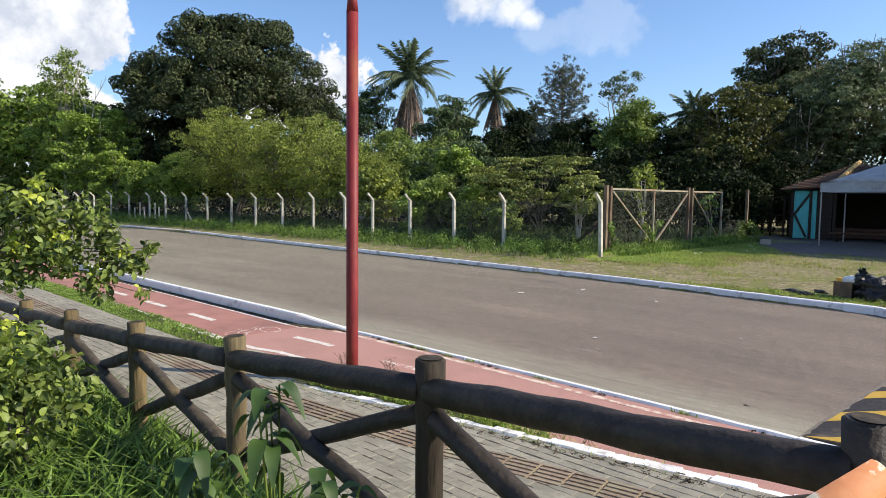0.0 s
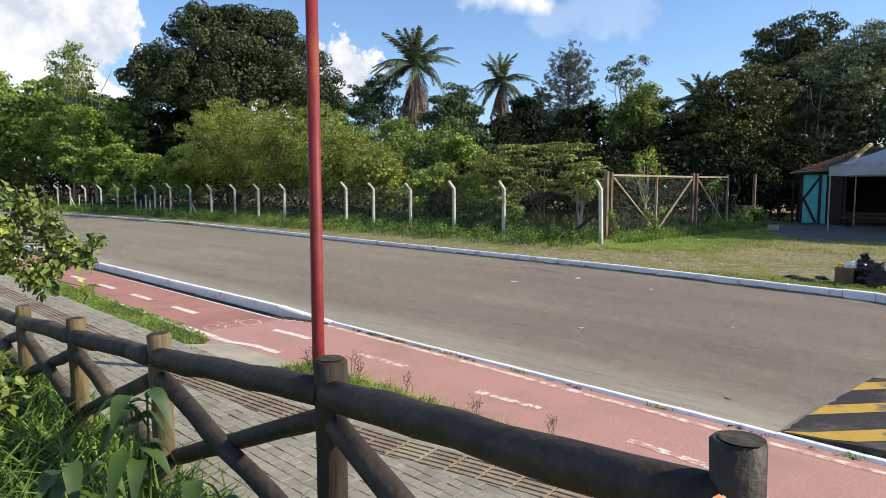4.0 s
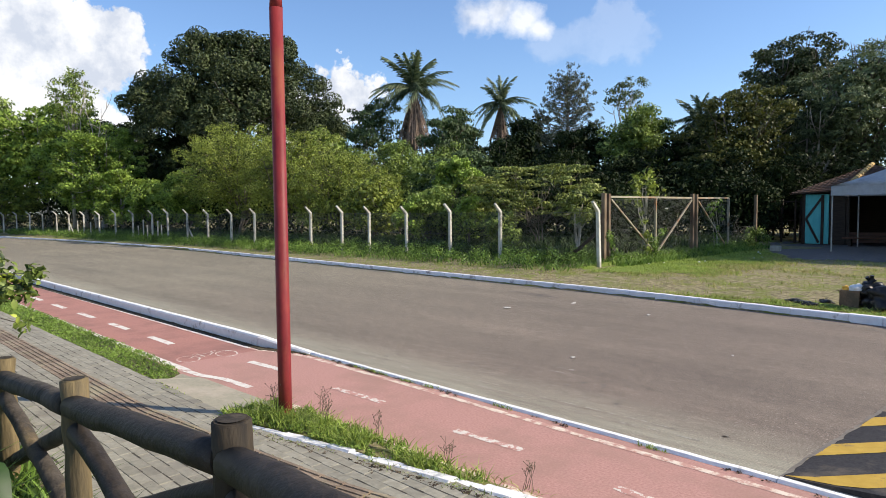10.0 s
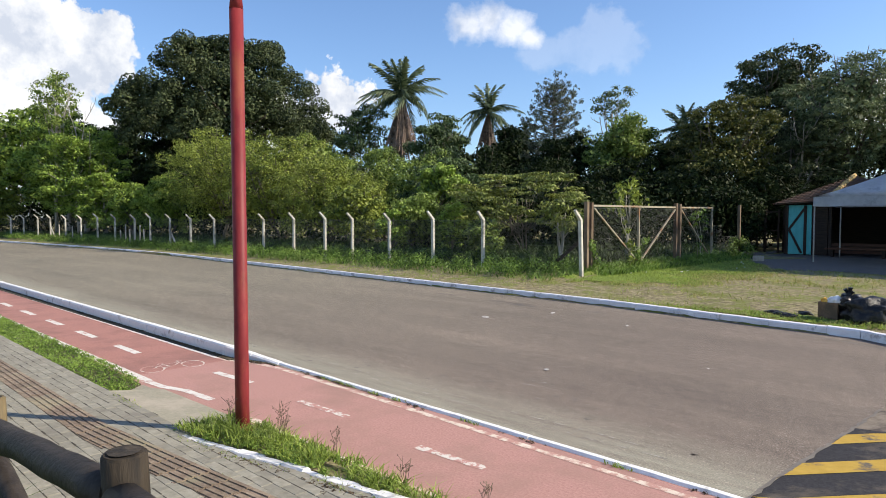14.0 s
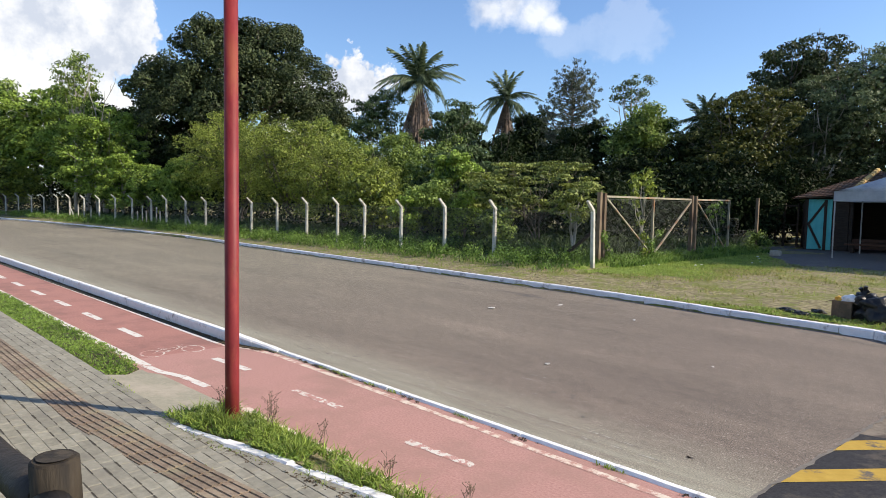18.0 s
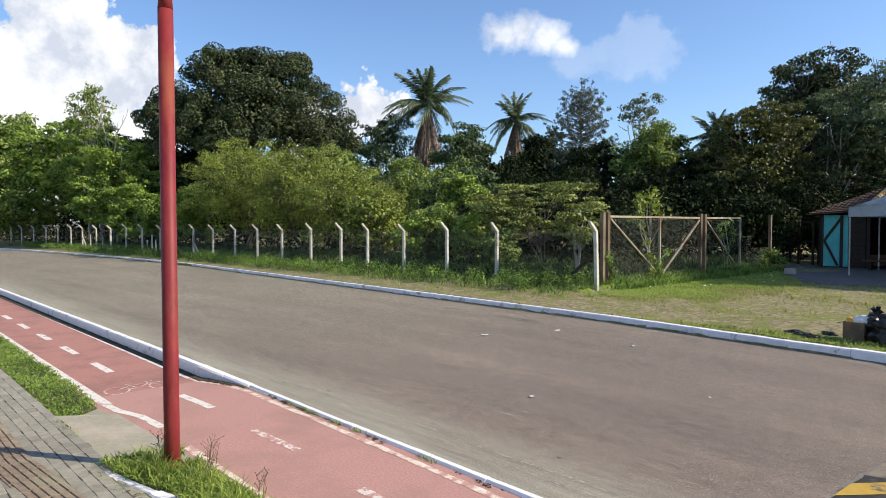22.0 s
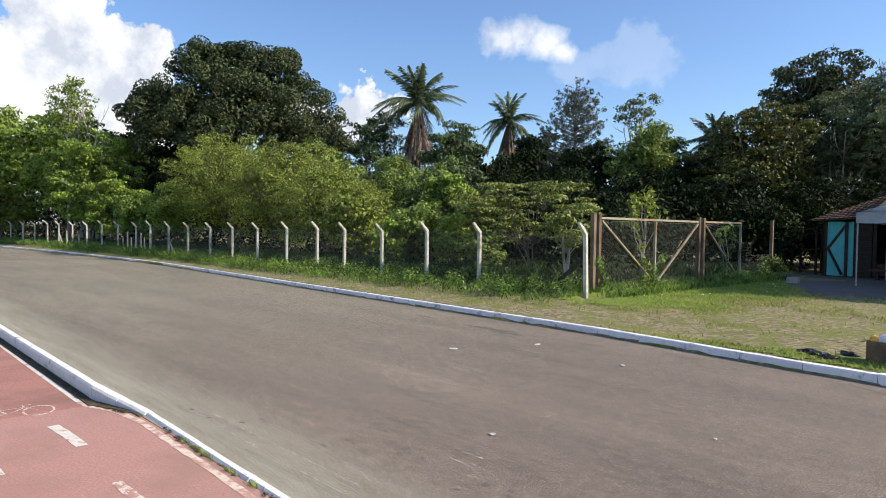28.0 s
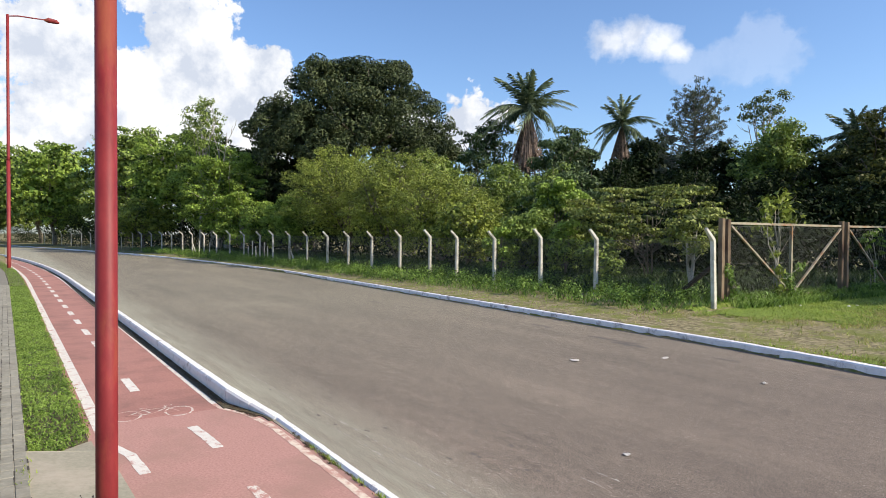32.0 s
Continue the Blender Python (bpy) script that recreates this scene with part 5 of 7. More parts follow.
def tent(x0, x1, y0, y1, eave, apex, label):
    """A square canopy on thin poles, with a hanging border."""
    cx, cy = (x0 + x1) / 2, (y0 + y1) / 2
    t = empty("canopy_tent", (cx, cy, 0.22), label, "tent", "market tents")
    bm = bmesh.new()
    n = 10
    grid = {}
    for i in range(n + 1):
        for j in range(n + 1):
            u, v = 2 * i / n - 1, 2 * j / n - 1
            k = max(abs(u), abs(v))
            z = eave + (apex - eave) * (1 - k) ** 1.15 + 0.05 * math.sin(3 * u + 2 * v) * (1 - k) * k
            grid[i, j] = bm.verts.new((u * (x1 - x0) / 2, v * (y1 - y0) / 2, z - 0.22))
    for i in range(n):
        for j in range(n):
            bm.faces.new((grid[i, j], grid[i + 1, j], grid[i + 1, j + 1], grid[i, j + 1]))
    bmesh.ops.solidify(bm, geom=list(bm.faces), thickness=0.006)
    part("canopy", bm, M_CANVAS, t, smooth=True)
    hx, hy = (x1 - x0) / 2, (y1 - y0) / 2
    for a, b in (((-hx, -hy), (hx, -hy)), ((hx, -hy), (hx, hy)), ((hx, hy), (-hx, hy)), ((-hx, hy), (-hx, -hy))):
        bm = bmesh.new()
        m = 16
        top, low = [], []
        for q in range(m + 1):
            px, py = lerp(a[0], b[0], q / m), lerp(a[1], b[1], q / m)
            s = 0.015 * math.sin(q * 1.7)
            top.append(bm.verts.new((px, py, eave - 0.22)))
            low.append(bm.verts.new((px * 1.004 + s, py * 1.004 + s, eave - 0.22 - 0.38)))
        for q in range(m):
            bm.faces.new((low[q], low[q + 1], top[q + 1], top[q]))
        bmesh.ops.solidify(bm, geom=list(bm.faces), thickness=0.005)
        part("valance", bm, M_CANVAS, t)
    for sx in (-1, 1):
        for sy in (-1, 1):
            bm = bmesh.new()
            tube(bm, [(sx * (hx - 0.04), sy * (hy - 0.04), -0.05), (sx * (hx - 0.04), sy * (hy - 0.04), eave - 0.25)], [0.03, 0.03], 10)
            part("pole", bm, M_STEEL, t)
    return t


tent(-7.72, -1.2, 31.6, 35.7, 2.92, 4.35, "white canvas canopy tent on thin steel poles")
tent(-3.75, 1.6, 27.2, 31.2, 2.72, 4.0, "second white canvas canopy tent on thin steel poles")

# ---- rubbish by the kerb ----
def lumpy(name, at, size, mat, seed, parent=None, knots=0.25, detail=3):
    bm = bmesh.new()
    bmesh.ops.create_icosphere(bm, subdivisions=detail, radius=1.0)
    for v in bm.verts:
        k = 1 + knots * noise.noise(v.co * 1.7 + Vector((seed, 0, 0))) + knots * 0.5 * noise.noise(v.co * 4.5 + Vector((0, seed, 0)))
        v.co = Vector((v.co.x * size[0] * k, v.co.y * size[1] * k, max(-0.72, v.co.z) * size[2] * k))
    ob = part(name, bm, mat, parent, smooth=True)
    ob.location = at
    return ob


bag = empty("rubbish_bag", (-2.72, 16.15, 0.12), "tied shiny black rubbish bag beside the kerb", "rubbish bag")
lumpy("bag_body", (0.10, 0, 0.20), (0.52, 0.36, 0.27), M_BAG, 3.0, bag, 0.42, 4)
lumpy("bag_shoulder", (-0.16, 0.02, 0.34), (0.24, 0.22, 0.17), M_BAG, 5.0, bag, 0.5, 4)
for k, (dx, dz) in enumerate(((-0.05, 0.12), (0.03, 0.15), (0.08, 0.07))):
    bm = bmesh.new()
    tube(bm, [(-0.20, 0, 0.46), (-0.20 + dx * 0.5, 0.01 * k, 0.50 + dz * 0.4), (-0.20 + dx, 0.03 * k - 0.03, 0.50 + dz)], [0.055, 0.025, 0.045], 7, 0.3, random.Random(60 + k))
    part("tied_end", bm, M_BAG, bag)
carton = empty("cardboard_box", (-3.22, 16.1, 0.13), "torn brown cardboard box with rubbish beside the kerb", "box")
bm = bmesh.new()
box(bm, -0.17, 0.17, -0.15, 0.15, 0.0, 0.34, 0.008)
bmesh.ops.delete(bm, geom=[f for f in bm.faces if f.normal.z > 0.9 and f.calc_center_median().z > 0.3 and f.calc_area() > 0.05], context="FACES")
bmesh.ops.solidify(bm, geom=list(bm.faces), thickness=0.008)
part("box_body", bm, M_CARD, carton)
for sx, dx in ((-0.17, -0.10), (0.17, 0.07)):
    bm = bmesh.new()
    bar(bm, (sx, 0, 0.335), (sx + dx, 0, 0.30), 0.29, 0.008)
    part("flap", bm, M_CARD, carton)
tagged(lumpy("plastic_bag", (-3.12, 16.1, 0.50), (0.15, 0.12, 0.09), M_WHITE_BAG, 11.0, None, 0.5), "crumpled white plastic bag on the cardboard box", "plastic bag")
tagged(lumpy("orange_wrapper", (-3.30, 16.06, 0.48), (0.06, 0.05, 0.07), M_ORANGE, 13.0, None, 0.5), "small crumpled orange wrapper in the box", "wrapper")
for k, (x, y) in enumerate(((-4.05, 15.9), (-4.25, 16.05), (-3.85, 15.75), (-3.7, 16.3))):
    tagged(lumpy("rag", (x, y, 0.16), (0.14, 0.10, 0.06), M_BAG, 17.0 + k, None, 0.5), "dark crumpled rag on the grass by the kerb", "rag", "rags by the kerb")
stone = empty("concrete_block", (-9.6, 31.0, 0.24), "pale broken concrete block near the gate", "block")
bm = bmesh.new()
box(bm, -0.20, 0.20, -0.12, 0.12, 0.0, 0.22, 0.02)
part("block", bm, M_CONCRETE, stone)

# litter on the road
rl = random.Random(21)
spots = [(-8.68, 12.22, 0.13), (-4.98, 9.2, 0.06), (-6.0, 13.3, 0.07), (-8.02, 13.7, 0.09), (-3.4, 10.8, 0.03)]
for x, y, s in spots:
    bm = bmesh.new()
    vs = [bm.verts.new((s * math.cos(a) * rl.uniform(0.6, 1.1), 0.7 * s * math.sin(a) * rl.uniform(0.5, 1.1), rl.uniform(0.004, 0.02))) for a in [k * math.pi / 4 for k in range(8)]]
    c = bm.verts.new((0, 0, 0.022))
    for k in range(8):
        bm.faces.new((vs[k], vs[(k + 1) % 8], c))
    ob = part("paper_scrap", bm, M_LITTER)
    ob.location = (x, y, 0.003)
    ob.rotation_euler.z = rl.uniform(0, 6)
    tagged(ob, "small pale paper scrap lying on the asphalt", "litter", "scraps on the road")
for k in range(11):
    x, y, s = rl.uniform(-10.6, -8.2), rl.uniform(20.5, 29.5), rl.uniform(0.025, 0.05)
    tagged(lumpy("plastic_scrap", (x, y, land_z(x, y) + 0.05), (s, s, s * 0.6), M_WHITE_BAG, 40.0 + k, None, 0.5, 1), "tiny white plastic scrap in the grass", "litter", "scraps in the grass")
bin_ = empty("litter_bin", (-45.5, 3.6, 0.08), "distant teal plastic litter bin on the footpath", "bin")
bm = bmesh.new()
box(bm, -0.35, 0.35, -0.35, 0.35, 0.0, 1.15, 0.06)
part("bin_body", bm, M_BIN, bin_)
bm = bmesh.new()
box(bm, -0.38, 0.38, -0.38, 0.38, 1.15, 1.27, 0.04)
part("lid", bm, M_BIN, bin_)

# ---- trees ----
def broadleaf(name, x, y, r, top, low, mat, seed, label, lobes=14, per=12, clump=None, leaf=0.30, count=9000, trunk=0.16, bark=None, category="tree", airy=0.0, aspect=1.8, stems=1, flat=0.62, tight=0.12, shape=None):
    """A trunk with forking limbs that carry a crown of leaf clumps, from low to top."""
    rg = random.Random(seed)
    z0 = land_z(x, y)
    t = empty(name, (x, y, z0), label, category)
    top, low = top - z0, low - z0
    mid, half = (top + low) / 2, (top - low) / 2
    lr0 = 0.44 * min(r, half * 1.15)
    rows = []
    for u, v, z, lr in shape or ():
        rows.append((0.463 * u - 0.886 * v, 0.886 * u + 0.463 * v, z - z0, lr, lr, lr * flat * 1.15))
    for i in range(0 if shape else lobes):
        h = lerp(0.98, -0.85, (i + 0.4) / lobes)
        a = 2.4 * i + rg.uniform(-0.5, 0.5)
        ring = math.sqrt(max(0.0, 1 - abs(h) ** 2.2))
        lr = lr0 * rg.uniform(0.75, 1.2)
        d = max(0.0, (r - lr * 0.8) * ring * rg.uniform(0.7, 1.12))
        rows.append((d * math.cos(a), d * math.sin(a), mid + h * (half - lr * 0.6), lr, lr, lr * flat * 1.2))
    clumps = crown_clumps(rg, rows, per, clump or r * 0.22)
    clumps = [(a, b, min(max(c, low * 0.9 + d * 0.3), top - d * 0.5), d) for a, b, c, d in clumps]
    leaf_cloud("crown", clumps, int(count * 1.7), leaf * 0.78, mat, seed, t, aspect=aspect, tight=tight, flat=flat)
    if airy < 0.5:
        inner = [(q[0] * 0.7, q[1] * 0.7, mid + (q[2] - mid) * 0.8, q[3] * 0.95) for q in rows]
        leaf_cloud("inner_foliage", inner, int(count * 0.36 * (1 - airy)), leaf * 1.05, mat, seed + 1, t, aspect=1.5, tight=0.05)
    bm = bmesh.new()
    for s in range(stems):
        ox, oy = (rg.uniform(-0.3, 0.3) * r * 0.4, rg.uniform(-0.3, 0.3) * r * 0.4) if s else (0, 0)
        fork = max(0.3, low * 0.7 + half * 0.3)
        lean = (rg.uniform(-0.1, 0.1) * r + ox, rg.uniform(-0.1, 0.1) * r + oy)
        tube(bm, [(ox * 0.4, oy * 0.4, -0.3), (ox * 0.5 + lean[0] * 0.2, oy * 0.5, fork * 0.5), (lean[0], lean[1], fork), (lean[0] * 1.2, lean[1] * 1.2, mid)], [trunk * 1.25, trunk, trunk * 0.85, trunk * 0.4], 8, 0.06, rg)
        for q in rows[s::stems][:10]:
            p0 = Vector((lean[0], lean[1], fork * rg.uniform(0.85, 1.1)))
            p2 = Vector(q[:3])
            p1 = p0.lerp(p2, 0.5) + Vector((rg.uniform(-0.1, 0.1), rg.uniform(-0.1, 0.1), 0.05)) * r
            tube(bm, [p0, p1, p2], [trunk * 0.5, trunk * 0.32, trunk * 0.12], 6)
            for _ in range(3):
                e = p2 + Vector((rg.gauss(0, 1), rg.gauss(0, 1), rg.gauss(0.3, 0.8))).normalized() * q[3] * 0.85
                tube(bm, [p1.lerp(p2, 0.6), p1.lerp(e, 0.75), e], [trunk * 0.18, trunk * 0.12, trunk * 0.05], 5)
    part("trunk", bm, bark or M_BARK, t, smooth=True)
    return t


def conifer(x, y, r, top, low, seed, label):
    """A feathery conifer: a straight stem with boughs that sweep up to tufted tips."""
    rg = random.Random(seed)
    z0 = land_z(x, y)
    t = empty("conifer", (x, y, z0), label, "tree")
    top, low = top - z0, low - z0
    bm = bmesh.new()
    tube(bm, [(0, 0, -0.3), (0.05, 0, low), (0, 0.05, (low + top) / 2), (0, 0, top - 0.3)], [0.19, 0.15, 0.10, 0.02], 8)
    clumps = []
    n = 190
    for i in range(n):
        u = (i + 0.5) / n
        z = lerp(low - 0.3, top - 0.9, u)
        wide = r * (math.sin(math.pi * min(1, 0.30 + 0.62 * u)) ** 0.8) * rg.uniform(0.72, 1.1)
        a = 2.4 * i + rg.uniform(-0.3, 0.3)
        out = Vector((math.cos(a), math.sin(a), 0))
        base = Vector((0, 0, z))
        tip = base + out * wide + Vector((0, 0, rg.uniform(0.5, 1.1)))
        m = base.lerp(tip, 0.55) + Vector((0, 0, -0.15))
        tube(bm, [base, m, tip], [0.04, 0.026, 0.010], 5)
        for k in (0.35, 0.55, 0.72, 0.86, 0.97, 1.06):
            p = base.lerp(m, k / 0.55) if k < 0.55 else m.lerp(tip, (k - 0.55) / 0.45)
            clumps.append((p.x + rg.gauss(0, 0.14), p.y + rg.gauss(0, 0.14), p.z + rg.gauss(0.10, 0.16), rg.uniform(0.10, 0.24)))
    part("trunk", bm, M_BARK, t, smooth=True)
    leaf_cloud("crown", clumps, 26000, 0.20, L_BLUE, seed, t, aspect=5.0, tight=0.05, droop=-0.9)
    return t


def frond_mesh(name, length, mat, width=0.55, droop=0.5, pairs=26, seed=1, blade=0.030):
    """One palm frond: a curved rachis with hanging leaflets on both sides."""
    rg = random.Random(seed)
    bm = bmesh.new()
    pts = []
    for i in range(9):
        u = i / 8
        pts.append(Vector((length * u * (1 - 0.18 * droop * u), 0, length * (0.28 * u - droop * u * u))))
    tube(bm, pts, [0.045 * (1 - 0.8 * i / 8) * length / 3.5 for i in range(9)], 5)
    for i in range(pairs):
        u = 0.12 + 0.87 * i / (pairs - 1)
        k = min(7, int(u * 8))
        p = pts[k].lerp(pts[k + 1], u * 8 - k)
        d = (pts[k + 1] - pts[k]).normalized()
        reach = width * math.sin(math.pi * min(1, 0.15 + 0.80 * u)) ** 0.6 * rg.uniform(0.8, 1.15)
        for s in (-1, 1):
            out = (d * 0.65 + Vector((0, s, 0)) * 0.75 + Vector((0, 0, rg.uniform(-1.2, 0.0)))).normalized()
            tip = p + out * reach + Vector((0, 0, -0.30 * reach))
            m = p + out * reach * 0.5
            w = d * blade * length / 3.5
            a, b, c1, c2, e = (bm.verts.new(q) for q in (p - w, p + w, m + w * 1.5, m - w * 1.5, tip))
            bm.faces.new((a, b, c1, c2))
            bm.faces.new((c2, c1, e))
    me = bpy.data.meshes.new(name)
    bm.to_mesh(me)
    bm.free()
    me.materials.append(mat)
    return me


def palm(x, y, crown_z, frond_len, seed, label, fronds=26, dead=16, dead_len=1.0, trunk=0.17, low=-12):
    rg = random.Random(seed)
    z0 = land_z(x, y)
    t = empty("palm_tree", (x, y, z0), label, "palm tree")
    h = crown_z - z0
    bm = bmesh.new()
    n = 26
    tube(bm, [(0.25 * math.sin(i / n * 1.3), 0.1 * math.sin(i / n * 2), -0.2 + (h + 0.2) * i / n) for i in range(n + 1)], [trunk * (1.25 - 0.35 * i / n) * (1.06 if i % 2 else 0.96) for i in range(n + 1)], 9)
    part("trunk", bm, M_BARK, t, smooth=True)
    base = Vector((0.25 * math.sin(1.3), 0.1 * math.sin(2), h))
    greens = [frond_mesh("frond", frond_len, L_PALM, frond_len * 0.18, d, 34, seed + i, 0.042) for i, d in enumerate((0.50, 0.85, 1.10))]
    brown = frond_mesh("dead_frond", frond_len * dead_len, L_DEAD, frond_len * 0.09, 0.02, 24, seed + 9, 0.04)
    for i in range(fronds):
        a = 2.4 * i + rg.uniform(-0.2, 0.2)
        up = lerp(84, low, (i / fronds) ** 0.85) + rg.uniform(-10, 10)
        m = Matrix.Translation(base) @ Matrix.Rotation(a, 4, "Z") @ Matrix.Rotation(-radians(up), 4, "Y") @ Matrix.Rotation(rg.uniform(-0.5, 0.5), 4, "X") @ Matrix.Diagonal((rg.uniform(0.85, 1.1),) * 3 + (1,))
        share("frond", greens[0 if up > 50 else (1 if up > 15 else 2)], m, t)
    for i in range(dead):
        a = 2.4 * i + rg.uniform(-0.3, 0.3)
        m = Matrix.Translation(base - Vector((0, 0, 0.1 + 0.5 * rg.random())) + Vector((math.cos(a), math.sin(a), 0)) * 0.15) @ Matrix.Rotation(a, 4, "Z") @ Matrix.Rotation(radians(rg.uniform(86, 102)), 4, "Y") @ Matrix.Rotation(rg.uniform(-0.8, 0.8), 4, "X") @ Matrix.Diagonal((rg.uniform(0.7, 1.1),) * 3 + (1,))
        share("dead_frond", brown, m, t)
    return t


# far and tall
MANGO = [(-0.5, 0.5, 15.9, 4.0), (3.2, -0.5, 15.7, 3.7), (-4.0, -0.5, 14.9, 3.4), (6.0, 0.5, 13.8, 3.2), (-6.4, 0.8, 13.2, 2.6), (-8.4, -0.6, 12.2, 1.8), (8.1, -0.6, 11.6, 2.3), (9.3, 0.8, 9.8, 1.8),
         (0.2, -3.0, 12.6, 3.4), (4.2, -2.6, 11.8, 3.0), (-4.0, -2.8, 11.6, 2.8), (-7.2, -1.6, 10.4, 1.9), (1.2, 0.6, 18.2, 2.3), (-2.6, 0.2, 18.0, 2.1), (4.0, 0.3, 17.6, 2.1), (7.2, -1.8, 9.9, 2.0), (-1.6, -3.6, 10.2, 2.0), (2.4, 2.6, 12.0, 3.4), (-5.0, 2.6, 12.0, 3.0)]
broadleaf("mango_tree", -60.1, 32.8, 9.9, 19.2, 7.4, L_DARK, 101, "huge dark dense round-crowned tree", 34, 26, 0.88, 0.33, 60000, 0.6, flat=0.85, tight=0.80, shape=MANGO, airy=0.3)
broadleaf("mango_tree", -63.0, 30.0, 5.0, 11.0, 1.5, L_SHADED, 102, "dark shaded understory tree below the huge crown", 12, 12, 1.3, 0.5, 6000, 0.25)
broadleaf("tree", -55.5, 28.6, 4.2, 8.6, 1.0, L_SHADED, 187, "dark shaded tree below the huge crown", 12, 12, 1.0, 0.46, 6000, 0.2)
palm(-45.7, 43.0, 13.1, 4.3, 201, "tall palm with green fronds and a long dead skirt", 30, 70, 1.12, 0.26, low=-8)
palm(-42.6, 51.7, 12.3, 3.3, 202, "slim palm with drooping green fronds", 30, 40, 0.95, low=-25)
palm(-20.4, 47.2, 8.0, 2.5, 203, "palm half hidden among dark trees", 26, 10)
broadleaf("tree", -48.9, 41.0, 4.1, 13.1, 1.5, L_TEAL, 103, "dark leafy tree beside the tall palm", 15, 13, 0.62, 0.28, 9500, 0.2, flat=0.45, tight=0.4)
broadleaf("tree", -37.4, 39.6, 3.1, 10.6, 1.5, L_TEAL, 104, "rounded dark green tree beside the tall palm", 14, 13, 0.6, 0.28, 8500, 0.2, flat=0.5, tight=0.4)
broadleaf("tree", -41.8, 45.5, 2.6, 9.6, 2.0, L_SHADED, 105, "dark green tree behind the palms", 12, 12, 0.8, 0.38, 5000, 0.2)
broadleaf("tree", -34.6, 46.2, 2.7, 10.3, 2.5, L_SHADED, 106, "dark green tree under the slim palm", 12, 12, 0.7, 0.36, 6500, 0.2)
conifer(-29.8, 45.0, 2.7, 12.8, 4.8, 107, "feathery grey-green conifer with sparse upswept boughs")
broadleaf("tree", -25.4, 46.4, 1.9, 11.9, 8.6, L_GREYGREEN, 108, "thin sparse tree with an airy flat crown", 9, 6, 0.42, 0.24, 1100, 0.11, bark=M_BARK_PALE, airy=1.0)
broadleaf("tree", -23.0, 43.4, 2.6, 9.15, 2.8, L_MID, 109, "dense round green tree", 14, 13, 0.62, 0.27, 9500, 0.2, tight=0.5)
broadleaf("tree", -26.9, 41.8, 2.6, 8.2, 1.6, L_SHADED, 110, "dark shaded tree in the thicket", 12, 12, 0.7, 0.34, 6000, 0.18)
broadleaf("tree", -31.8, 41.0, 2.8, 8.0, 1.6, L_SHADED, 188, "dark shaded tree in the thicket", 12, 12, 0.7, 0.34, 6000, 0.18)
broadleaf("tree", -15.6, 42.2, 3.7, 9.7, 1.2, L_BRONZE, 111, "broad tree with bronze-tinged foliage", 18, 13, 0.52, 0.22, 14000, 0.22, flat=0.42, tight=0.4)
broadleaf("tree", -15.2, 51.4, 4.2, 14.3, 3.0, L_DARK, 112, "tall dark green tree with layered boughs", 22, 18, 0.6, 0.26, 19000, 0.28, flat=0.45, tight=0.5)
broadleaf("tree", -10.6, 49.0, 4.6, 12.6, 2.2, L_GREYGREEN, 113, "tall feathery grey-green tree with drooping boughs behind the kiosk", 24, 18, 0.55, 0.26, 20000, 0.28, flat=0.38, aspect=3.2, tight=0.4)
broadleaf("tree", -12.6, 46.0, 3.2, 8.6, 1.6, L_DARK, 114, "dark tree with pale bare limbs behind the kiosk", 16, 10, 0.5, 0.26, 6000, 0.24, bark=M_BARK_PALE, flat=0.45, airy=0.5)
broadleaf("tree", -19.6, 45.0, 3.0, 7.6, 1.2, L_SHADED, 189, "dark shaded tree in the thicket", 12, 12, 0.75, 0.36, 6000, 0.2)
broadleaf("tree", -5.5, 50.0, 4.2, 9.0, 1.6, L_SHADED, 115, "dark green tree behind the kiosk", 13, 12, 0.8, 0.38, 7000, 0.24)
broadleaf("tree", 2.0, 52.0, 5.0, 9.5, 1.5, L_SHADED, 116, "dark green tree past the kiosk", 13, 12, 0.9, 0.42, 5500, 0.24)
# thicket behind the gates
for i, (x, y, r, top) in enumerate(((-19.6, 37.4, 2.8, 5.6), (-15.6, 38.6, 2.8, 5.4), (-23.6, 35.0, 2.8, 5.8), (-13.2, 37.0, 1.9, 3.8), (-28.2, 34.2, 3.0, 6.6), (-31.0, 32.2, 3.0, 6.6), (-12.6, 41.0, 2.2, 5.0), (-36.4, 33.2, 3.3, 7.2), (-18.4, 31.0, 2.2, 4.0), (-21.8, 29.6, 2.3, 4.4))):
    broadleaf("thicket_tree", x, y, r, top, 0.4, L_SHADED if i not in (5, 7) else L_MID, 130 + i, "dark shaded tree of the overgrown lot", 13, 11, 0.6, 0.24, 6400, 0.12, category="tree")
# olive bushes right behind the wire fence
broadleaf("bush", -44.0, 24.6, 4.9, 8.7, 0.6, L_OLIVE, 150, "tall feathery olive-green bush behind the fence", 44, 10, 0.5, 0.17, 30000, 0.10, stems=3, category="bush", aspect=2.9, flat=0.55, tight=0.62, airy=0.3)
broadleaf("bush", -36.6, 24.8, 4.2, 7.6, 0.6, L_OLIVE, 151, "tall feathery olive-green bush behind the fence", 40, 10, 0.45, 0.165, 26000, 0.10, stems=3, category="bush", aspect=2.9, flat=0.55, tight=0.62, airy=0.3)
broadleaf("bush", -30.2, 23.8, 3.0, 5.7, 0.5, L_OLIVE, 152, "tall feathery olive-green bush behind the fence", 30, 10, 0.38, 0.155, 17000, 0.10, stems=3, category="bush", aspect=2.9, flat=0.55, tight=0.62, airy=0.3)
broadleaf("bush", -26.2, 22.6, 2.0, 4.2, 0.4, L_OLIVE, 153, "small olive-green bush against the fence", 12, 12, 0.34, 0.18, 6500, 0.07, stems=2, category="bush", aspect=2.4, flat=0.5)
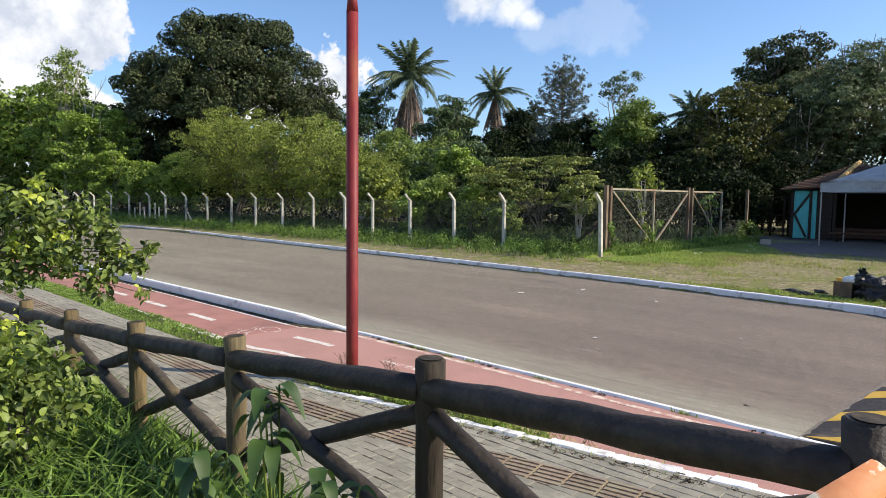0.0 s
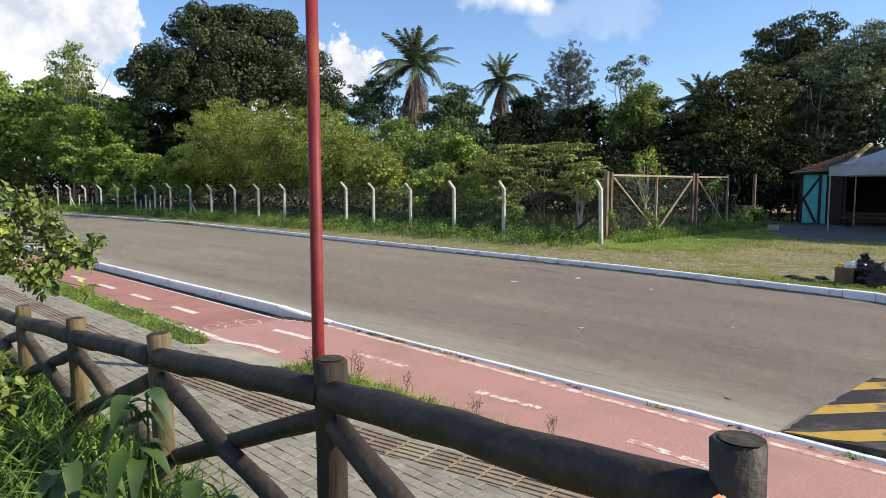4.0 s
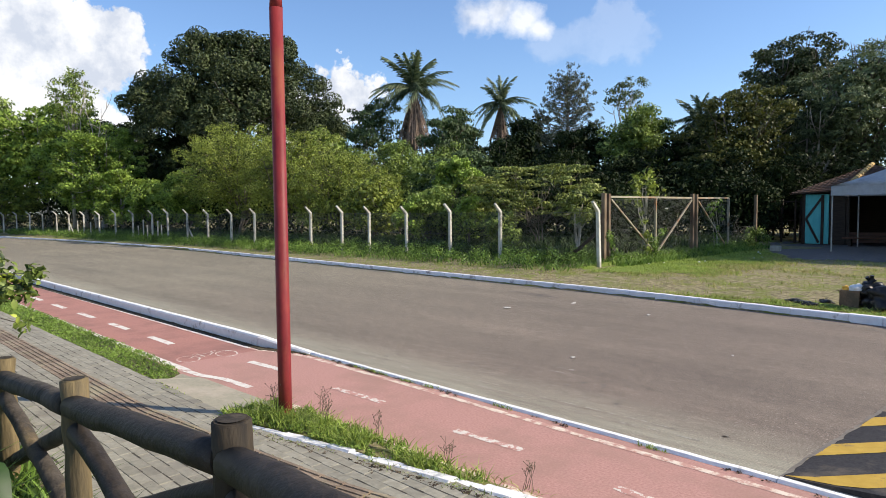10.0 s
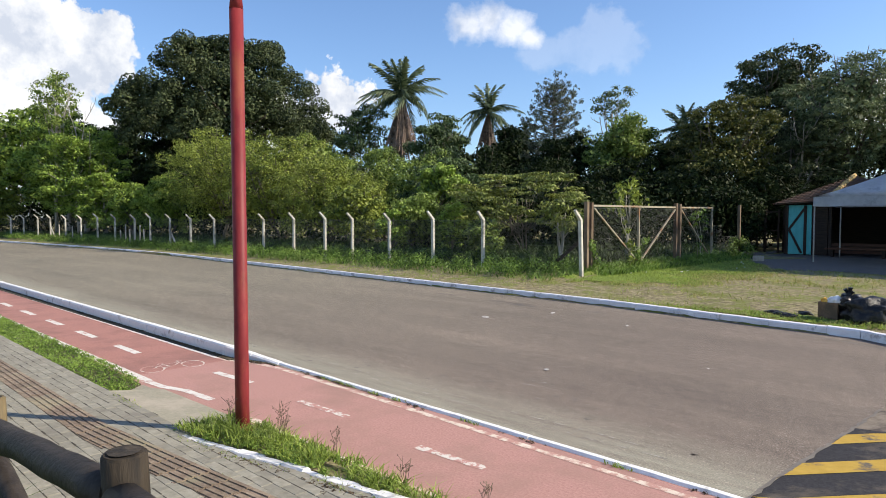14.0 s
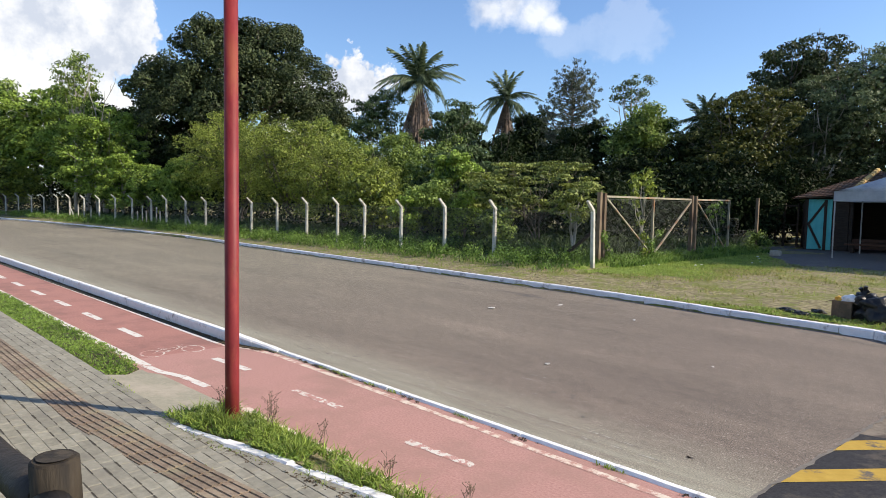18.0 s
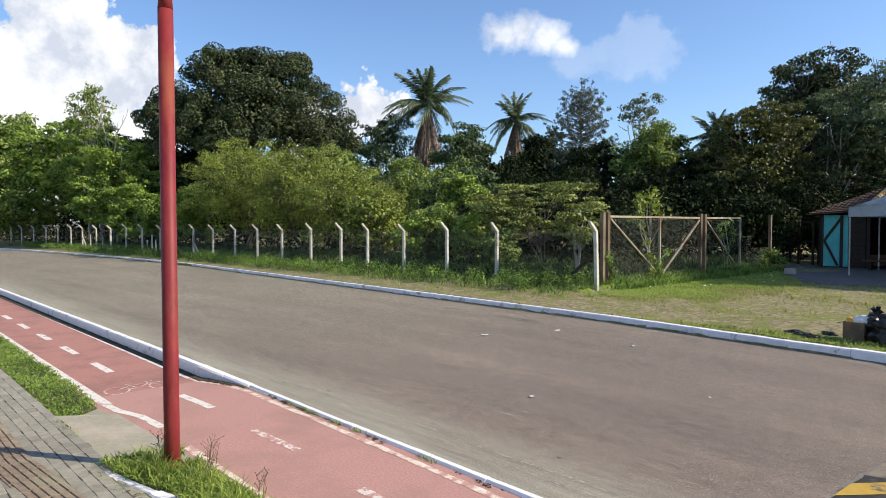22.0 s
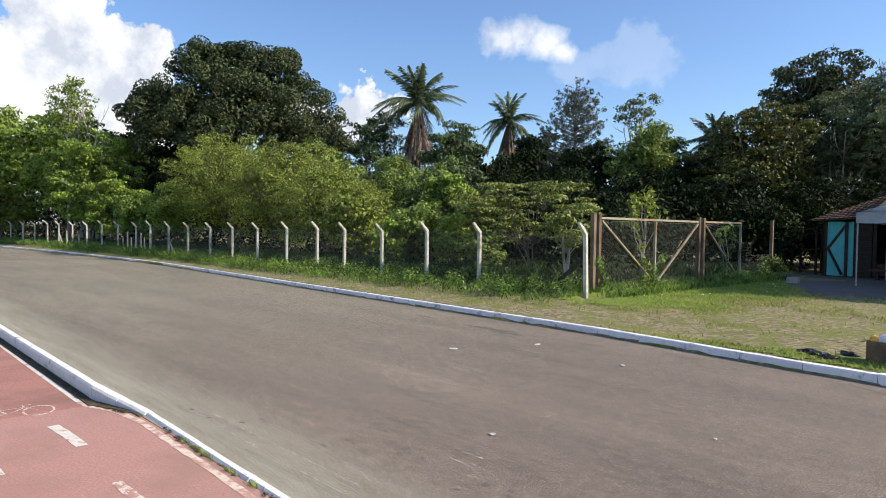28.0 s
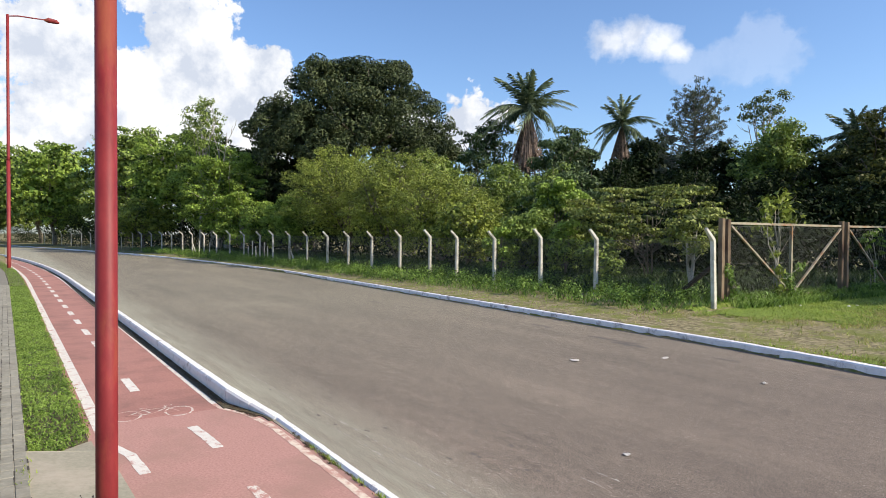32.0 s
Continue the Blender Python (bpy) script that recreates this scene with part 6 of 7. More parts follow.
broadleaf("bush", -50.6, 23.6, 2.8, 5.6, 0.5, L_FRESH, 154, "bright green bush behind the fence", 12, 13, 0.48, 0.24, 8000, 0.09, stems=2, category="bush")
broadleaf("bush", -25.6, 28.4, 2.6, 5.6, 0.6, L_TEAL, 155, "dark green bush in the thicket", 13, 12, 0.48, 0.22, 8000, 0.09, category="bush", tight=0.4, flat=0.45)
broadleaf("bush", -22.2, 22.9, 1.8, 3.3, 0.4, L_MID, 156, "green bush behind the fence", 12, 11, 0.34, 0.18, 6000, 0.07, stems=2, category="bush")
broadleaf("bush", -24.2, 26.6, 1.3, 4.95, 2.6, L_FRESH, 157, "bright yellowish-green young tree", 10, 10, 0.3, 0.20, 3600, 0.07, category="tree")
broadleaf("spreading_bush", -16.6, 23.9, 3.2, 4.4, 1.3, L_OLIVE2, 158, "dark layered spreading bush with bare lower stems", 27, 10, 0.36, 0.16, 8500, 0.032, stems=4, category="bush", flat=0.13, tight=0.3, airy=0.6)
broadleaf("spreading_bush", -19.6, 24.6, 2.2, 3.9, 0.9, L_OLIVE2, 163, "dark layered bush with bare lower stems", 15, 10, 0.36, 0.17, 5600, 0.03, stems=3, category="bush", flat=0.26, tight=0.3, airy=0.4)
broadleaf("bush", -18.9, 21.9, 0.9, 2.7, 0.6, L_FRESH, 159, "slim leafy shrub behind the fence", 8, 8, 0.24, 0.17, 1600, 0.04, category="bush", stems=2, airy=0.8)
broadleaf("bush", -21.9, 21.2, 0.7, 2.5, 0.4, L_FRESH, 164, "slim leafy shrub behind the fence", 8, 8, 0.22, 0.17, 1500, 0.04, category="bush", stems=2, airy=0.8)
broadleaf("bush", -16.3, 21.0, 0.9, 2.1, 0.4, L_MID, 160, "low leafy shrub behind the fence", 8, 9, 0.24, 0.17, 2200, 0.04, category="bush", stems=2, airy=0.8)
broadleaf("bush", -13.0, 21.3, 0.9, 2.8, 1.4, L_OLIVE2, 161, "sparse shrub with bare pale stems", 7, 7, 0.24, 0.16, 1300, 0.05, bark=M_BARK_PALE, category="bush", stems=3, airy=0.8)
broadleaf("sapling", -11.7, 23.6, 1.0, 3.6, 2.0, L_OLIVE, 162, "young sapling with large leaves grown through the gate", 5, 5, 0.30, 0.27, 150, 0.05, category="sapling", bark=M_BARK_PALE, airy=1.0)
# towards the bend
broadleaf("tree", -69.5, 20.8, 2.6, 15.9, 9.5, L_MID, 170, "slender tall tree with an airy pale-green top", 14, 8, 0.6, 0.34, 1900, 0.14, bark=M_BARK_PALE, airy=1.0)
broadleaf("tree", -66.0, 22.4, 4.4, 10.6, 0.8, L_FRESH, 171, "dense green tree behind the fence", 20, 14, 0.66, 0.28, 16000, 0.2, stems=2, flat=0.48, tight=0.4, bark=M_BARK_PALE)
broadleaf("tree", -62.0, 22.6, 2.7, 6.2, 0.6, L_FRESH, 172, "green bushy tree behind the fence", 14, 13, 0.5, 0.25, 8500, 0.12, stems=2, flat=0.5, tight=0.4, bark=M_BARK_PALE)
broadleaf("tree", -54.5, 22.2, 2.0, 4.8, 0.6, L_FRESH, 173, "bright green bushy tree behind the fence", 10, 12, 0.45, 0.28, 4500, 0.12, stems=2)
broadleaf("tree", -83.0, 22.0, 7.0, 14.6, 3.2, L_FRESH, 174, "tall layered bright green tree", 20, 12, 1.0, 0.46, 13000, 0.25, flat=0.4, bark=M_BARK_PALE)
broadleaf("tree", -73.5, 23.0, 4.6, 12.0, 1.0, L_FRESH, 175, "tall green tree behind the fence", 18, 12, 0.85, 0.36, 12000, 0.25, flat=0.45, tight=0.4, bark=M_BARK_PALE)
broadleaf("tree", -80.5, 17.2, 4.4, 6.2, 0.6, L_OLIVE, 176, "feathery yellow-green bush by the bend", 13, 12, 0.6, 0.32, 8500, 0.15, category="bush", aspect=2.6, flat=0.45)
broadleaf("tree", -101.0, 18.5, 7.0, 17.0, 1.0, L_MID, 177, "tall green tree past the bend", 15, 12, 1.1, 0.6, 9000, 0.25)
broadleaf("tree", -112.0, 10.5, 6.5, 15.5, 1.0, L_FRESH, 178, "tall green tree past the bend", 15, 12, 1.1, 0.65, 8000, 0.25, flat=0.45)
broadleaf("tree", -132.0, 9.5, 8.0, 17.5, 1.0, L_MID, 179, "green woodland tree past the bend", 15, 12, 1.3, 0.75, 7500, 0.3)
broadleaf("tree", -150.0, 3.0, 9.5, 19.5, 1.0, L_MID, 180, "green woodland tree past the bend", 15, 12, 1.5, 0.9, 7000, 0.3)
broadleaf("tree", -158.0, -14.0, 9.5, 17.0, 1.0, L_MID, 181, "green woodland tree past the bend", 15, 12, 1.5, 0.9, 6500, 0.3)
broadleaf("tree", -120.0, -9.0, 6.5, 9.5, 1.0, L_BRONZE, 182, "bronze-tinged tree beyond the footpath", 13, 12, 1.1, 0.65, 5000, 0.3)
broadleaf("tree", -96.0, 30.0, 6.0, 15.5, 1.0, L_SHADED, 183, "tall green tree in the second row", 13, 12, 1.1, 0.6, 6000, 0.25)
broadleaf("tree", -77.0, 30.0, 5.4, 12.5, 1.0, L_SHADED, 184, "dark green tree in the second row", 13, 12, 1.0, 0.55, 6000, 0.25)
broadleaf("tree", -52.5, 31.0, 4.0, 8.6, 0.8, L_SHADED, 185, "dark green tree in the second row", 12, 12, 0.9, 0.45, 6000, 0.2)
broadleaf("tree", -45.0, 32.5, 3.8, 8.6, 0.8, L_MID, 186, "green tree in the second row", 12, 12, 0.8, 0.42, 6500, 0.2)


# tall trees out of view beside the lot, placed so their shade falls on the kiosk
for i, (x, y, r, top) in enumerate(((5.9, 39.6, 4.8, 15.2), (8.8, 40.6, 4.6, 16.0), (2.9, 43.2, 4.0, 12.0), (14.0, 40.0, 4.5, 12.0))):
    broadleaf("lot_tree", x, y, r, top, 1.2, L_MID, 400 + i, "tall leafy shade tree beside the lot", 26, 12, 1.3, 0.6, 9000, 0.22)


def understory():
    """Dense low growth that closes the view between the trunks."""
    rg = np.random.default_rng(55)
    clumps = []
    for _ in range(820):
        x = rg.uniform(-125, -12.2)
        y = rg.uniform(22.5, 33.0) if x > -60 else fence_y(x) + rg.uniform(3, 14)
        clumps.append((x, y, rg.uniform(0.3, 2.9 if x > -58 else 4.0), rg.uniform(0.7, 1.5)))
    for _ in range(260):
        clumps.append((rg.uniform(-24, 2), rg.uniform(43, 49), rg.uniform(0.3, 4.4), rg.uniform(0.9, 1.7)))
    for _ in range(300):
        clumps.append((rg.uniform(-40, -12.5), rg.uniform(31, 44), rg.uniform(0.3, 3.6), rg.uniform(0.9, 1.6)))
    for _ in range(150):
        x = rg.uniform(-100, -62)
        clumps.append((x, fence_y(x) + rg.uniform(5, 16), rg.uniform(0.5, 5.0), rg.uniform(1.3, 2.2)))
    for _ in range(120):
        x = rg.uniform(-175, -95)
        clumps.append((x, fence_y(x) + rg.uniform(-1, 9), rg.uniform(0.5, 4.5), rg.uniform(1.5, 3.0)))
    # the shade-dark leaf colour keeps the gaps between trunks black
    tagged(leaf_cloud("understory", clumps, 92000, 0.23, L_SHADED, 56, tight=0.05), "dark tangled undergrowth among the trees", "undergrowth", kind="stuff")


understory()


def bare_tree(x, y, top, seed):
    """Bare twisted twigs above the bushes."""
    rg = random.Random(seed)
    z0 = land_z(x, y)
    t = empty("bare_tree", (x, y, z0), "thin bare tree with twisted leafless twigs", "tree")
    bm = bmesh.new()
    for _ in range(4):
        p, d = Vector((0, 0, -0.2)), Vector((rg.uniform(-0.12, 0.12), rg.uniform(-0.1, 0.1), 1)).normalized()
        pts = [p]
        while p.z < (top - z0) * rg.uniform(0.85, 1.0):
            d = (d + Vector((rg.gauss(0, 0.18), rg.gauss(0, 0.18), 0.18))).normalized()
            p = p + d * 1.0
            pts.append(p)
        tube(bm, pts, [lerp(0.10, 0.02, i / (len(pts) - 1)) for i in range(len(pts))], 6)
        for q in pts[len(pts) // 2:]:
            e = q + Vector((rg.gauss(0, 0.7), rg.gauss(0, 0.7), rg.uniform(0.3, 1.2)))
            tube(bm, [q, q.lerp(e, 0.5) + Vector((rg.gauss(0, 0.12), 0, 0.1)), e], [0.03, 0.022, 0.012], 5)
    part("trunk", bm, M_BARK_PALE, t)


bare_tree(-65.5, 21.5, 13.2, 5)


# wooded rise that closes the view
def far_wood():
    rg = np.random.default_rng(31)
    clumps = []
    for _ in range(420):
        a = rg.uniform(-2.2, 1.0)
        d = rg.uniform(95, 190)
        clumps.append((0 + d * math.sin(a), 12 + d * math.cos(a), rg.uniform(0.5, 7.5), rg.uniform(2.5, 5.0)))
    clumps = [c for c in clumps if c[1] > 40 or c[0] < -165]
    ob = leaf_cloud("far_wood", clumps, 24000, 1.4, L_SHADED, 32)
    tagged(ob, "distant dark green woodland", "woodland", kind="stuff")


far_wood()


# ---- building and mast far behind the trees ----
house = empty("apartment_building", (-9.0, 84.0, 0.3), "distant grey building with a tiled roof behind the trees", "building")
bm = bmesh.new()
box(bm, -5.0, 9.0, -4.0, 4.0, -0.3, 10.2)
part("wall", bm, M_WALL_FAR, house)
bm = bmesh.new()
vs = [bm.verts.new(p) for p in ((-5.6, -4.6, 10.2), (9.6, -4.6, 10.2), (9.6, 4.6, 10.2), (-5.6, 4.6, 10.2), (-3.0, 0, 11.8), (7.0, 0, 11.8))]
for f in ((0, 1, 5, 4), (1, 2, 5), (2, 3, 4, 5), (3, 0, 4), (3, 2, 1, 0)):
    bm.faces.new([vs[i] for i in f])
part("roof", bm, M_ROOF, house)
for r in range(3):
    for c in range(5):
        bm = bmesh.new()
        box(bm, -4.2 + 2.6 * c, -2.9 + 2.6 * c, -4.06, -3.95, 1.4 + 3.0 * r, 2.8 + 3.0 * r)
        part("window", bm, M_GLASS_DARK, house)
mast = empty("radio_mast", (-18.0, 120.7, 0.3), "thin lattice radio mast far behind the trees", "mast")
bm = bmesh.new()
legs = [(0.35 * math.cos(a), 0.35 * math.sin(a)) for a in (0, 2.09, 4.19)]
for i, (lx, ly) in enumerate(legs):
    bar(bm, (lx, ly, -0.5), (lx, ly, 37), 0.07)
    nx, ny = legs[(i + 1) % 3]
    for k in range(37):
        bar(bm, (lx, ly, k), (nx, ny, k + 1), 0.04)
part("lattice", bm, M_RED_POLE, mast)

# ---- grass and weeds ----
rgk = np.random.default_rng(77)


def scatter(n, x0, x1, y0, y1, keep=None):
    pts = np.stack([rgk.uniform(x0, x1, n), rgk.uniform(y0, y1, n)], 1)
    out = []
    for px, py in pts:
        if keep is None or keep(px, py):
            out.append((px, py))
    return out


def tuft_noise(px, py, s):
    return noise.noise((px * s, py * s, 3.1))


pts = [(px, py - bend(px), lerp(0.085, 0.015, max(0.0, px + 9.2) / 1.2)) for px, py in scatter(15000, -30, -7.74, 4.42, 4.99, lambda a, b: b < strip_end(a) + 0.045 + 0.04 * tuft_noise(a, b, 9.0))] + [(px, py - bend(px), 0.085) for px, py in scatter(9000, -80, -30, 4.42, 4.97)]
tagged(leaf_cloud("grass_strip_clover", [(px, py, pz + 0.02, 0.05) for px, py, pz in pts[:15000:6] if px > -24], 16000, 0.028, L_LAWN, 23, tight=0.02, aspect=1.5, flat=0.4), "low clover in the grass strip", "grass", kind="stuff")
tagged(blades("grass_strip", pts, 0.036, 0.012, L_LAWN, 1, lean=1.6), "mown green grass strip between footpath and cycle lane", "grass", kind="stuff")
pts = [(px, py, lerp(0.135, 0.08, (px + 4.6) / 2.0) - (0.05 if py > 5.08 else 0)) for px, py in scatter(9000, -5.75, -1.3, 4.3, 5.25, lambda a, b: kerb_line_y(a) + 0.03 < b < max(lerp(4.98, 5.10, (a + 5.0) / 2.5) + 0.10 * tuft_noise(a, b, 3.0), kerb_line_y(a) + 0.09) and tuft_noise(a, b, 1.4) + 0.7 * tuft_noise(a, b, 5.0) > lerp(-0.55, 0.25, (a + 4.9) / 2.4))]
leafy = [(px, py, pz + 0.02, 0.05) for px, py, pz in pts[::14]]
tagged(leaf_cloud("verge_weeds", leafy, 4000, 0.028, L_LAWN, 22, tight=0.05, aspect=2.0), "small leafy weeds in the verge", "weeds", kind="stuff")
tagged(blades("verge_grass", pts, 0.085, 0.012, L_GRASS, 2, lean=1.5), "unkempt green weeds and grass round the pole foot", "grass", kind="stuff")
tagged(blades("verge_tufts", [p for p in pts if tuft_noise(p[0], p[1], 4.0) > 0.25], 0.13, 0.009, L_GRASS, 12, lean=0.8), "taller grass tufts in the verge", "grass", kind="stuff")
dry = [(px, py, 0.03) for px, py in scatter(2600, -5.5, -1.0, 4.8, 5.3, lambda a, b: b > kerb_line_y(a) + 0.08 and abs(b - lerp(5.02, 5.2, (a + 5.0) / 3.0)) < 0.10 and tuft_noise(a, b, 4.0) > -0.1)]
tagged(blades("verge_dry_grass", dry, 0.035, 0.010, L_GRASS_DRY, 13, lean=2.0), "trampled straw-coloured grass at the edge of the verge", "grass", kind="stuff")
pts = [(px, py, land_z(px, py)) for px, py in scatter(52000, -60, -11.0, 16.2, 20.4, lambda a, b: b > far_kerb(a) + 0.3 and b < fence_y(a) + 1.2 and rgk.random() < 0.25 + 0.75 * (b - far_kerb(a)) / 3.5)]
tagged(blades("fence_grass", [p for p in pts if p[1] > 17.6 - bend(p[0])][::3], 0.20, 0.030, L_WEED, 3, lean=1.2), "low leafy green weeds and grass along the wire fence", "grass", kind="stuff")
tagged(blades("far_verge_grass", [p for p in pts if p[1] <= 18.4 - bend(p[0])][::2], 0.035, 0.022, L_GRASS_DRY, 4, lean=1.5), "short yellowing grass beside the far kerb", "grass", kind="stuff")
tagged(blades("far_verge_green", [(a, b, c + 0.03) for a, b, c in pts if b <= 18.4 - bend(a)][1::3], 0.04, 0.020, L_GRASS, 14, lean=1.5), "short green grass beside the far kerb", "grass", kind="stuff")
def in_kiosk_shade(a, b):
    """Whether the ground lies in the shaded area before the kiosk, kept bare and darkened."""
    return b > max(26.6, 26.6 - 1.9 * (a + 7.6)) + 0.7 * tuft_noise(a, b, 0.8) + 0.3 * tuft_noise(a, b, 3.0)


def lot_cover(a, b):
    """How grassy the lot is: full at the gate, thin in the middle, a band along the kerb."""
    near_gate = min(lerp(0.95, -0.75, (a + 9.7) / 3.4) - 0.5 * max(0.0, (b - 28) / 4), (b - 18.5 - 0.6 * max(0.0, a + 9.5)) * 0.8)
    kerb_band = 0.25 if b < far_kerb(a) + lerp(0.15, 0.95, (a + 9.0) / 5.0) else -1.0
    return max(near_gate, kerb_band) + 0.55 * tuft_noise(a, b, 0.7) + 0.35 * tuft_noise(a, b, 2.6)


lot_spots = [(px, py) for px, py in scatter(62000, -11.2, -1.5, 15.3, 33.0, lambda a, b: b > far_kerb(a) + 0.22 and b < 33 - 1.2 * max(0.0, a + 9.5) and not in_kiosk_shade(a, b))]
vs, fs, seen = [], [], {}
for i in range(72):
    for j in range(120):
        x, y = -11.6 + 0.15 * i, 15.25 + 0.15 * j
        if y > far_kerb(x) + 0.24 and not in_kiosk_shade(x, y) and lot_cover(x, y) + 0.3 * tuft_noise(x, y, 5.0) > 0.12:
            quad = []
            for di, dj in ((0, 0), (1, 0), (1, 1), (0, 1)):
                key = (i + di, j + dj)
                if key not in seen:
                    seen[key] = len(vs)
                    px, py = -11.6 + 0.15 * key[0] + 0.06 * tuft_noise(x + di, y + dj, 7.0), 15.25 + 0.15 * key[1] + 0.06 * tuft_noise(y + dj, x + di, 7.0)
                    vs.append((px, py, land_z(px, py) + noise.noise((px * 0.35, py * 0.35, 0)) * 0.03 + 0.012))
                quad.append(seen[key])
            fs.append(tuple(quad))
tagged(raw("lot_turf", vs, fs, M_TURF, smooth=True), "matted short green turf of the dirt lot", "grass", kind="stuff")
# bare sheet in the darker earth colour, laid about where the kiosk's shade falls
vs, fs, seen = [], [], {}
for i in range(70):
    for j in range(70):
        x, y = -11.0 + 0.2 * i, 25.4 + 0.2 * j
        if in_kiosk_shade(x, y):
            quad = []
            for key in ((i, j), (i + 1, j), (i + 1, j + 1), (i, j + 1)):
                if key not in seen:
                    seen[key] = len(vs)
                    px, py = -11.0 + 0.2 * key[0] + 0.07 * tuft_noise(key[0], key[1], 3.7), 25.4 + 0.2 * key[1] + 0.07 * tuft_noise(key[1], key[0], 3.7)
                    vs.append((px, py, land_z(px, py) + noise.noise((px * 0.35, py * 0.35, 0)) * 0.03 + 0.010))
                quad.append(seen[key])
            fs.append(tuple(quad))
tagged(raw("kiosk_shade_ground", vs, fs, M_SHADED_EARTH, smooth=True), "bare grey earth before the kiosk, darkened for its shade", "ground", kind="structure")
pts = [(px, py, land_z(px, py) + 0.008) for px, py in lot_spots if lot_cover(px, py) + 0.12 * rgk.normal() > 0.16]
tagged(blades("lot_grass", pts, 0.045, 0.018, L_GRASS, 5, lean=1.6), "short patchy green grass of the dirt lot", "grass", kind="stuff")
pts = [(px, py, land_z(px, py)) for px, py in scatter(9000, -12.2, -10.4, 20.0, 33.0)]
tagged(blades("gate_weeds", pts, 0.18, 0.035, L_WEED, 6, lean=1.0), "tall weeds grown against the gate", "weeds", kind="stuff")
pts = [(px, py, land_z(px, py)) for px, py in scatter(13000, -34, -12.0, 19.8, 25.0)] + [(px, py, land_z(px, py)) for px, py in scatter(9000, -26, -11.7, 22.0, 37.0)] + [(px, py - bend(px), land_z(px, py - bend(px))) for px, py in scatter(9000, -75, -34, 20.4, 27.0)]
tagged(blades("lot_undergrowth", pts, 0.42, 0.07, L_UNDER, 7, lean=0.8), "rank undergrowth behind the wire fence", "undergrowth", kind="stuff")
pts = [(px, py, land_z(px, py)) for px, py in lot_spots if -0.55 < lot_cover(px, py) + 0.25 * rgk.normal() < 0.30 and tuft_noise(px, py, 1.3) > -0.25]
tagged(blades("lot_tufts", [p for p in pts if tuft_noise(p[0], p[1], 3.1) > 0.12], 0.10, 0.014, L_GRASS, 16, lean=1.1), "low tufts of grass scattered over the dirt lot", "grass", kind="stuff")
tagged(blades("lot_dry_grass", pts, 0.07, 0.014, L_GRASS_DRY, 15, lean=1.8), "sparse straw-coloured grass on the dirt lot", "grass", kind="stuff")
# a low hedge of leafy weeds that grows through the wire
clumps = []
for px in np.arange(-75, -11.4, 0.16):
    for _ in range(4):
        py = max(fence_y(px) + rgk.uniform(-1.75, 1.3), far_kerb(px) + 1.3)
        if tuft_noise(px, py, 0.8) > -0.45:
            clumps.append((px + rgk.uniform(-0.1, 0.1), py, land_z(px, py) + rgk.uniform(0.12, 0.38), rgk.uniform(0.15, 0.32)))
for _ in range(90):
    px, py = -11.2 + rgk.normal() * 0.28, rgk.uniform(20.2, 33.5)
    clumps.append((px, py, land_z(px, py) + rgk.uniform(0.05, 0.2), rgk.uniform(0.12, 0.26)))
tagged(leaf_cloud("fence_weeds", clumps, 60000, 0.085, L_WEED, 81, tight=0.05, aspect=2.0), "dense low leafy weeds grown through the wire fence", "weeds", kind="stuff")
# dry tufts in the joints of the guiding strip, leaf debris along the edging
pts = []
for cx in (-3.0, -3.4, -3.6, -4.0, -4.3, -2.6, -2.2, -1.9, -4.9, -1.4):
    cy = lerp(3.92, 4.06, (cx + 4.7) / 1.2) if cx < -3.5 else lerp(4.06, 4.45, (cx + 3.5) / 1.8)
    for _ in range(60):
        pts.append((cx + rgk.normal() * 0.13, cy + rgk.normal() * 0.07, pave_z(cy) - 0.005))
tagged(blades("dry_joint_grass", pts, 0.022, 0.010, L_GRASS_DRY, 82, lean=1.8), "straw-coloured dry grass in the guiding strip", "grass", kind="stuff")
clumps = []
for _ in range(150):
    cx = rgk.uniform(-5.6, -0.8)
    clumps.append((cx, kerb_line_y(cx) - 0.10 - abs(rgk.normal()) * 0.05, pave_z(4.4) + 0.004, rgk.uniform(0.02, 0.05)))
for mid, half, count in ((-7.25, 0.12, 8), (-6.9, 0.2, 12), (-6.4, 0.25, 14), (-5.8, 0.18, 8), (-5.1, 0.3, 8), (-3.6, 0.5, 8), (-1.6, 0.6, 8)):
    for _ in range(count):
        cx = rgk.normal(mid, half * 0.6)
        clumps.append((cx, flush_y(cx) - 0.07 + rgk.normal() * 0.014, 0.008, rgk.uniform(0.015, 0.04)))
for _ in range(260):
    cx = -8.15 - 16 * rgk.random() ** 1.6
    clumps.append((cx, near_kerb(cx) - 0.125 - abs(rgk.normal()) * 0.03 + lerp(0, 0.2, (cx + 9.0) / 1.1), 0.012, rgk.uniform(0.02, 0.05)))
tagged(leaf_cloud("leaf_debris", clumps, 7500, 0.022, M_DEBRIS, 83, tight=0.05, flat=0.3), "brown crumbled leaf debris along the kerb edges", "debris", kind="stuff")
# weeds in the joints along the flush edge
pts = []
for cx in (-8.3, -6.75, -6.42, -6.25, -5.75, -5.35, -4.2, -2.5, -0.9):
    for _ in range(34):
        pts.append((cx + rgk.normal() * 0.07, flush_y(cx) - 0.065 + rgk.normal() * 0.012, 0.0))
for _ in range(34):
    cx = rgk.uniform(-7.5, -1.5)
    cy = kerb_line_y(cx) - 0.09 if cx > -5.5 else 4.40
    for _ in range(16):
        pts.append((cx + rgk.normal() * 0.10, cy + rgk.normal() * 0.03, pave_z(cy) - 0.01))
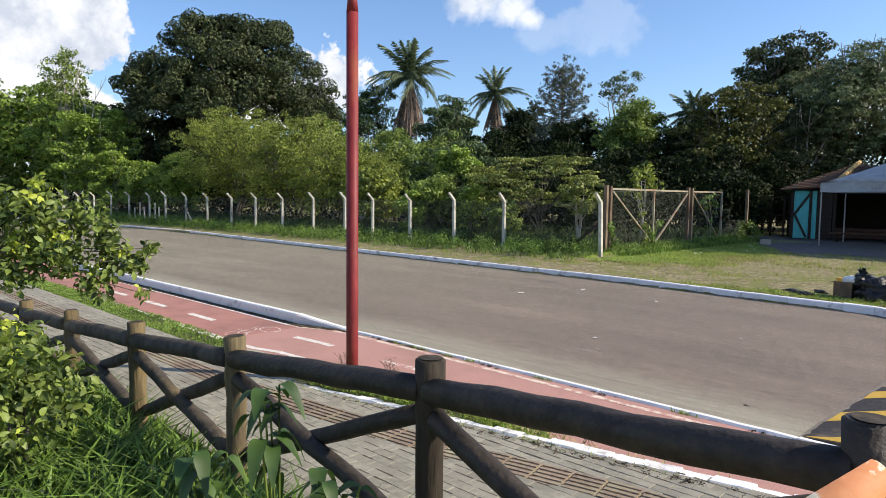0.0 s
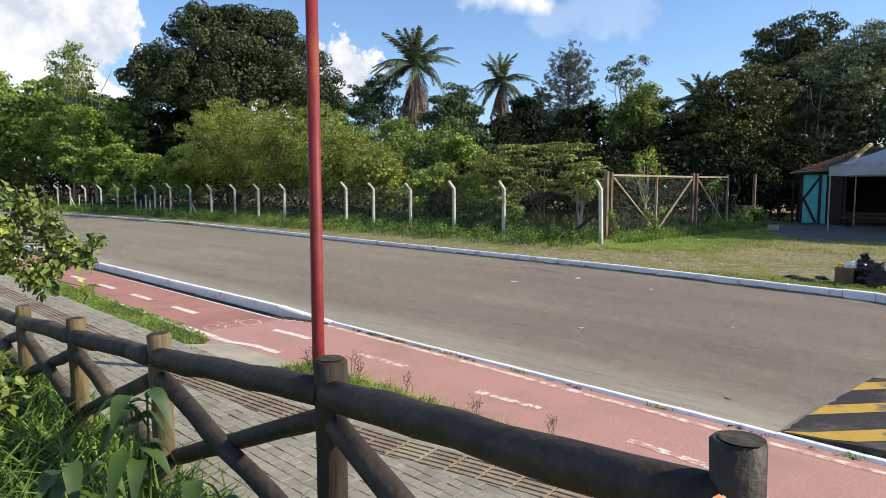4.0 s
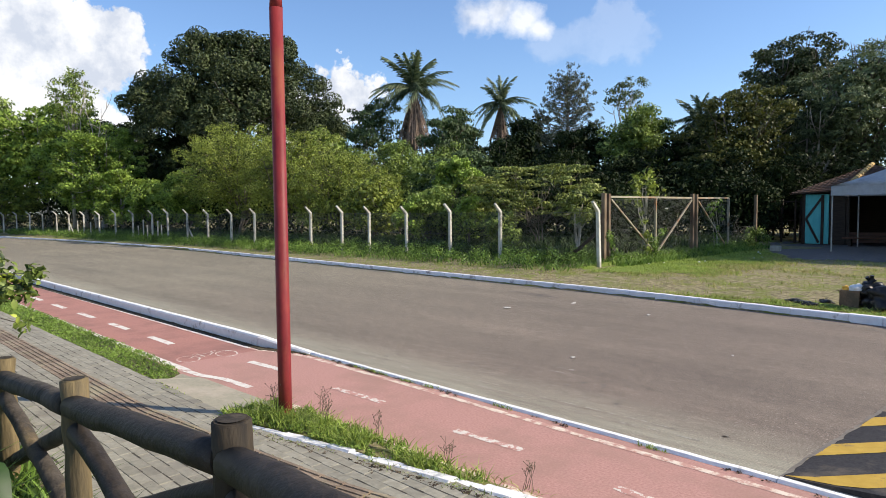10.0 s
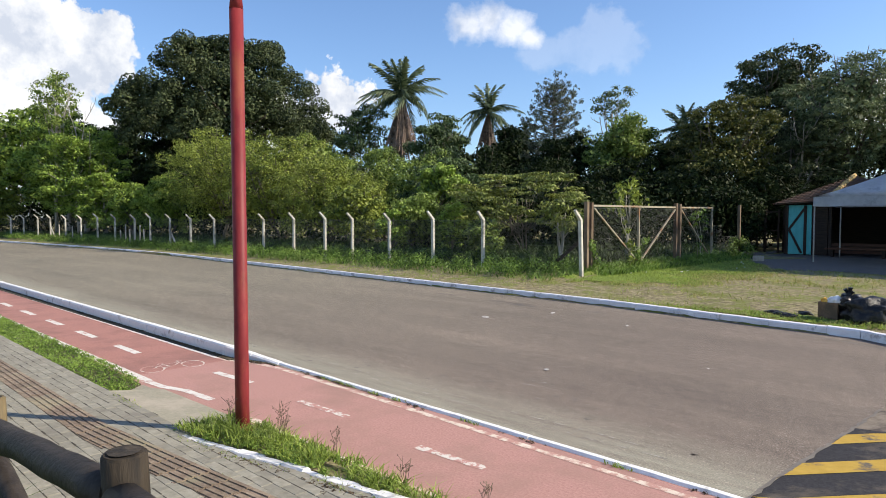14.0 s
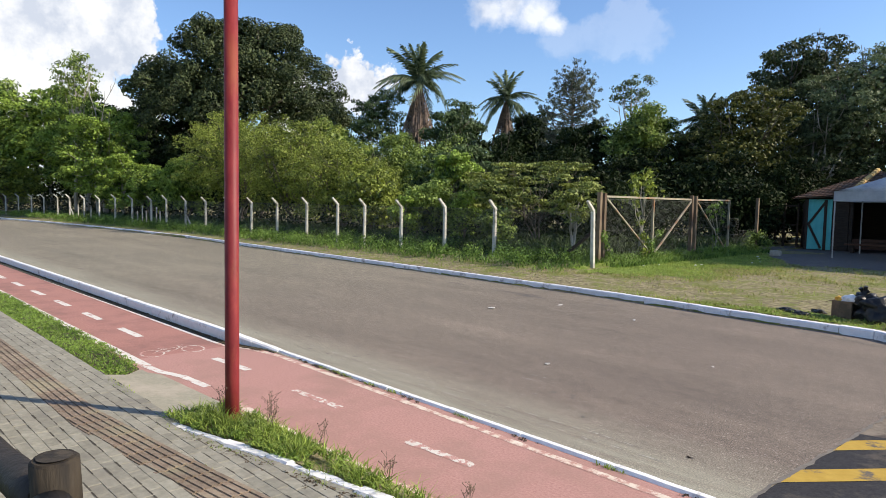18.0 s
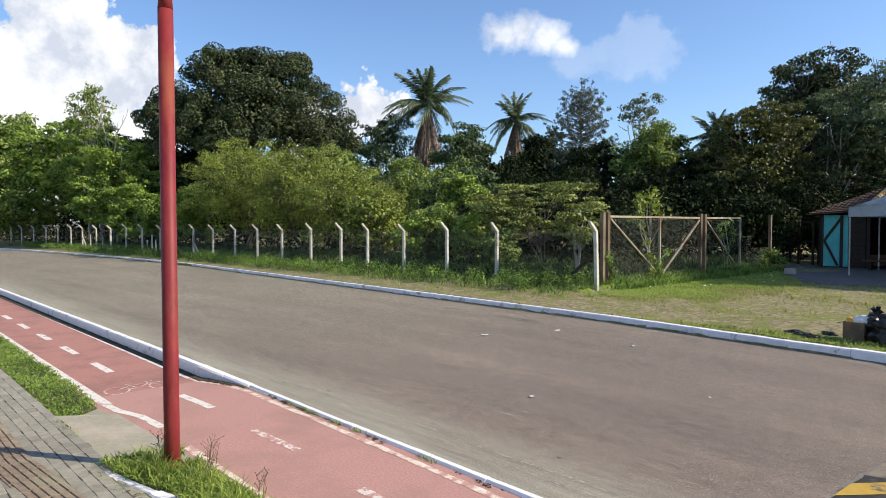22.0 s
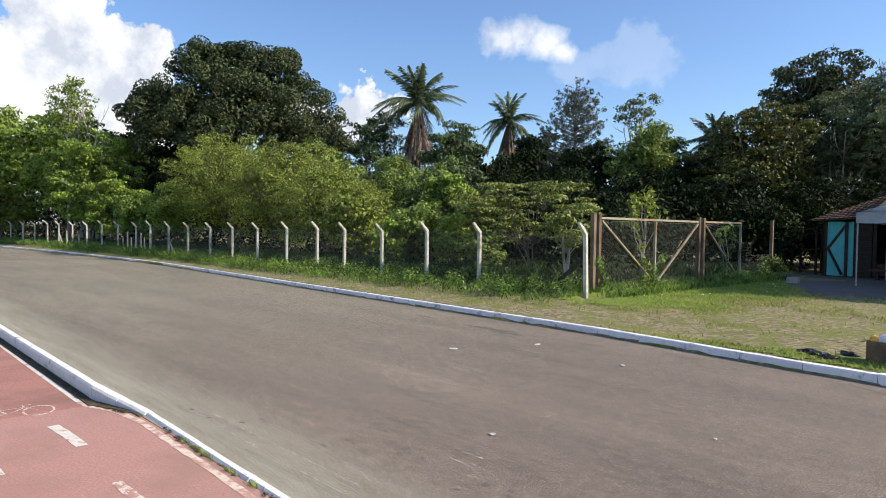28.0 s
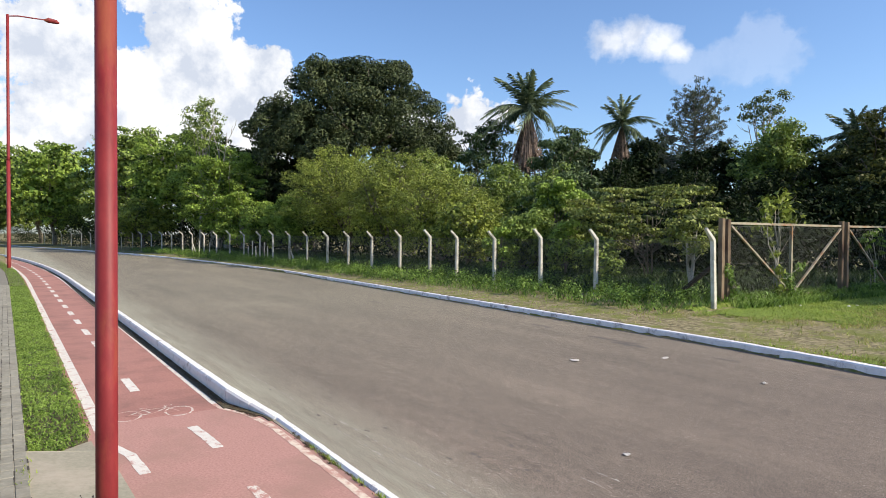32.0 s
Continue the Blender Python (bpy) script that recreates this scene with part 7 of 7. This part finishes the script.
tagged(blades("joint_weeds", pts, 0.035, 0.010, L_GRASS, 8, lean=0.9), "tiny weeds along kerb and paving joints", "weeds", kind="stuff")


def dry_weed(x, y, z, h, seed):
    """A leggy dry weed with branching stalks."""
    rg = random.Random(seed)
    bm = bmesh.new()
    for _ in range(5):
        p = Vector((rg.uniform(-0.04, 0.04), rg.uniform(-0.04, 0.04), 0))
        e = p + Vector((rg.uniform(-0.25, 0.25) * h, rg.uniform(-0.25, 0.25) * h, h * rg.uniform(0.7, 1.0)))
        m = p.lerp(e, 0.55) + Vector((rg.uniform(-0.03, 0.03), rg.uniform(-0.03, 0.03), 0))
        tube(bm, [p, m, e], [0.003, 0.002, 0.0015], 4)
        for _ in range(4):
            q = m.lerp(e, rg.uniform(0.1, 0.9))
            tip = q + Vector((rg.uniform(-0.12, 0.12), rg.uniform(-0.12, 0.12), rg.uniform(0.03, 0.12))) * h * 2
            tube(bm, [q, tip], [0.002, 0.0015], 4)
            box(bm, tip.x - 0.003, tip.x + 0.003, tip.y - 0.003, tip.y + 0.003, tip.z - 0.003, tip.z + 0.006)
    ob = part("dry_weed", bm, L_DEAD)
    ob.location = (x, y, z)
    tagged(ob, "leggy dry brown weed in the verge", "weed", "dry weeds in the verge")


for k, (x, y, h) in enumerate(((-5.35, 4.75, 0.34), (-4.95, 4.95, 0.36), (-4.75, 4.9, 0.30), (-4.2, 5.05, 0.22), (-3.3, 5.08, 0.24), (-2.6, 5.12, 0.22))):
    dry_weed(x, y, 0.08, h, 300 + k)

# ---- garden behind the log fence ----
pts = [(px, py, land_z(px, py)) for px, py in scatter(17000, -7.5, -1.7, -0.2, 2.62, lambda a, b: b > 0.55 + 0.3 * a * 0 and (a < -2.4 or b < 1.9))]
tagged(blades("garden_grass", pts, 0.20, 0.026, L_LUSH, 9, lean=1.5, loose=0.5), "lush green garden grass below the log fence", "grass", kind="stuff")


def oval_leaves(name, clumps, count, size, mat, seed, parent, aspect=1.9):
    """Pointed oval leaves, folded along the midrib, hanging in loose clumps."""
    rg = np.random.default_rng(seed)
    clumps = np.asarray(clumps, float)
    weight = clumps[:, 3] ** 2
    pick = rg.choice(len(clumps), count, p=weight / weight.sum())
    way = rg.normal(size=(count, 3))
    way /= np.linalg.norm(way, axis=1, keepdims=True)
    at = clumps[pick, :3] + way * rg.uniform(0.05, 1.0, (count, 1)) ** 0.5 * clumps[pick, 3:4]
    normal = way * 0.6 + rg.normal(scale=0.7, size=(count, 3)) + (0, 0, 0.5)
    normal /= np.linalg.norm(normal, axis=1, keepdims=True)
    along_ = np.cross(normal, rg.normal(size=(count, 3)))
    along_[:, 2] -= 0.3
    along_ /= np.linalg.norm(along_, axis=1, keepdims=True)
    across = np.cross(normal, along_)
    length = size * rg.uniform(0.55, 1.3, (count, 1))
    rows = [at]
    for u, w in ((0.28, 0.42), (0.66, 0.40)):
        for side in (-1, 1):
            rows.append(at + along_ * length * u + across * side * w * length / aspect * 1.2 + normal * length * 0.09)
        rows.append(at + along_ * length * u)
    rows.append(at + along_ * length - normal * length * 0.12)
    verts = np.stack(rows, 1).reshape(-1, 3)
    faces = []
    for i in range(count):
        k = 8 * i
        faces += [(k, k + 3, k + 1), (k, k + 2, k + 3), (k + 1, k + 3, k + 6, k + 4), (k + 3, k + 2, k + 5, k + 6), (k + 4, k + 6, k + 7), (k + 6, k + 5, k + 7)]
    return raw(name, verts.tolist(), faces, mat, parent, smooth=True)


def garden_shrub(x, y, seed, clumps, count, label, stems):
    z0 = land_z(x, y)
    t = empty("garden_shrub", (x, y, z0), label, "shrub")
    oval_leaves("foliage", [(a - x, b - y, c - z0, d) for a, b, c, d in clumps], count, 0.068, L_SHRUB, seed, t)
    oval_leaves("young_leaves", [(a - x, b - y, c - z0 + d * 0.6, d * 0.6) for a, b, c, d in clumps[::2]], count // 26, 0.062, L_LIME, seed + 1, t)
    bm = bmesh.new()
    rg = random.Random(seed)
    for sx, sy, sz in stems:
        tube(bm, [(sx, sy, -0.1), (sx * 1.05, sy, sz * 0.5), (sx, sy, sz)], [0.028, 0.022, 0.016], 7)
        for a, b, c, d in clumps:
            e = Vector((a - x, b - y, c - z0))
            tube(bm, [(sx, sy, sz), Vector((sx, sy, sz)).lerp(e, 0.5) + Vector((rg.uniform(-0.08, 0.08), 0, 0.05)), e], [0.012, 0.007, 0.003], 6)
    part("stem", bm, M_BARK, t)


UPPER = [(a, b, c, d * 0.84) for a, b, c, d in [(-5.99, 2.03, 1.93, 0.26), (-6.08, 2.44, 1.90, 0.24), (-5.84, 2.18, 1.61, 0.28), (-5.92, 2.61, 1.60, 0.22), (-6.02, 1.90, 1.52, 0.28), (-5.55, 2.78, 1.64, 0.10), (-5.68, 2.39, 1.37, 0.20), (-6.22, 1.80, 2.0, 0.28), (-5.40, 2.66, 1.28, 0.08), (-6.6, 1.6, 1.7, 0.34), (-6.5, 2.2, 2.05, 0.26), (-7.1, 1.9, 1.6, 0.36), (-5.7, 2.75, 1.5, 0.13), (-5.78, 2.5, 1.78, 0.16), (-5.6, 2.58, 1.52, 0.13), (-6.3, 2.1, 1.72, 0.26)]]
garden_shrub(-6.06, 1.85, 501, UPPER, 4200, "open leafy shrub with lime-yellow young tips over the fence", ((-0.55, -0.1, 1.25),))
LOWER = [(-4.30, 1.50, 0.98, 0.20), (-4.22, 1.61, 0.82, 0.20), (-4.47, 1.49, 1.08, 0.24), (-4.28, 1.30, 0.92, 0.22), (-4.1, 1.35, 0.68, 0.18), (-4.6, 1.75, 0.8, 0.28), (-4.9, 1.5, 0.95, 0.32), (-4.25, 1.05, 0.75, 0.24), (-5.3, 1.7, 0.9, 0.32)]
garden_shrub(-4.3, 1.45, 511, LOWER, 2600, "low dense garden shrub with small glossy leaves", ((0.0, 0.0, 0.15), (-0.2, 0.1, 0.2)))


def big_leaf_plant(x, y, top, seed):
    """A young plant with long drooping leaves on slim stems."""
    rg = random.Random(seed)
    z0 = land_z(x, y)
    t = empty("leafy_plant", (x, y, z0), "young plant with large drooping glossy leaves in the garden", "plant")
    bm = bmesh.new()
    tips = []
    for s in range(4):
        e = Vector((rg.uniform(-0.10, 0.10), rg.uniform(-0.10, 0.10), (top - z0) * rg.uniform(0.86, 1.0)))
        tube(bm, [(0.02 * s - 0.03, 0, -0.1), (e.x * 0.5, e.y * 0.5, e.z * 0.5), e], [0.008, 0.006, 0.004], 6)
        tips += [Vector((e.x * k, e.y * k, e.z * k)) for k in (1.0, 0.97, 0.9, 0.8, 0.66)]
    part("stem", bm, L_SHRUB, t)
    for i, p in enumerate(tips):
        a = 2.4 * i + rg.uniform(-0.4, 0.4)
        out, length = Vector((math.cos(a), math.sin(a), 0)), rg.uniform(0.11, 0.19)
        side = Vector((-out.y, out.x, 0))
        droop = rg.uniform(0.6, 1.3)
        bm = bmesh.new()
        rows = []
        for q in range(7):
            u = q / 6
            c = p + out * length * (0.75 * u) + Vector((0, 0, length * (0.30 * u - droop * u * u)))
            w = 0.19 * length * math.sin(math.pi * (0.05 + 0.93 * u ** 0.8)) + 0.001
            rows.append([bm.verts.new(c + side * w * s + Vector((0, 0, abs(s) * w * 0.35))) for s in (-1, 0, 1)])
        for r0, r1 in zip(rows, rows[1:]):
            for s in range(2):
                bm.faces.new((r0[s], r0[s + 1], r1[s + 1], r1[s]))
        part("leaf", bm, L_BIGLEAF, t, smooth=True)


big_leaf_plant(-1.98, 1.82, 1.40, 61)
big_leaf_plant(-1.88, 1.98, 1.02, 62)
big_leaf_plant(-2.35, 1.72, 1.05, 63)

# ---- block paving ----
def block_mesh(name, lx, ly, h, mat):
    c = 0.0035
    vs = [(sx * (lx / 2 - e), sy * (ly / 2 - e), z) for z, e in ((0.0, 0.0), (h - c, 0.0), (h, c)) for sx, sy in ((-1, -1), (1, -1), (1, 1), (-1, 1))]
    fs = [(8, 9, 10, 11)] + [(4 * r + k, 4 * r + (k + 1) % 4, 4 * r + 4 + (k + 1) % 4, 4 * r + 4 + k) for r in range(2) for k in range(4)]
    me = bpy.data.meshes.new(name)
    me.from_pydata(vs, [], fs)
    me.materials.append(mat)
    return me


PAVEMENT = bpy.data.objects["pavement"]
TACT = [(-60, 3.72), (-6.3, 3.77), (-4.7, 3.92), (-3.5, 4.06), (-2.5, 4.28), (-1.9, 4.40), (0.5, 4.72), (3.4, 4.9)]


def tact_y(x):
    for (xa, ya), (xb, yb) in zip(TACT, TACT[1:]):
        if x <= xb:
            return lerp(ya, yb, (x - xa) / (xb - xa))
    return TACT[-1][1]


def path_edge(x):
    return (4.44 if x < -5.6 else kerb_line_y(x) + 0.02)


BL, BW = 0.20, 0.10
paver_me = block_mesh("paver", BL - 0.004, BW - 0.004, 0.03, M_PAVER)
rv = random.Random(9)
near, rest = [], []
row = 0
y = 2.78
while y < 5.2:
    x = -30.0 + (BL / 2 if row % 2 else 0)
    while x < 3.4:
        if y + BW / 2 < path_edge(x) and abs(y - tact_y(x)) > 0.15:
            (near if -6.6 < x < -2.4 and y > 3.5 else rest).append((x, y))
        x += BL
    y += BW
    row += 1
if len(near) > 300:
    rest += near[300:]
    near = near[:300]
for x, y in near:
    share("paver", paver_me, Matrix.Translation((x, y, pave_z(y) - 0.022 + rv.uniform(-0.002, 0.003))) @ Matrix.Rotation(rv.uniform(-0.012, 0.012), 4, "Z"), PAVEMENT)
src_v = [tuple(v.co) for v in paver_me.vertices]
src_f = [tuple(p.vertices) for p in paver_me.polygons]
M_PAVER_REST = material("grey_paver_field", ((0.225, 0.213, 0.166), (0.318, 0.300, 0.238)), 18, 6, 0.92, 0.35, 120, island=0.13, wear=(0.20, 0.185, 0.15), wear_scale=1.3, wear_at=(0.5, 0.7), bump_dist=0.004)
vs, fs = [], []
for x, y in rest:
    k, dz = len(vs), pave_z(y) - 0.022 + rv.uniform(-0.002, 0.003)
    vs += [(a + x, b + y - bend(x), c + dz) for a, b, c in src_v]
    fs += [tuple(i + k for i in f) for f in src_f]
tagged(raw("paver_field", vs, fs, M_PAVER_REST, PAVEMENT), kind="stuff")

# open stretches of the long joints
vs, fs = [], []
for x, y in near + rest:
    if rv.random() < 0.5 and x > -22:
        k, z, yy, h = len(vs), pave_z(y + BW / 2) + 0.0105, y + BW / 2 - bend(x), rv.uniform(0.05, 0.095)
        w0, w1 = rv.uniform(0.004, 0.009), rv.uniform(0.004, 0.009)
        vs += [(x - h, yy - w0, z), (x + h, yy - w1, z), (x + h, yy + w1, z), (x - h, yy + w0, z)]
        fs.append((k, k + 1, k + 2, k + 3))
tagged(raw("open_joint", vs, fs, M_JOINT, PAVEMENT), kind="stuff")

# guiding strip of ribbed tiles for the blind
guide = tagged(new("tactile_strip"), "reddish-brown ribbed guiding strip in the footpath", "tactile paving", kind="structure")
bm = bmesh.new()
box(bm, -0.12, 0.12, -0.165, 0.165, 0.0, 0.028, 0.004)
for k in range(5):
    yy = -0.128 + 0.064 * k
    box(bm, -0.115, 0.115, yy - 0.015, yy + 0.015, 0.028, 0.036, 0.003)
tile_me = bpy.data.meshes.new("ribbed_tile")
bm.to_mesh(tile_me)
bm.free()
tile_me.materials.append(M_TACTILE)
x = 3.0
while x > -36:
    yy = tact_y(x)
    turn = math.atan2(tact_y(x + 0.2) - tact_y(x - 0.2), 0.4)
    share("ribbed_tile", tile_me, Matrix.Translation((x, yy - bend(x), pave_z(yy) - 0.014)) @ Matrix.Rotation(turn, 4, "Z"), guide)
    x -= 0.245
